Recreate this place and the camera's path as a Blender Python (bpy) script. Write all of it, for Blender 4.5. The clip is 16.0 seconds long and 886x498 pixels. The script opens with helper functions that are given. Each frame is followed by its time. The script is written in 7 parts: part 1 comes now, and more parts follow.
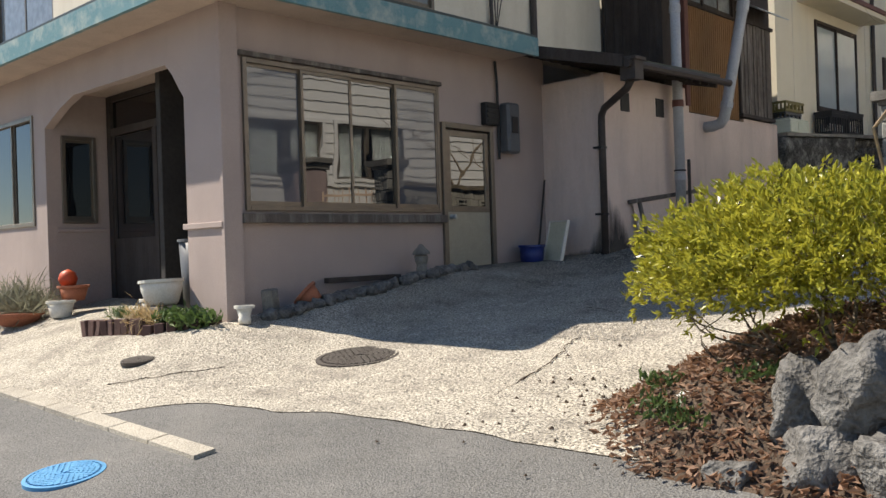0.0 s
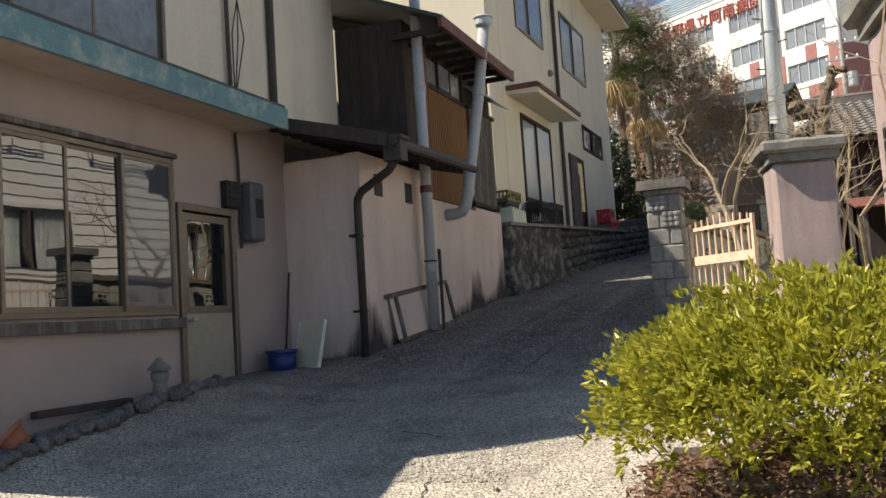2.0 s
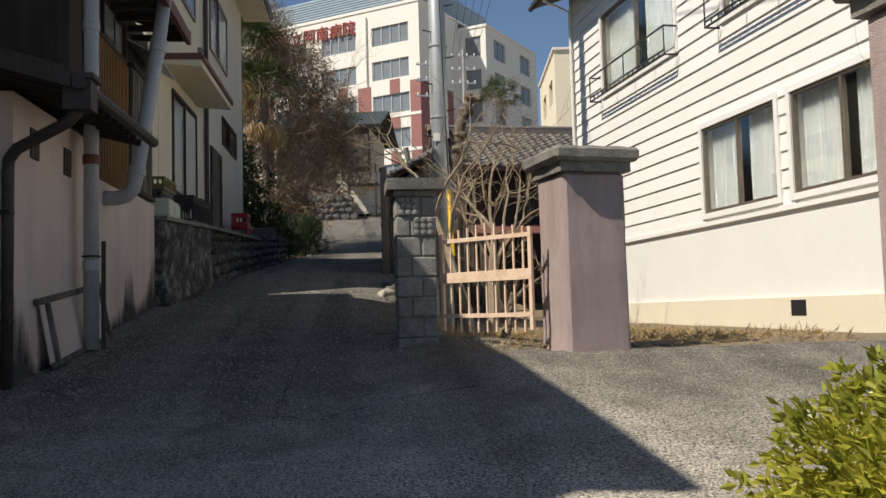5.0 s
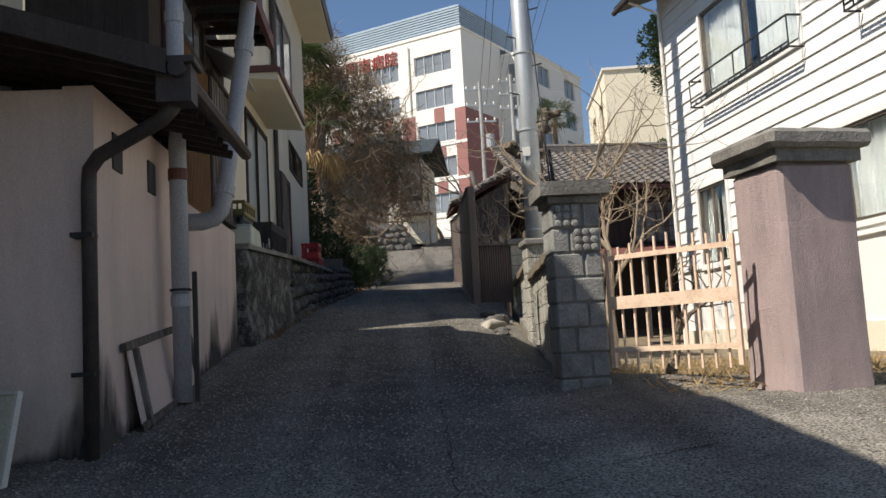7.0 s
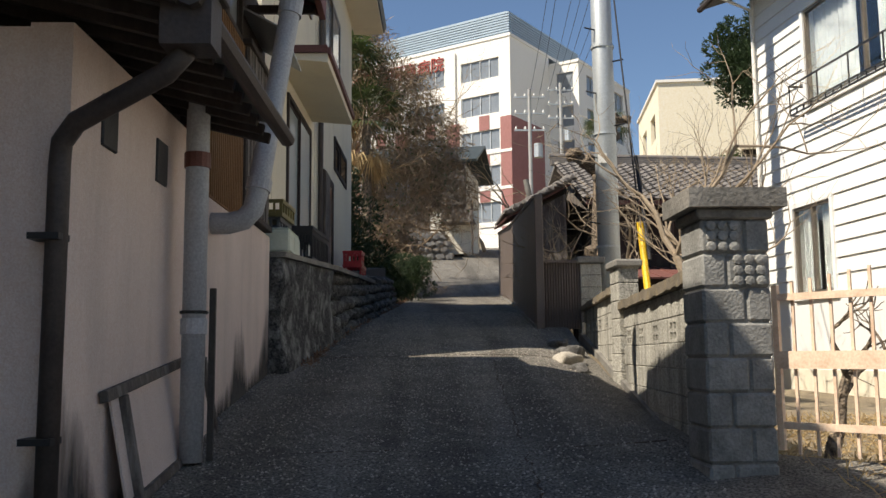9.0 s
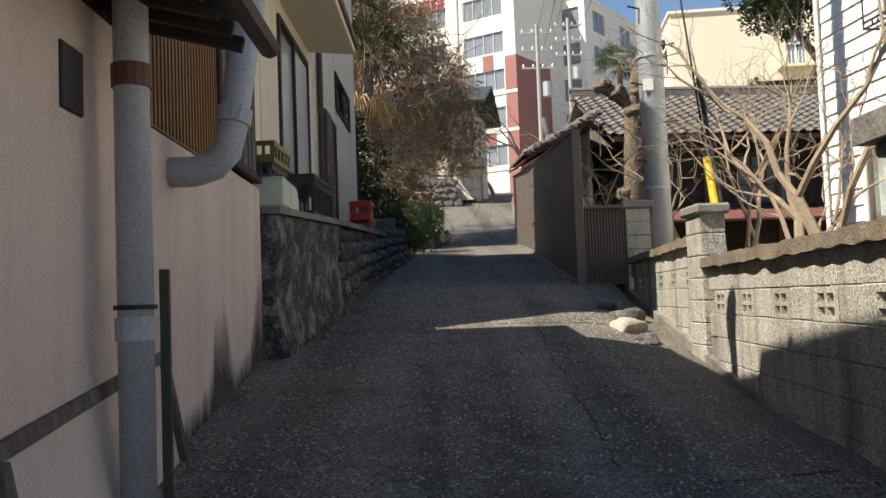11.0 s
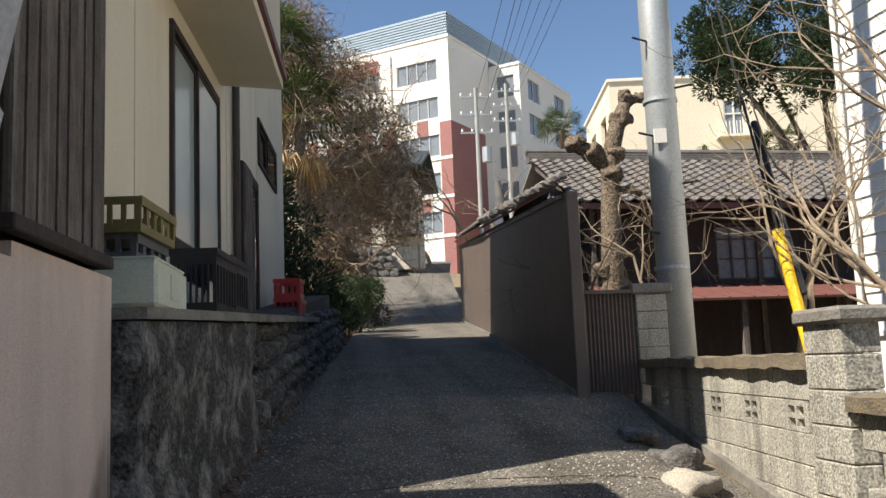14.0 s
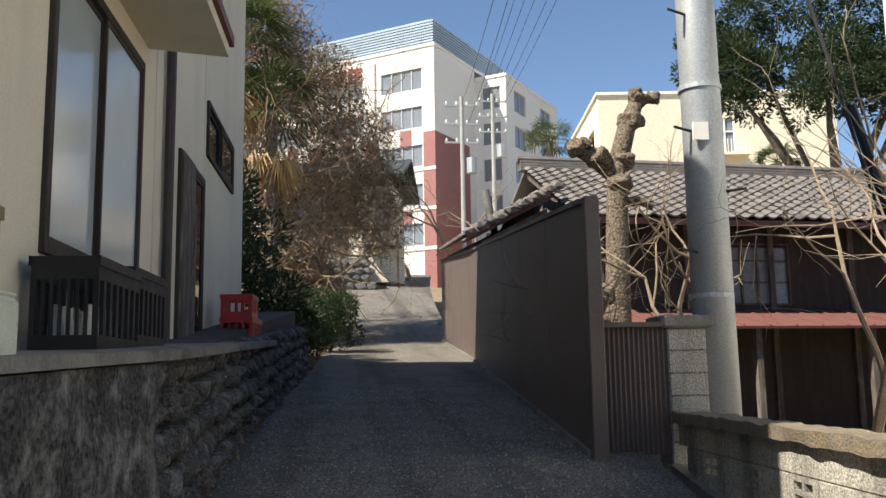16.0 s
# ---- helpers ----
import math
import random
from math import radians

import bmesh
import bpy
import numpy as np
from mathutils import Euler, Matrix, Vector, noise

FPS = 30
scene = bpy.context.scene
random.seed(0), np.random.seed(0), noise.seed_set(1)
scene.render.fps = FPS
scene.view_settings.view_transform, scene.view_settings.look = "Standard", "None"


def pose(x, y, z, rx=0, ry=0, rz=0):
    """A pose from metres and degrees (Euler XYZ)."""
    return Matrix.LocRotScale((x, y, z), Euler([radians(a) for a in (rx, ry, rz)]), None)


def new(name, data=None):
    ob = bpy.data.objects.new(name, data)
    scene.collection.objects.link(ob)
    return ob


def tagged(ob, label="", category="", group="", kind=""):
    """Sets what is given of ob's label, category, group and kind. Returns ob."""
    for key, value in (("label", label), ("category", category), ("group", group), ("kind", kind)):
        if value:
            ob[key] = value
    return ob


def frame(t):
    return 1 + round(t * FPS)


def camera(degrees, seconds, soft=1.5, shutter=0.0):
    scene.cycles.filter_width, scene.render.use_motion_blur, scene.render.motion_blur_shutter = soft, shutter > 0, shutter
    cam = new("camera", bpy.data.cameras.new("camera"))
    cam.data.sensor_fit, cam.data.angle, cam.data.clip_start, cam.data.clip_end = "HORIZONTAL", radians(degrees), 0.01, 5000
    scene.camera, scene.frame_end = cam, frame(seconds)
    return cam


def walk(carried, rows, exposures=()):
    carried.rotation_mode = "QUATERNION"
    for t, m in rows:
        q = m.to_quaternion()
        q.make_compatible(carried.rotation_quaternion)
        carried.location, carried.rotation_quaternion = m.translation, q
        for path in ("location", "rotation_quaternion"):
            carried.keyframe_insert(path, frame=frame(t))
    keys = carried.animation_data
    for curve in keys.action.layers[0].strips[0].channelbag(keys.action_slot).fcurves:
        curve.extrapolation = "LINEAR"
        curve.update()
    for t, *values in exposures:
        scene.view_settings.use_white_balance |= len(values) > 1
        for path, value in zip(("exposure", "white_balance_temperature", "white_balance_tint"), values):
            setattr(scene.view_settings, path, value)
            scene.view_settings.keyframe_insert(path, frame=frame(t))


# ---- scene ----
# ---------- camera ----------
cam = camera(52.6, 16.0)
METRES, EYE, TILT, LEAN, TURN = 16.0, 1.5, 0.0, 0.0, 43.6
ROWS = [
    (0.0, 0.0, 0.0, 0.0, 0.0, 0.06, 1.87),
    (0.5, -0.0152, 0.0325, 0.0033, -6.2, 0.4, 2.79),
    (1.0, -0.0314, 0.0624, 0.0065, -12.54, 2.01, 2.77),
    (1.5, -0.0483, 0.0898, 0.0119, -17.66, 3.12, 3.32),
    (2.0, -0.0599, 0.1193, 0.0158, -22.18, 4.51, 3.69),
    (2.5, -0.0702, 0.1492, 0.0171, -30.5, 4.19, 2.76),
    (3.0, -0.0751, 0.1772, 0.0191, -38.19, 4.09, 2.13),
    (3.5, -0.0778, 0.2065, 0.0213, -43.34, 3.95, 1.53),
    (6.0, -0.0529, 0.3518, 0.0254, -50.54, 4.7, 1.84),
    (6.5, -0.0434, 0.3808, 0.0256, -47.91, 5.69, 2.59),
    (7.0, -0.0328, 0.4063, 0.0297, -47.15, 6.12, 3.18),
    (7.5, -0.0139, 0.432, 0.0343, -45.79, 5.42, 2.31),
    (8.0, 0.0023, 0.4599, 0.0364, -46.3, 4.88, 1.43),
    (8.5, 0.0189, 0.4829, 0.0422, -46.84, 5.0, 1.13),
    (9.0, 0.0366, 0.5048, 0.0483, -45.18, 6.77, 0.5),
    (11.5, 0.1325, 0.6281, 0.0689, -44.83, 2.58, 2.25),
    (12.0, 0.1537, 0.6536, 0.0736, -45.18, 2.18, 1.55),
    (12.5, 0.1743, 0.68, 0.0789, -48.24, 1.62, 1.88),
    (13.0, 0.195, 0.7037, 0.0846, -48.21, 2.48, 1.88),
    (13.5, 0.2148, 0.7274, 0.0892, -49.33, 4.75, 2.15),
    (14.0, 0.2352, 0.7492, 0.097, -49.26, 7.41, 2.3),
    (14.5, 0.259, 0.7698, 0.1028, -47.38, 9.46, 1.7),
    (15.0, 0.2833, 0.7926, 0.1058, -47.91, 10.83, 1.37),
    (15.5, 0.3063, 0.8126, 0.1102, -49.66, 10.08, 1.89),
    (16.0, 0.3295, 0.8319, 0.115, -50.74, 8.19, 0.91),
]
walk(cam, [(t, pose(0, 0, EYE, TILT, LEAN, TURN) @ pose(METRES * x, METRES * y, METRES * z, 90 + pitch, roll, yaw)) for t, x, y, z, yaw, pitch, roll in ROWS],
     exposures=[(0.0, 0.72, 7000, 11), (2.7, 0.68, 7300, 11), (3.5, 0.42, 7300, 11), (6.0, 0.02, 6700, 11), (7.0, 0.32, 6700, 11), (8.5, 0.45, 7000, 11), (12.0, 0.80, 7000, 11), (13.5, 0.78, 7000, 11), (14.5, 0.62, 6800, 11), (16.0, 0.84, 6900, 11)])

# ---------- light ----------
SUN_AZ, SUN_EL = 24.0, 50.0          # where the light travels to, from +x towards +y; height of the sun
ha = (math.cos(radians(SUN_AZ)), math.sin(radians(SUN_AZ)))
sun_way = Vector((ha[0] * math.cos(radians(SUN_EL)), ha[1] * math.cos(radians(SUN_EL)), -math.sin(radians(SUN_EL))))
sun_lamp = bpy.data.lights.new("sun", "SUN")
sun_lamp.energy, sun_lamp.angle, sun_lamp.color = 5.0, radians(0.53), (1.0, 0.95, 0.87)
sun = new("sun", sun_lamp)
sun.rotation_euler = sun_way.to_track_quat("-Z", "Y").to_euler()
sun.location = (-40, -15, 60)
world = bpy.data.worlds.new("world")
scene.world = world
world.use_nodes = True
wn = world.node_tree
sky = wn.nodes.new("ShaderNodeTexSky")
sky.sky_type, sky.sun_disc = "NISHITA", False
sky.sun_elevation, sky.sun_rotation = radians(SUN_EL), math.atan2(-ha[0], -ha[1])
sky.air_density, sky.dust_density, sky.ozone_density = 1.0, 0.0, 5.0
wn.links.new(sky.outputs[0], wn.nodes["Background"].inputs[0])
wn.nodes["Background"].inputs[1].default_value = 0.088


# ---------- materials ----------
def mat(name, col, col2=None, rough=0.8, scale=3.0, fine=60.0, bump=0.3, metal=0.0, mix=0.6, stain=None, stain_amt=0.0, stain_scale=0.6,
        streak=False, rand=0.0, spec=0.4, dist=0.01, coat=0.0, grain=0.16):
    """Two-scale procedural surface: broad blotches, fine grain with relief, optional stains that run down."""
    m = bpy.data.materials.new(name)
    m.use_nodes = True
    nt, N, L = m.node_tree, m.node_tree.nodes, m.node_tree.links
    bs = N["Principled BSDF"]
    tc = N.new("ShaderNodeTexCoord")
    geo = N.new("ShaderNodeNewGeometry")
    col2 = col2 or tuple(c * 0.7 for c in col)
    n1 = N.new("ShaderNodeTexNoise")
    n1.inputs["Scale"].default_value, n1.inputs["Detail"].default_value, n1.inputs["Roughness"].default_value = scale, 5, 0.65
    L.new(geo.outputs["Position"], n1.inputs["Vector"])
    n2 = N.new("ShaderNodeTexNoise")
    n2.inputs["Scale"].default_value, n2.inputs["Detail"].default_value = fine, 3
    L.new(geo.outputs["Position"], n2.inputs["Vector"])
    ramp = N.new("ShaderNodeMapRange")
    ramp.inputs["From Min"].default_value, ramp.inputs["From Max"].default_value = 0.35, 0.68
    L.new(n1.outputs[0], ramp.inputs[0])
    mx = N.new("ShaderNodeMix")
    mx.data_type = "RGBA"
    mul = N.new("ShaderNodeMath")
    mul.operation, mul.inputs[1].default_value = "MULTIPLY", mix
    L.new(ramp.outputs[0], mul.inputs[0])
    L.new(mul.outputs[0], mx.inputs[0])
    mx.inputs[6].default_value, mx.inputs[7].default_value = (*col, 1), (*col2, 1)
    last = mx.outputs[2]
    g = N.new("ShaderNodeMix")
    g.data_type, g.blend_type = "RGBA", "OVERLAY"
    g.inputs[0].default_value = grain
    cs_ = N.new("ShaderNodeMapRange")
    cs_.inputs["From Min"].default_value, cs_.inputs["From Max"].default_value = 0.3, 0.7
    L.new(n2.outputs[0], cs_.inputs[0])
    L.new(last, g.inputs[6])
    L.new(cs_.outputs[0], g.inputs[7])
    last = g.outputs[2]
    if stain:
        mp = N.new("ShaderNodeMapping")
        mp.inputs["Scale"].default_value = (1, 1, 0.16) if streak else (1, 1, 1)
        L.new(geo.outputs["Position"], mp.inputs[0])
        n3 = N.new("ShaderNodeTexNoise")
        n3.inputs["Scale"].default_value, n3.inputs["Detail"].default_value, n3.inputs["Roughness"].default_value = stain_scale, 7, 0.7
        L.new(mp.outputs[0], n3.inputs["Vector"])
        r3 = N.new("ShaderNodeMapRange")
        r3.inputs["From Min"].default_value, r3.inputs["From Max"].default_value, r3.inputs["To Max"].default_value = 0.48, 0.72, stain_amt
        L.new(n3.outputs[0], r3.inputs[0])
        s = N.new("ShaderNodeMix")
        s.data_type = "RGBA"
        L.new(r3.outputs[0], s.inputs[0])
        L.new(last, s.inputs[6])
        s.inputs[7].default_value = (*stain, 1)
        last = s.outputs[2]
    if rand:
        oi = N.new("ShaderNodeObjectInfo")
        ad = N.new("ShaderNodeMath")
        ad.operation = "ADD"
        L.new(oi.outputs["Random"], ad.inputs[0])
        L.new(geo.outputs["Random Per Island"], ad.inputs[1])
        rr = N.new("ShaderNodeMapRange")
        rr.inputs["From Max"].default_value, rr.inputs["To Min"].default_value, rr.inputs["To Max"].default_value = 2.0, 1 - rand, 1 + rand
        L.new(ad.outputs[0], rr.inputs[0])
        hs = N.new("ShaderNodeHueSaturation")
        L.new(rr.outputs[0], hs.inputs["Value"])
        L.new(last, hs.inputs["Color"])
        last = hs.outputs[0]
    L.new(last, bs.inputs["Base Color"])
    bp = N.new("ShaderNodeBump")
    bp.inputs["Strength"].default_value, bp.inputs["Distance"].default_value = bump, dist
    L.new(n2.outputs[0], bp.inputs["Height"])
    L.new(bp.outputs[0], bs.inputs["Normal"])
    rm = N.new("ShaderNodeMapRange")
    rm.inputs["To Min"].default_value, rm.inputs["To Max"].default_value = max(0.02, rough - 0.12), min(1, rough + 0.12)
    L.new(n1.outputs[0], rm.inputs[0])
    L.new(rm.outputs[0], bs.inputs["Roughness"])
    bs.inputs["Metallic"].default_value = metal
    bs.inputs["Specular IOR Level"].default_value = spec
    bs.inputs["Coat Weight"].default_value = coat
    return m


def glass_mat(name, col, rough=0.03):
    m = bpy.data.materials.new(name)
    m.use_nodes = True
    bs = m.node_tree.nodes["Principled BSDF"]
    bs.inputs["Base Color"].default_value, bs.inputs["Roughness"].default_value = (*col, 1), rough
    bs.inputs["Transmission Weight"].default_value, bs.inputs["IOR"].default_value = 1.0, 1.5
    return m


def leaf_mat(name, col, col2, rough=0.45, rand=0.35):
    m = mat(name, col, col2, rough=rough, scale=4, fine=30, bump=0.1, rand=rand, mix=1.0)
    nt = m.node_tree
    bs = nt.nodes["Principled BSDF"]
    tr = nt.nodes.new("ShaderNodeBsdfTranslucent")
    tr.inputs[0].default_value = (*[min(1, c * 1.6) for c in col], 1)
    mixs = nt.nodes.new("ShaderNodeMixShader")
    mixs.inputs[0].default_value = 0.3
    nt.links.new(bs.outputs[0], mixs.inputs[1])
    nt.links.new(tr.outputs[0], mixs.inputs[2])
    nt.links.new(mixs.outputs[0], nt.nodes["Material Output"].inputs[0])
    return m


STUCCO = mat("pink_stucco", (0.43, 0.345, 0.31), (0.36, 0.29, 0.265), 0.95, 1.2, 130, 0.35, stain=(0.30, 0.24, 0.21), stain_amt=0.4, stain_scale=1.4, streak=True)
STUCCO2 = mat("pink_wall", (0.72, 0.585, 0.515), (0.60, 0.485, 0.43), 0.95, 1.0, 110, 0.4, stain=(0.30, 0.25, 0.22), stain_amt=0.45, stain_scale=1.1, streak=True)
CREAM = mat("cream_wall", (0.74, 0.67, 0.52), (0.66, 0.60, 0.47), 0.9, 0.8, 90, 0.15, stain=(0.45, 0.41, 0.34), stain_amt=0.35, stain_scale=0.9, streak=True)
OLDWHITE = mat("old_white_wall", (0.70, 0.64, 0.53), (0.62, 0.57, 0.47), 0.9, 1.0, 90, 0.2, stain=(0.4, 0.35, 0.28), stain_amt=0.4, stain_scale=1.0, streak=True)
BLUEFASCIA = mat("blue_green_fascia", (0.10, 0.23, 0.26), (0.17, 0.30, 0.31), 0.6, 5, 80, 0.2, stain=(0.45, 0.47, 0.42), stain_amt=0.8, stain_scale=4)
SOFFIT = mat("soffit", (0.55, 0.44, 0.36), None, 0.9, 2, 80, 0.2)
DARKROOF = mat("dark_roof_sheet", (0.045, 0.06, 0.06), (0.08, 0.09, 0.085), 0.5, 3, 60, 0.2, metal=0.2)
BRONZE = mat("bronze_aluminium", (0.20, 0.165, 0.13), (0.15, 0.125, 0.10), 0.4, 8, 120, 0.05, metal=0.5)
DARKWOOD = mat("dark_wood", (0.035, 0.026, 0.022), (0.06, 0.046, 0.038), 0.8, 6, 40, 0.5, stain=(0.09, 0.08, 0.075), stain_amt=0.5, stain_scale=6, streak=True)
WEATHERWOOD = mat("weathered_wood", (0.12, 0.10, 0.085), (0.06, 0.05, 0.045), 0.9, 8, 50, 0.6, stain=(0.30, 0.27, 0.24), stain_amt=0.85, stain_scale=9, streak=True)
BROWNPANEL = mat("brown_panel", (0.26, 0.135, 0.05), (0.20, 0.10, 0.04), 0.6, 2.5, 70, 0.15)
BROWNPAINT = mat("red_brown_paint", (0.16, 0.06, 0.045), (0.09, 0.04, 0.035), 0.6, 5, 80, 0.3)
PIPEGREY = mat("grey_pvc", (0.42, 0.43, 0.45), (0.34, 0.35, 0.37), 0.5, 3, 60, 0.05, stain=(0.25, 0.24, 0.23), stain_amt=0.4, stain_scale=3, streak=True)
PIPEDARK = mat("dark_downpipe", (0.045, 0.036, 0.033), (0.085, 0.066, 0.056), 0.6, 6, 60, 0.2)
BLACKMETAL = mat("dark_metal", (0.03, 0.03, 0.032), None, 0.5, 6, 80, 0.1, metal=0.3)
DARKGREY = mat("grey_box", (0.11, 0.115, 0.125), (0.08, 0.085, 0.09), 0.5, 4, 60, 0.05)
CONCRETE = mat("concrete", (0.44, 0.40, 0.33), (0.36, 0.325, 0.27), 0.95, 1.1, 95, 0.7, stain=(0.16, 0.145, 0.125), stain_amt=0.6, stain_scale=1.3, dist=0.015, grain=0.42)
PAVE = mat("apron_concrete", (0.44, 0.40, 0.33), (0.34, 0.305, 0.25), 0.95, 2.4, 60, 1.0, stain=(0.17, 0.15, 0.125), stain_amt=0.75, stain_scale=1.9, dist=0.02, grain=0.9)
# the lane's shade is put into the colour: darker concrete, beginning raggedly above the apron
pt_ = PAVE.node_tree
pb_ = pt_.nodes["Principled BSDF"]
pc_ = pb_.inputs["Base Color"].links[0].from_socket
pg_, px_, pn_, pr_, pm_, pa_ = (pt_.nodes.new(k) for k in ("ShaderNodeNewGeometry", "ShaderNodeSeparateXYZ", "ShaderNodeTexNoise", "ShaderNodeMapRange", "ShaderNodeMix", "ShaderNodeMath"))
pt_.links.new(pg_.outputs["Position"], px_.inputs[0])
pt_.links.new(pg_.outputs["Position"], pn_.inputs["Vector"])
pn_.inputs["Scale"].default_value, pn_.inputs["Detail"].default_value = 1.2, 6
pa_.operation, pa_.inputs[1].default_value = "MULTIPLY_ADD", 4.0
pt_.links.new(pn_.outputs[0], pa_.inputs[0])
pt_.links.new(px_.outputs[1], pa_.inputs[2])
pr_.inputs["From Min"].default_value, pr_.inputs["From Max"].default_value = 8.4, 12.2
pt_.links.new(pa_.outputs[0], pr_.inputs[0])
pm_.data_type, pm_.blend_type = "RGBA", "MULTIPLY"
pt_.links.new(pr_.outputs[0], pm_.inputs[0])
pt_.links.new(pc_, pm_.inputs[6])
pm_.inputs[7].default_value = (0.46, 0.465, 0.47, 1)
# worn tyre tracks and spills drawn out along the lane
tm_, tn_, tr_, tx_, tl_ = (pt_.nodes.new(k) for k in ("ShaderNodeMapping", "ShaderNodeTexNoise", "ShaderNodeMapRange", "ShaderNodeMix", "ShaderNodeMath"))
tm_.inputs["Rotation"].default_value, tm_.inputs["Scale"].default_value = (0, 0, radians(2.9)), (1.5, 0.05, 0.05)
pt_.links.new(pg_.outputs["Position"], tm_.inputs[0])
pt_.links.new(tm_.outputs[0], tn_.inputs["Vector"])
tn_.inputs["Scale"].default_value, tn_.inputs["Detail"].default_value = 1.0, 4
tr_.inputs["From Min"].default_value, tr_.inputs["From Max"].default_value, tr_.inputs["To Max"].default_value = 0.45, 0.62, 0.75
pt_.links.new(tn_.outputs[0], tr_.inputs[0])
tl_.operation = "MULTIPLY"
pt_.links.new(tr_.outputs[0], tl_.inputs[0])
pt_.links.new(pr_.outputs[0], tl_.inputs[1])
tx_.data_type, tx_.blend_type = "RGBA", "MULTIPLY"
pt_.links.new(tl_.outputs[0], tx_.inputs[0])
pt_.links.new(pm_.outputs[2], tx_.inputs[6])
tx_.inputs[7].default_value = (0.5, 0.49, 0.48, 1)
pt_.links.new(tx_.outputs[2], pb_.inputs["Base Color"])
OLDCONC = mat("old_concrete", (0.25, 0.235, 0.205), (0.14, 0.13, 0.115), 0.95, 3, 50, 0.8, stain=(0.05, 0.048, 0.042), stain_amt=0.85, stain_scale=2.2)
BLOCK = mat("concrete_block", (0.42, 0.40, 0.34), (0.28, 0.265, 0.225), 0.95, 3, 70, 0.8, stain=(0.08, 0.075, 0.065), stain_amt=0.85, stain_scale=2.6, streak=True, rand=0.12, grain=0.6)
GATESTONE = mat("gate_block", (0.29, 0.285, 0.26), (0.18, 0.178, 0.165), 0.95, 4, 60, 0.8, stain=(0.07, 0.07, 0.062), stain_amt=0.7, stain_scale=3, rand=0.15)
COPING = mat("mossy_coping", (0.20, 0.165, 0.12), (0.09, 0.08, 0.06), 0.95, 6, 60, 1.0, stain=(0.30, 0.22, 0.10), stain_amt=0.6, stain_scale=7)
PILLARPINK = mat("pink_pillar", (0.46, 0.35, 0.33), (0.38, 0.30, 0.28), 0.95, 2, 140, 0.8, stain=(0.18, 0.155, 0.15), stain_amt=0.7, stain_scale=2.0, streak=True, dist=0.015)
ASPHALT = mat("asphalt", (0.17, 0.165, 0.155), (0.12, 0.117, 0.11), 0.95, 1.0, 90, 1.0, stain=(0.26, 0.245, 0.22), stain_amt=0.5, stain_scale=0.8, dist=0.015, grain=0.55)
EARTH = mat("dry_earth", (0.24, 0.19, 0.125), (0.15, 0.12, 0.085), 1.0, 1.2, 35, 1.0, stain=(0.34, 0.28, 0.16), stain_amt=0.7, stain_scale=2.5, dist=0.03)
ROCK = mat("rock", (0.15, 0.142, 0.13), (0.055, 0.052, 0.05), 0.95, 7, 38, 1.0, stain=(0.32, 0.31, 0.29), stain_amt=0.6, stain_scale=6, rand=0.2, dist=0.03, grain=0.4)
STONE = mat("stone_wall", (0.075, 0.07, 0.064), (0.035, 0.033, 0.03), 0.95, 5, 40, 1.0, stain=(0.33, 0.32, 0.29), stain_amt=0.8, stain_scale=5, rand=0.3, dist=0.03, grain=0.7)
WALLDARK = mat("stained_render", (0.07, 0.066, 0.06), (0.038, 0.036, 0.032), 0.95, 3, 40, 1.0, stain=(0.40, 0.39, 0.36), stain_amt=0.95, stain_scale=4.2, dist=0.03, grain=0.85)
DAMP = mat("damp_base", (0.06, 0.055, 0.05), (0.10, 0.09, 0.08), 0.95, 4, 60, 0.5)
FENCEDARK = mat("brown_sheet", (0.12, 0.092, 0.077), (0.155, 0.12, 0.10), 0.55, 1.5, 50, 0.1, stain=(0.12, 0.10, 0.09), stain_amt=0.3, stain_scale=2)
TILE = mat("grey_roof_tile", (0.17, 0.155, 0.14), (0.11, 0.10, 0.095), 0.7, 2, 40, 0.5, stain=(0.28, 0.25, 0.20), stain_amt=0.6, stain_scale=2.5, rand=0.3)
REDSHEET = mat("red_sheet", (0.20, 0.085, 0.07), (0.15, 0.065, 0.055), 0.6, 3, 60, 0.1)
CLAP = mat("white_clapboard", (0.80, 0.79, 0.75), (0.74, 0.73, 0.69), 0.7, 1.5, 60, 0.1, rand=0.05)
CREAMBASE = mat("cream_base", (0.72, 0.66, 0.52), (0.66, 0.60, 0.47), 0.9, 1.5, 80, 0.3)
WHITEPAINT = mat("white_paint", (0.80, 0.78, 0.72), (0.72, 0.70, 0.64), 0.6, 4, 80, 0.1)
HOSP = mat("white_tile_wall", (0.82, 0.79, 0.72), (0.78, 0.75, 0.69), 0.7, 0.3, 8, 0.05)
HOSPRED = mat("brick_red_wall", (0.34, 0.155, 0.14), (0.29, 0.135, 0.12), 0.8, 0.5, 10, 0.05)
HOSPCREAM = mat("cream_far_wall", (0.80, 0.72, 0.55), (0.75, 0.68, 0.52), 0.8, 0.3, 8, 0.05)
LOUVRE = mat("blue_grey_louvre", (0.36, 0.45, 0.52), (0.30, 0.38, 0.45), 0.5, 0.5, 8, 0.05)
SIGNRED = mat("red_sign", (0.34, 0.06, 0.045), None, 0.6, 1, 10, 0.0)
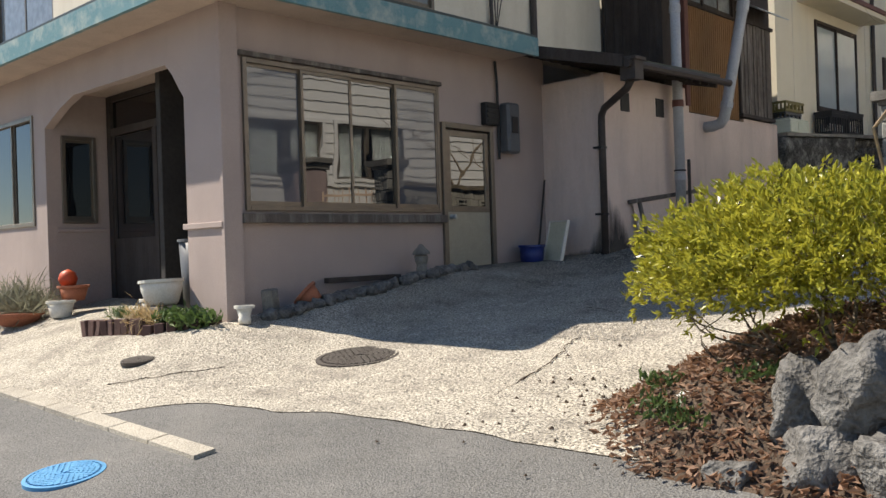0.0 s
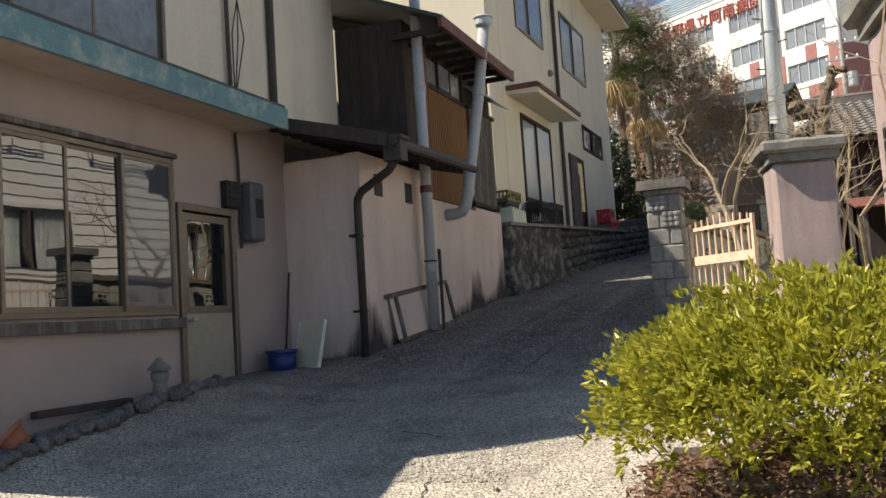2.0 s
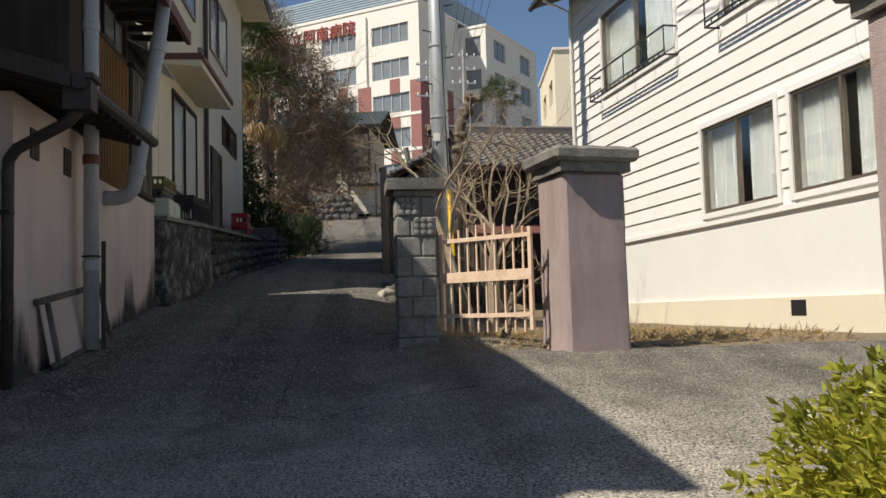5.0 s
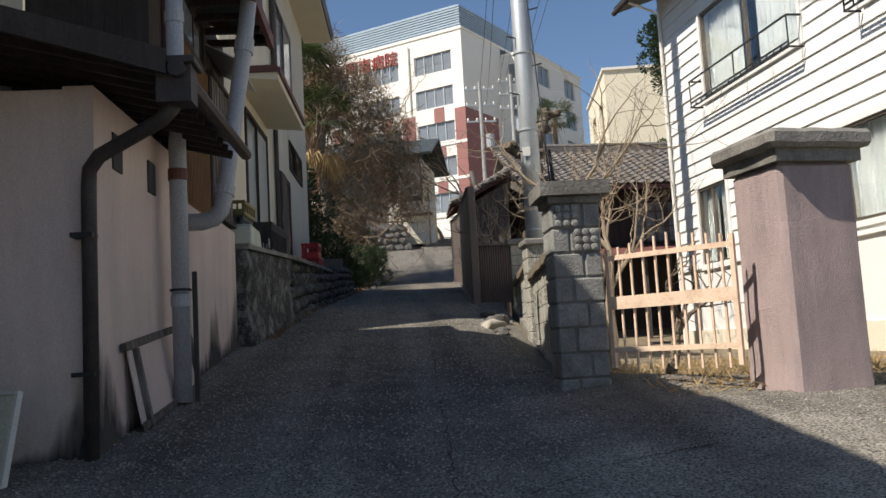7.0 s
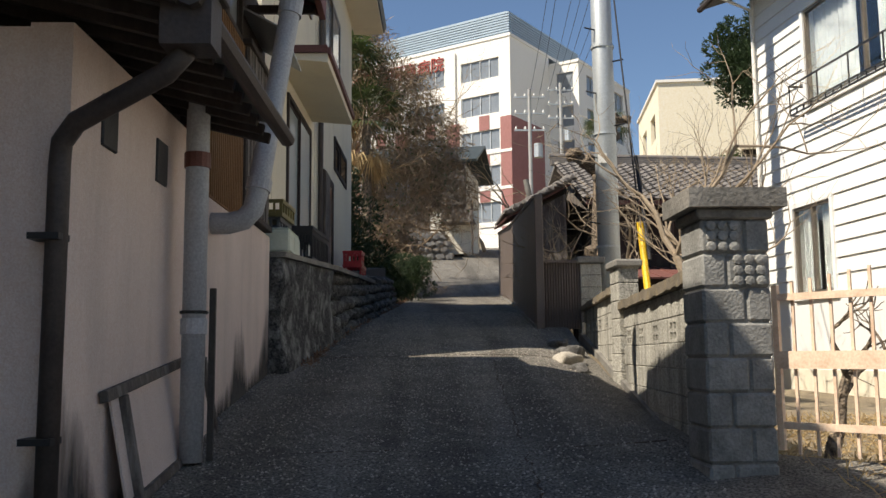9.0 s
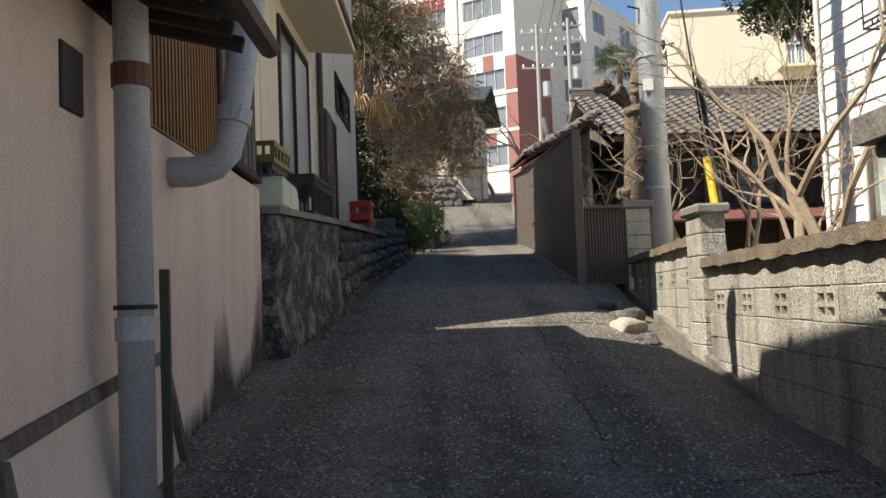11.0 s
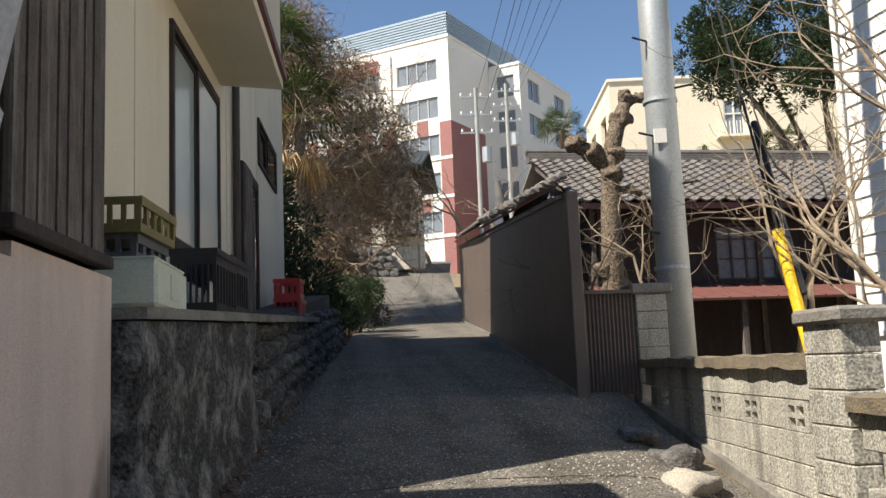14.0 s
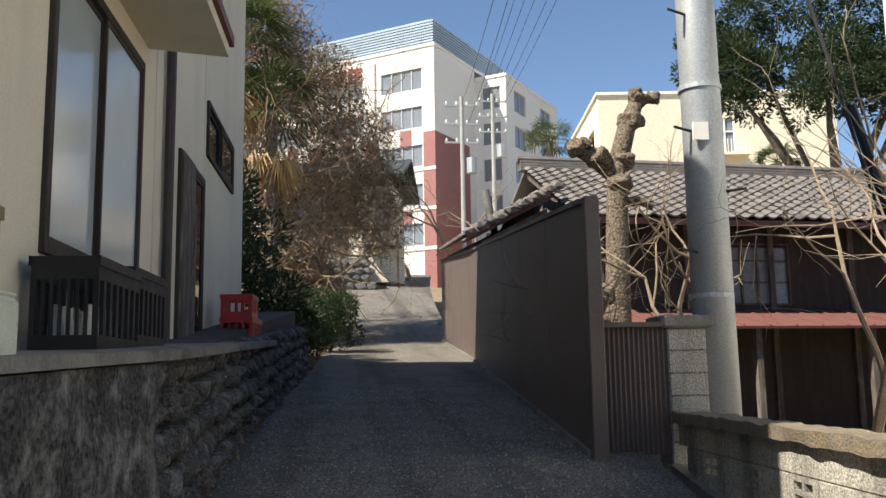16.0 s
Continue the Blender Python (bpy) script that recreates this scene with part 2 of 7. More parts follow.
def pane_mat(name, col, ior, rough=0.0):
    """A window pane before a dark room: clear mirror gloss over what shows through it."""
    m = bpy.data.materials.new(name)
    m.use_nodes = True
    nt = m.node_tree
    bs = nt.nodes["Principled BSDF"]
    bs.inputs["Base Color"].default_value, bs.inputs["Roughness"].default_value, bs.inputs["IOR"].default_value = (*col, 1), rough, ior
    wav, bp = nt.nodes.new("ShaderNodeTexNoise"), nt.nodes.new("ShaderNodeBump")
    wav.inputs["Scale"].default_value, wav.inputs["Detail"].default_value = 2.2, 1
    bp.inputs["Strength"].default_value, bp.inputs["Distance"].default_value = 0.12, 0.01
    nt.links.new(wav.outputs[0], bp.inputs["Height"])
    nt.links.new(bp.outputs[0], bs.inputs["Normal"])
    return m


CLEARPANE = pane_mat("clear_window_glass", (0.012, 0.013, 0.014), 2.1)
FILMPANE = pane_mat("hazy_window_glass", (0.075, 0.08, 0.095), 1.75, 0.03)
PALEPANE = mat("frosted_pane", (0.40, 0.46, 0.48), (0.35, 0.41, 0.43), 0.12, 0.7, 2, 0.0, spec=0.6, mix=0.5, grain=0.05)
DARKPANE = pane_mat("dark_window_glass", (0.012, 0.013, 0.015), 1.7)
FARPANE = mat("far_pane", (0.20, 0.225, 0.245), (0.28, 0.30, 0.32), 0.12, 0.5, 10, 0.0, spec=0.6)
CURTAIN = mat("curtain", (0.36, 0.37, 0.36), (0.28, 0.29, 0.29), 0.9, 3, 40, 0.2)
POLE = mat("utility_pole_concrete", (0.43, 0.43, 0.41), (0.36, 0.36, 0.345), 0.85, 2, 90, 0.3, stain=(0.28, 0.27, 0.25), stain_amt=0.5, stain_scale=1.5, streak=True)
POLESTEEL = mat("galvanised_pole", (0.46, 0.49, 0.50), (0.40, 0.43, 0.44), 0.5, 2, 60, 0.1, metal=0.4)
YELLOW = mat("yellow_guard", (0.80, 0.50, 0.02), None, 0.5, 5, 60, 0.05)
GATEPAINT = mat("peach_gate_paint", (0.78, 0.58, 0.42), (0.70, 0.52, 0.38), 0.6, 6, 80, 0.1, stain=(0.35, 0.18, 0.08), stain_amt=0.5, stain_scale=6)
BARK = mat("bark", (0.20, 0.155, 0.11), (0.09, 0.07, 0.05), 0.95, 9, 30, 1.0, dist=0.04, grain=0.8)
TWIG = mat("pale_twig", (0.33, 0.26, 0.18), (0.22, 0.17, 0.12), 0.9, 8, 40, 0.5)
BROWNTWIG = mat("brown_twig", (0.30, 0.215, 0.135), (0.20, 0.14, 0.09), 0.95, 3, 30, 0.5, rand=0.3)
DRYLEAF = leaf_mat("dry_leaf", (0.16, 0.085, 0.05), (0.26, 0.17, 0.115), 0.8, 0.6)
STRAW = leaf_mat("straw", (0.42, 0.31, 0.16), (0.30, 0.21, 0.11), 0.9, 0.4)
BUSHLEAF = leaf_mat("bush_leaf", (0.36, 0.335, 0.045), (0.11, 0.135, 0.02), 0.32, 0.75)
DARKLEAF = leaf_mat("dark_leaf", (0.03, 0.05, 0.02), (0.05, 0.075, 0.03), 0.5, 0.4)
MIDLEAF = leaf_mat("mid_leaf", (0.06, 0.10, 0.03), (0.10, 0.13, 0.04), 0.45, 0.4)
PALMLEAF = leaf_mat("palm_leaf", (0.05, 0.075, 0.025), (0.10, 0.11, 0.035), 0.45, 0.4)
TERRA = mat("terracotta", (0.36, 0.13, 0.07), (0.28, 0.10, 0.06), 0.8, 6, 60, 0.2)
WHITEPOT = mat("white_plastic", (0.68, 0.65, 0.58), (0.58, 0.55, 0.49), 0.5, 5, 60, 0.05)
BLUEPLASTIC = mat("blue_plastic", (0.015, 0.03, 0.16), None, 0.4, 5, 60, 0.05)
REDPLASTIC = mat("red_crate_plastic", (0.42, 0.03, 0.035), (0.33, 0.03, 0.03), 0.4, 5, 60, 0.05)
YELLOWCRATE = mat("olive_crate_plastic", (0.20, 0.165, 0.055), (0.15, 0.125, 0.05), 0.5, 5, 60, 0.05)
STYRO = mat("styrofoam", (0.60, 0.63, 0.52), (0.50, 0.53, 0.43), 0.8, 6, 90, 0.2)
DOORALU = mat("door_aluminium", (0.36, 0.34, 0.28), (0.31, 0.29, 0.24), 0.45, 5, 80, 0.05, metal=0.3)
IRON = mat("cast_iron", (0.075, 0.065, 0.058), (0.12, 0.105, 0.09), 0.7, 8, 80, 0.4, metal=0.4)
BLUEPAINT = mat("blue_cover_paint", (0.07, 0.26, 0.48), (0.10, 0.33, 0.55), 0.6, 8, 60, 0.3)
BRICKDARK = mat("edging_brick", (0.11, 0.06, 0.05), (0.07, 0.045, 0.04), 0.9, 8, 70, 0.4, rand=0.3)
OFFWHITE = mat("offwhite_metal", (0.60, 0.58, 0.44), (0.52, 0.50, 0.38), 0.5, 4, 60, 0.05)
# near-black: the dimness of unlit rooms is put into this colour
DARKROOM = mat("painted_dark_interior", (0.05, 0.045, 0.04), (0.035, 0.03, 0.028), 0.9, 2, 20, 0.1)
WIRE = mat("wire", (0.02, 0.02, 0.02), None, 0.6, 5, 40, 0.0)


# ---------- mesh helpers ----------
def link(name, bm, material, parent=None, label="", smooth=False):
    me = bpy.data.meshes.new(name)
    bmesh.ops.recalc_face_normals(bm, faces=bm.faces[:]) if len(bm.faces) < 60000 else None
    bm.to_mesh(me)
    bm.free()
    me.materials.append(material)
    if smooth:
        for p in me.polygons:
            p.use_smooth = True
    ob = new(name, me)
    if parent is not None:
        ob.parent = parent
    if label:
        ob["label"] = label
    return ob


def part(name, bm, material, parent, label="", smooth=False):
    return link(name, bm, material, parent, label, smooth)


def thing(name, label, category, group="", kind="", at=(0, 0, 0)):
    e = new(name)
    e.empty_display_size = 0.1
    e.location = at
    return tagged(e, label, category, group, kind)


def BM():
    return bmesh.new()


def bx(bm, x0, x1, y0, y1, z0, z1, m=None, bev=0.0):
    r = bmesh.ops.create_cube(bm, size=1.0, matrix=Matrix.LocRotScale(((x0 + x1) / 2, (y0 + y1) / 2, (z0 + z1) / 2), None, (abs(x1 - x0), abs(y1 - y0), abs(z1 - z0))))
    vs = r["verts"]
    if bev:
        es = list({e for v in vs for e in v.link_edges})
        vs = [v for f in bmesh.ops.bevel(bm, geom=es, offset=bev, segments=1, affect="EDGES", profile=0.5)["faces"] for v in f.verts]
        vs = list({v for v0 in vs for f in v0.link_faces for v in f.verts})
    if m:
        bmesh.ops.transform(bm, matrix=m, verts=vs)
    return bm


def box(name, x0, x1, y0, y1, z0, z1, material, parent=None, label="", bev=0.006, m=None):
    return link(name, bx(BM(), x0, x1, y0, y1, z0, z1, m, bev), material, parent, label)


def prism(bm, pts, z0, z1):
    """An upright prism over a plan outline; z0 and z1 may be lists, one height a corner."""
    n = len(pts)
    a = z0 if isinstance(z0, (list, tuple)) else [z0] * n
    b = z1 if isinstance(z1, (list, tuple)) else [z1] * n
    lo = [bm.verts.new((p[0], p[1], a[i])) for i, p in enumerate(pts)]
    hi = [bm.verts.new((p[0], p[1], b[i])) for i, p in enumerate(pts)]
    bm.faces.new(lo[::-1])
    bm.faces.new(hi)
    for i in range(n):
        bm.faces.new((lo[i], lo[(i + 1) % n], hi[(i + 1) % n], hi[i]))
    return bm


def sheet(bm, pts, thick, way):
    """A slab: a flat outline in space, thickened along a way."""
    w = Vector(way).normalized() * thick
    lo = [bm.verts.new(p) for p in pts]
    hi = [bm.verts.new(Vector(p) + w) for p in pts]
    bm.faces.new(lo[::-1])
    bm.faces.new(hi)
    n = len(pts)
    for i in range(n):
        bm.faces.new((lo[i], lo[(i + 1) % n], hi[(i + 1) % n], hi[i]))
    return bm


def grid_wall(bm, place, us, vs, holes, depth):
    """A wall with thickness and through openings. place(u, v, d) gives the point; us, vs: extent; holes: (u0, u1, v0, v1)."""
    U = sorted({*us, *[h[0] for h in holes], *[h[1] for h in holes]})
    V = sorted({*vs, *[h[2] for h in holes], *[h[3] for h in holes]})
    U = [u for u in U if us[0] <= u <= us[1]]
    V = [v for v in V if vs[0] <= v <= vs[1]]
    cache = {}

    def vert(i, j, d):
        if (i, j, d) not in cache:
            cache[i, j, d] = bm.verts.new(place(U[i], V[j], d))
        return cache[i, j, d]

    def solid(i, j):
        if not (0 <= i < len(U) - 1 and 0 <= j < len(V) - 1):
            return False
        u, v = (U[i] + U[i + 1]) / 2, (V[j] + V[j + 1]) / 2
        return not any(h[0] < u < h[1] and h[2] < v < h[3] for h in holes)
    for i in range(len(U) - 1):
        for j in range(len(V) - 1):
            if not solid(i, j):
                continue
            q = ((i, j), (i + 1, j), (i + 1, j + 1), (i, j + 1))
            bm.faces.new([vert(a, b, 0) for a, b in q])
            bm.faces.new([vert(a, b, depth) for a, b in q[::-1]])
            for (a, b), (c, d), di, dj in ((q[0], q[1], 0, -1), (q[1], q[2], 1, 0), (q[2], q[3], 0, 1), (q[3], q[0], -1, 0)):
                if not solid(i + di, j + dj):
                    bm.faces.new((vert(a, b, 0), vert(a, b, depth), vert(c, d, depth), vert(c, d, 0)))
    return bm


def tube(bm, path, radii, seg=8, cap=True):
    """A round bar along a path; radii: one, or one a point."""
    path = [Vector(p) for p in path]
    rs = radii if isinstance(radii, (list, tuple)) else [radii] * len(path)
    rings = []
    side = None
    for i, p in enumerate(path):
        d = (path[min(i + 1, len(path) - 1)] - path[max(i - 1, 0)]).normalized()
        if side is None:
            side = d.orthogonal().normalized()
        side = (side - d * side.dot(d))
        side = side.normalized() if side.length > 1e-6 else d.orthogonal().normalized()
        up = d.cross(side)
        rings.append([bm.verts.new(p + (side * math.cos(2 * math.pi * k / seg) + up * math.sin(2 * math.pi * k / seg)) * rs[i]) for k in range(seg)])
    for a, b in zip(rings, rings[1:]):
        for k in range(seg):
            bm.faces.new((a[k], a[(k + 1) % seg], b[(k + 1) % seg], b[k]))
    if cap:
        bm.faces.new(rings[0][::-1])
        bm.faces.new(rings[-1])
    return bm


def lathe(bm, profile, seg=20, at=(0, 0, 0), m=None):
    rings = []
    for r, z in profile:
        rings.append([bm.verts.new((max(r, 1e-4) * math.cos(2 * math.pi * k / seg) + at[0], max(r, 1e-4) * math.sin(2 * math.pi * k / seg) + at[1], z + at[2])) for k in range(seg)])
    for a, b in zip(rings, rings[1:]):
        for k in range(seg):
            bm.faces.new((a[k], a[(k + 1) % seg], b[(k + 1) % seg], b[k]))
    bm.faces.new(rings[0][::-1])
    bm.faces.new(rings[-1])
    if m:
        bmesh.ops.transform(bm, matrix=m, verts=[v for r in rings for v in r])
    return bm


def boulder(bm, at, size, seed, sub=2, m=None):
    r = bmesh.ops.create_icosphere(bm, subdivisions=sub, radius=1.0)
    rnd = random.Random(seed)
    off = Vector((rnd.random() * 50, rnd.random() * 50, rnd.random() * 50))
    rot = Euler((rnd.random() * 6, rnd.random() * 6, rnd.random() * 6)).to_matrix()
    for v in r["verts"]:
        d = v.co.normalized()
        k = 1 + 0.32 * noise.noise(d * 1.3 + off) + 0.17 * noise.noise(d * 3.5 + off) + 0.03 * noise.noise(d * 9 + off)
        c = Vector((max(-0.72, min(0.72, d.x)), max(-0.74, min(0.74, d.y)), max(-0.7, min(0.7, d.z)))) * 1.25
        c = (rot @ c) * k
        v.co = Vector((c.x * size[0], c.y * size[1], c.z * size[2])) + Vector(at)
    return bm


def leaves(name, centres, ways, length, width, material, parent, label="", seed=0, droop=0.2, smooth=False):
    """Many small bent leaves in one mesh: each a folded blade of two quads, at the centres and along the ways."""
    rs = np.random.RandomState(seed)
    c, d = np.asarray(centres, float), np.asarray(ways, float)
    n = len(c)
    d /= np.linalg.norm(d, axis=1, keepdims=True) + 1e-9
    s = np.cross(d, rs.normal(size=(n, 3)))
    s /= np.linalg.norm(s, axis=1, keepdims=True) + 1e-9
    nn = np.cross(s, d)
    L = length * rs.uniform(0.65, 1.25, (n, 1))
    W = width * rs.uniform(0.7, 1.2, (n, 1))
    V = np.stack([c, c + d * L * 0.5 + s * W * 0.5 + nn * W * 0.2, c + d * L - nn * L * droop, c + d * L * 0.5 - s * W * 0.5 + nn * W * 0.2], 1).reshape(-1, 3)
    F = np.arange(n * 4).reshape(n, 4)
    me = bpy.data.meshes.new(name)
    me.from_pydata(V.tolist(), [], F.tolist())
    me.materials.append(material)
    ob = new(name, me)
    ob.parent = parent
    if label:
        ob["label"] = label
    return ob


def limbs(bm, start, way, length, radius, depth, rnd, spread=0.6, tips=None, split=3, up=0.15, shrink=0.68, wobble=0.18, seg=6):
    """A branching limb, tapered and crooked; fills tips with the ends of the last twigs."""
    p, d = Vector(start), Vector(way).normalized()
    n = 4
    path, rs = [p.copy()], [radius]
    for i in range(n):
        d = (d + Vector((rnd.gauss(0, wobble), rnd.gauss(0, wobble), rnd.gauss(0, wobble) + up * 0.3))).normalized()
        p = p + d * length / n
        path.append(p.copy())
        rs.append(radius * (1 - 0.45 * (i + 1) / n))
    tube(bm, path, rs, seg if depth > 1 else 4, cap=depth < 1)
    if tips is not None and depth <= 1:
        tips.extend([(path[k], d.copy()) for k in (2, 3, 4)])
    if depth > 0:
        for k in range(split):
            a = path[min(n, 2 + k % 3)] if k else path[-1]
            w = (d + Vector((rnd.gauss(0, spread), rnd.gauss(0, spread), rnd.gauss(0, spread) + up))).normalized()
            limbs(bm, a, w, length * shrink * rnd.uniform(0.75, 1.2), radius * 0.5 * rnd.uniform(0.75, 1.05), depth - 1, rnd, spread, tips, split, up, shrink, wobble, seg)


# ---------- ground ----------
PROFILE = [(-60, -1.2), (0, 0.0), (2, 0.22), (3.5, 0.42), (5.1, 0.60), (6.25, 0.77), (8.74, 1.12), (10, 1.32), (11.6, 1.53), (13.3, 1.75), (16.3, 2.12), (20.3, 2.66), (27, 3.28), (31, 3.66),
           (36, 4.12), (38.4, 4.36), (45, 5.55), (58, 7.8), (70, 9.8), (90, 13.0), (130, 15.0), (400, 18.0)]


def rise(y):
    return float(np.interp(y, [p[0] for p in PROFILE], [p[1] for p in PROFILE]))


def smooth(a, b, t):
    t = max(0.0, min(1.0, (t - a) / (b - a)))  # a may lie above b
    return t * t * (3 - 2 * t)


def centre(y):
    """The middle of the lane at y."""
    return -4.75 + 0.05 * (y - 16) + (0.0012 * (y - 36) ** 2 if y > 36 else 0)


def lane(x, y):
    up = 0.15 * smooth(-4.5, -2.4, x) * smooth(6.0, 9.0, y) * smooth(15.0, 11.5, y) - 0.12 * smooth(-4.1, -3.0, x - 0.08 * (y - 15)) * smooth(12.0, 14.0, y) * smooth(20.5, 18.0, y)
    return rise(y) + up + 0.26 * smooth(-6.1, -7.8, x) * smooth(3.2, 4.8, y) * smooth(10.2, 7.5, y)


def ground_z(x, y):
    z = lane(x, y)
    right = smooth(-2.9, -2.3, x - 0.05 * (y - 16)) * smooth(10.5, 12.5, y)
    yard = 1.50 + 0.012 * (y - 10) if y < 28 else 1.72 + 0.15 * (y - 28)
    yard = min(yard, z + 8)
    z = z + (yard - z) * right
    hill = smooth(6, 14, x) * smooth(44, 54, y)
    return z + hill * 7.0


def surface(name, xs, ys, inside, lift, material, label, category, kind="structure"):
    bm = BM()
    V = {}
    for i in range(len(xs) - 1):
        for j in range(len(ys) - 1):
            if not inside((xs[i] + xs[i + 1]) / 2, (ys[j] + ys[j + 1]) / 2):
                continue
            q = []
            for a, b in ((i, j), (i + 1, j), (i + 1, j + 1), (i, j + 1)):
                if (a, b) not in V:
                    x, y = xs[a], ys[b]
                    V[a, b] = bm.verts.new((x, y, ground_z(x, y) + lift + 0.012 * noise.noise(Vector((x * 0.9, y * 0.9, 0.3)))))
                q.append(V[a, b])
            bm.faces.new(q)
    return tagged(link(name, bm, material, smooth=True), label, category, kind=kind)


def steps(a, b, n):
    return [a + (b - a) * i / n for i in range(n + 1)]


gx = [-400, -200, -100, -60, -40, -28, -20] + steps(-16, 12, 70) + [14, 17, 20, 25, 32, 40, 60, 100, 200, 400]
gy = [-400, -200, -80, -40, -20, -12] + steps(-8, 40, 96) + steps(41, 95, 36) + [100, 110, 130, 160, 220, 400]
surface("ground", gx, gy, lambda x, y: True, -0.03, EARTH, "dry brown earth and thin winter grass", "ground")


def road_edge(x):
    """Where the asphalt of the street meets the concrete apron."""
    return 3.05 + 0.5 * smooth(-6.5, -5.8, x) + 0.2 * smooth(-5.8, -4.0, x) + 0.06 * noise.noise(Vector((x * 2.5, 0, 0)))


def surf_lane(name, xa, xb, y0, y1, nu, nv, lift, material, label, category):
    bm = BM()
    rows = []
    for j in range(nv + 1):
        t = j / nv
        row = []
        for i in range(nu + 1):
            s = i / nu
            ya = y0(0) if callable(y0) else y0
            y = ya + (y1 - ya) * t
            x = xa(y) + (xb(y) - xa(y)) * s
            if callable(y0):
                yy = y0(x)
                y = yy + (y1 - yy) * t
            row.append(bm.verts.new((x, y, ground_z(min(x, -2.95 + 0.05 * (y - 16)) if y > 10.4 else x, y) + lift + 0.015 * noise.noise(Vector((x * 1.1, y * 1.1, 0.3))) + 0.006 * noise.noise(Vector((x * 5, y * 5, 1))))))
        rows.append(row)
    for a, b in zip(rows, rows[1:]):
        for i in range(nu):
            bm.faces.new((a[i], a[i + 1], b[i + 1], b[i]))
    return tagged(link(name, bm, material, smooth=True), label, category, kind="structure")


surf_lane("road", lambda y: -40, lambda y: 30, -9.0, 0.5, 140, 30, 0.006, ASPHALT, "worn grey asphalt street", "road")
surf_lane("road_edge_strip", lambda y: -40, lambda y: 30, road_edge, 0.5, 400, 12, 0.006, ASPHALT, "worn grey asphalt beside the concrete apron", "road")
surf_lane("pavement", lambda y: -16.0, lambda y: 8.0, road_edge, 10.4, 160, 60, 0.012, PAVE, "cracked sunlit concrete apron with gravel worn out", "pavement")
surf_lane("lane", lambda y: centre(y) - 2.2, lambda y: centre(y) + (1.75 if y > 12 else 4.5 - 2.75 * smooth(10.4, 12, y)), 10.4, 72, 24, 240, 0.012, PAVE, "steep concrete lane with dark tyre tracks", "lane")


# ---------- windows and doors ----------
def window_x(parent, x, y0, y1, z0, z1, n, pane, frame_mat=BRONZE, out=1, fw=0.05, tall=False):
    """A sliding window in a wall whose face lies at x and looks along out * x: frame, sashes and panes."""
    w = part("window", BM(), frame_mat, parent)
    bm = BM()
    a, b = (x - 0.06 * out, x + 0.035 * out)
    for q in ((y0, y0 + fw, z0, z1), (y1 - fw, y1, z0, z1), (y0 + fw, y1 - fw, z1 - fw, z1), (y0 + fw, y1 - fw, z0, z0 + fw)):
        bx(bm, min(a, b), max(a, b), *q, bev=0.004)
    part("window_frame", bm, frame_mat, w)
    s = (y1 - y0 - 2 * fw) / n
    for i in range(n):
        ya, yb = y0 + fw + i * s - 0.012, y0 + fw + (i + 1) * s + 0.012
        xo = x + out * (0.012 if i % 2 else -0.02)
        bm = BM()
        for q in ((ya, ya + 0.035, z0 + fw, z1 - fw), (yb - 0.035, yb, z0 + fw, z1 - fw), (ya + 0.035, yb - 0.035, z1 - fw - 0.035, z1 - fw), (ya + 0.035, yb - 0.035, z0 + fw, z0 + fw + 0.05)):
            bx(bm, xo - 0.014, xo + 0.014, *q)
        sash = part("sash", bm, frame_mat, w)
        p = pane[i] if isinstance(pane, (list, tuple)) else pane
        part("pane", bx(BM(), xo - 0.004, xo + 0.004, ya + 0.033, yb - 0.033, z0 + fw + 0.045, z1 - fw - 0.03), p, w)
    return w


def turned(ob, m):
    ob.matrix_basis = m
    return ob


# ---------- old house on the corner ----------
house = thing("house", "old two-storey pink stucco house with blue-green pent roof", "house")
holes = [(5.27, 8.17, 1.97, 3.55), (8.28, 9.13, 0.5, 3.05)]
part("wall", grid_wall(BM(), lambda u, v, d: (-7.8 - d, u, v), (5.0, 10.4), (0.2, 4.2), holes, 0.2), STUCCO, house)
part("wall", grid_wall(BM(), lambda u, v, d: (u, 5.0 + d, v), (-15.5, -8.0), (0.2, 4.2), [(-14.6, -12.35, 2.0, 3.5), (-11.98, -8.47, 0.1, 3.6)], 0.12), STUCCO, house)
part("wall", grid_wall(BM(), lambda u, v, d: (-11.98 - d, u, v), (5.12, 5.95), (0.2, 3.9), [(5.2, 5.68, 2.02, 3.2)], 0.15), STUCCO, house)
part("wall", bx(BM(), -8.47, -8.0, 5.12, 5.95, 0.2, 3.9), STUCCO, house)
for run in (((-11.98, 3.62), (-11.98, 3.28), (-11.8, 3.36), (-11.45, 3.5), (-11.0, 3.62)), ((-8.47, 3.62), (-8.47, 3.2), (-8.56, 3.3), (-8.7, 3.48), (-8.86, 3.62))):
    part("arch_corner", sheet(BM(), [(x, 5.002, z) for x, z in run], 0.116, (0, 1, 0)), STUCCO, house)
box("string_course", -8.52, -7.77, 4.97, 5.03, 1.80, 1.86, STUCCO, house)
box("string_course", -11.98, -11.95, 5.13, 5.84, 1.90, 1.95, STUCCO, house)
box("pilaster", -7.8, -7.74, 4.98, 5.2, 0.3, 4.2, STUCCO, house)
box("porch_ceiling", -12.1, -8.0, 5.13, 6.2, 3.78, 3.84, SOFFIT, house)
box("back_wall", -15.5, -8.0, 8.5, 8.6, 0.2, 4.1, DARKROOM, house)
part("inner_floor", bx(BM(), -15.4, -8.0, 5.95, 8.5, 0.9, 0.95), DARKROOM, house)
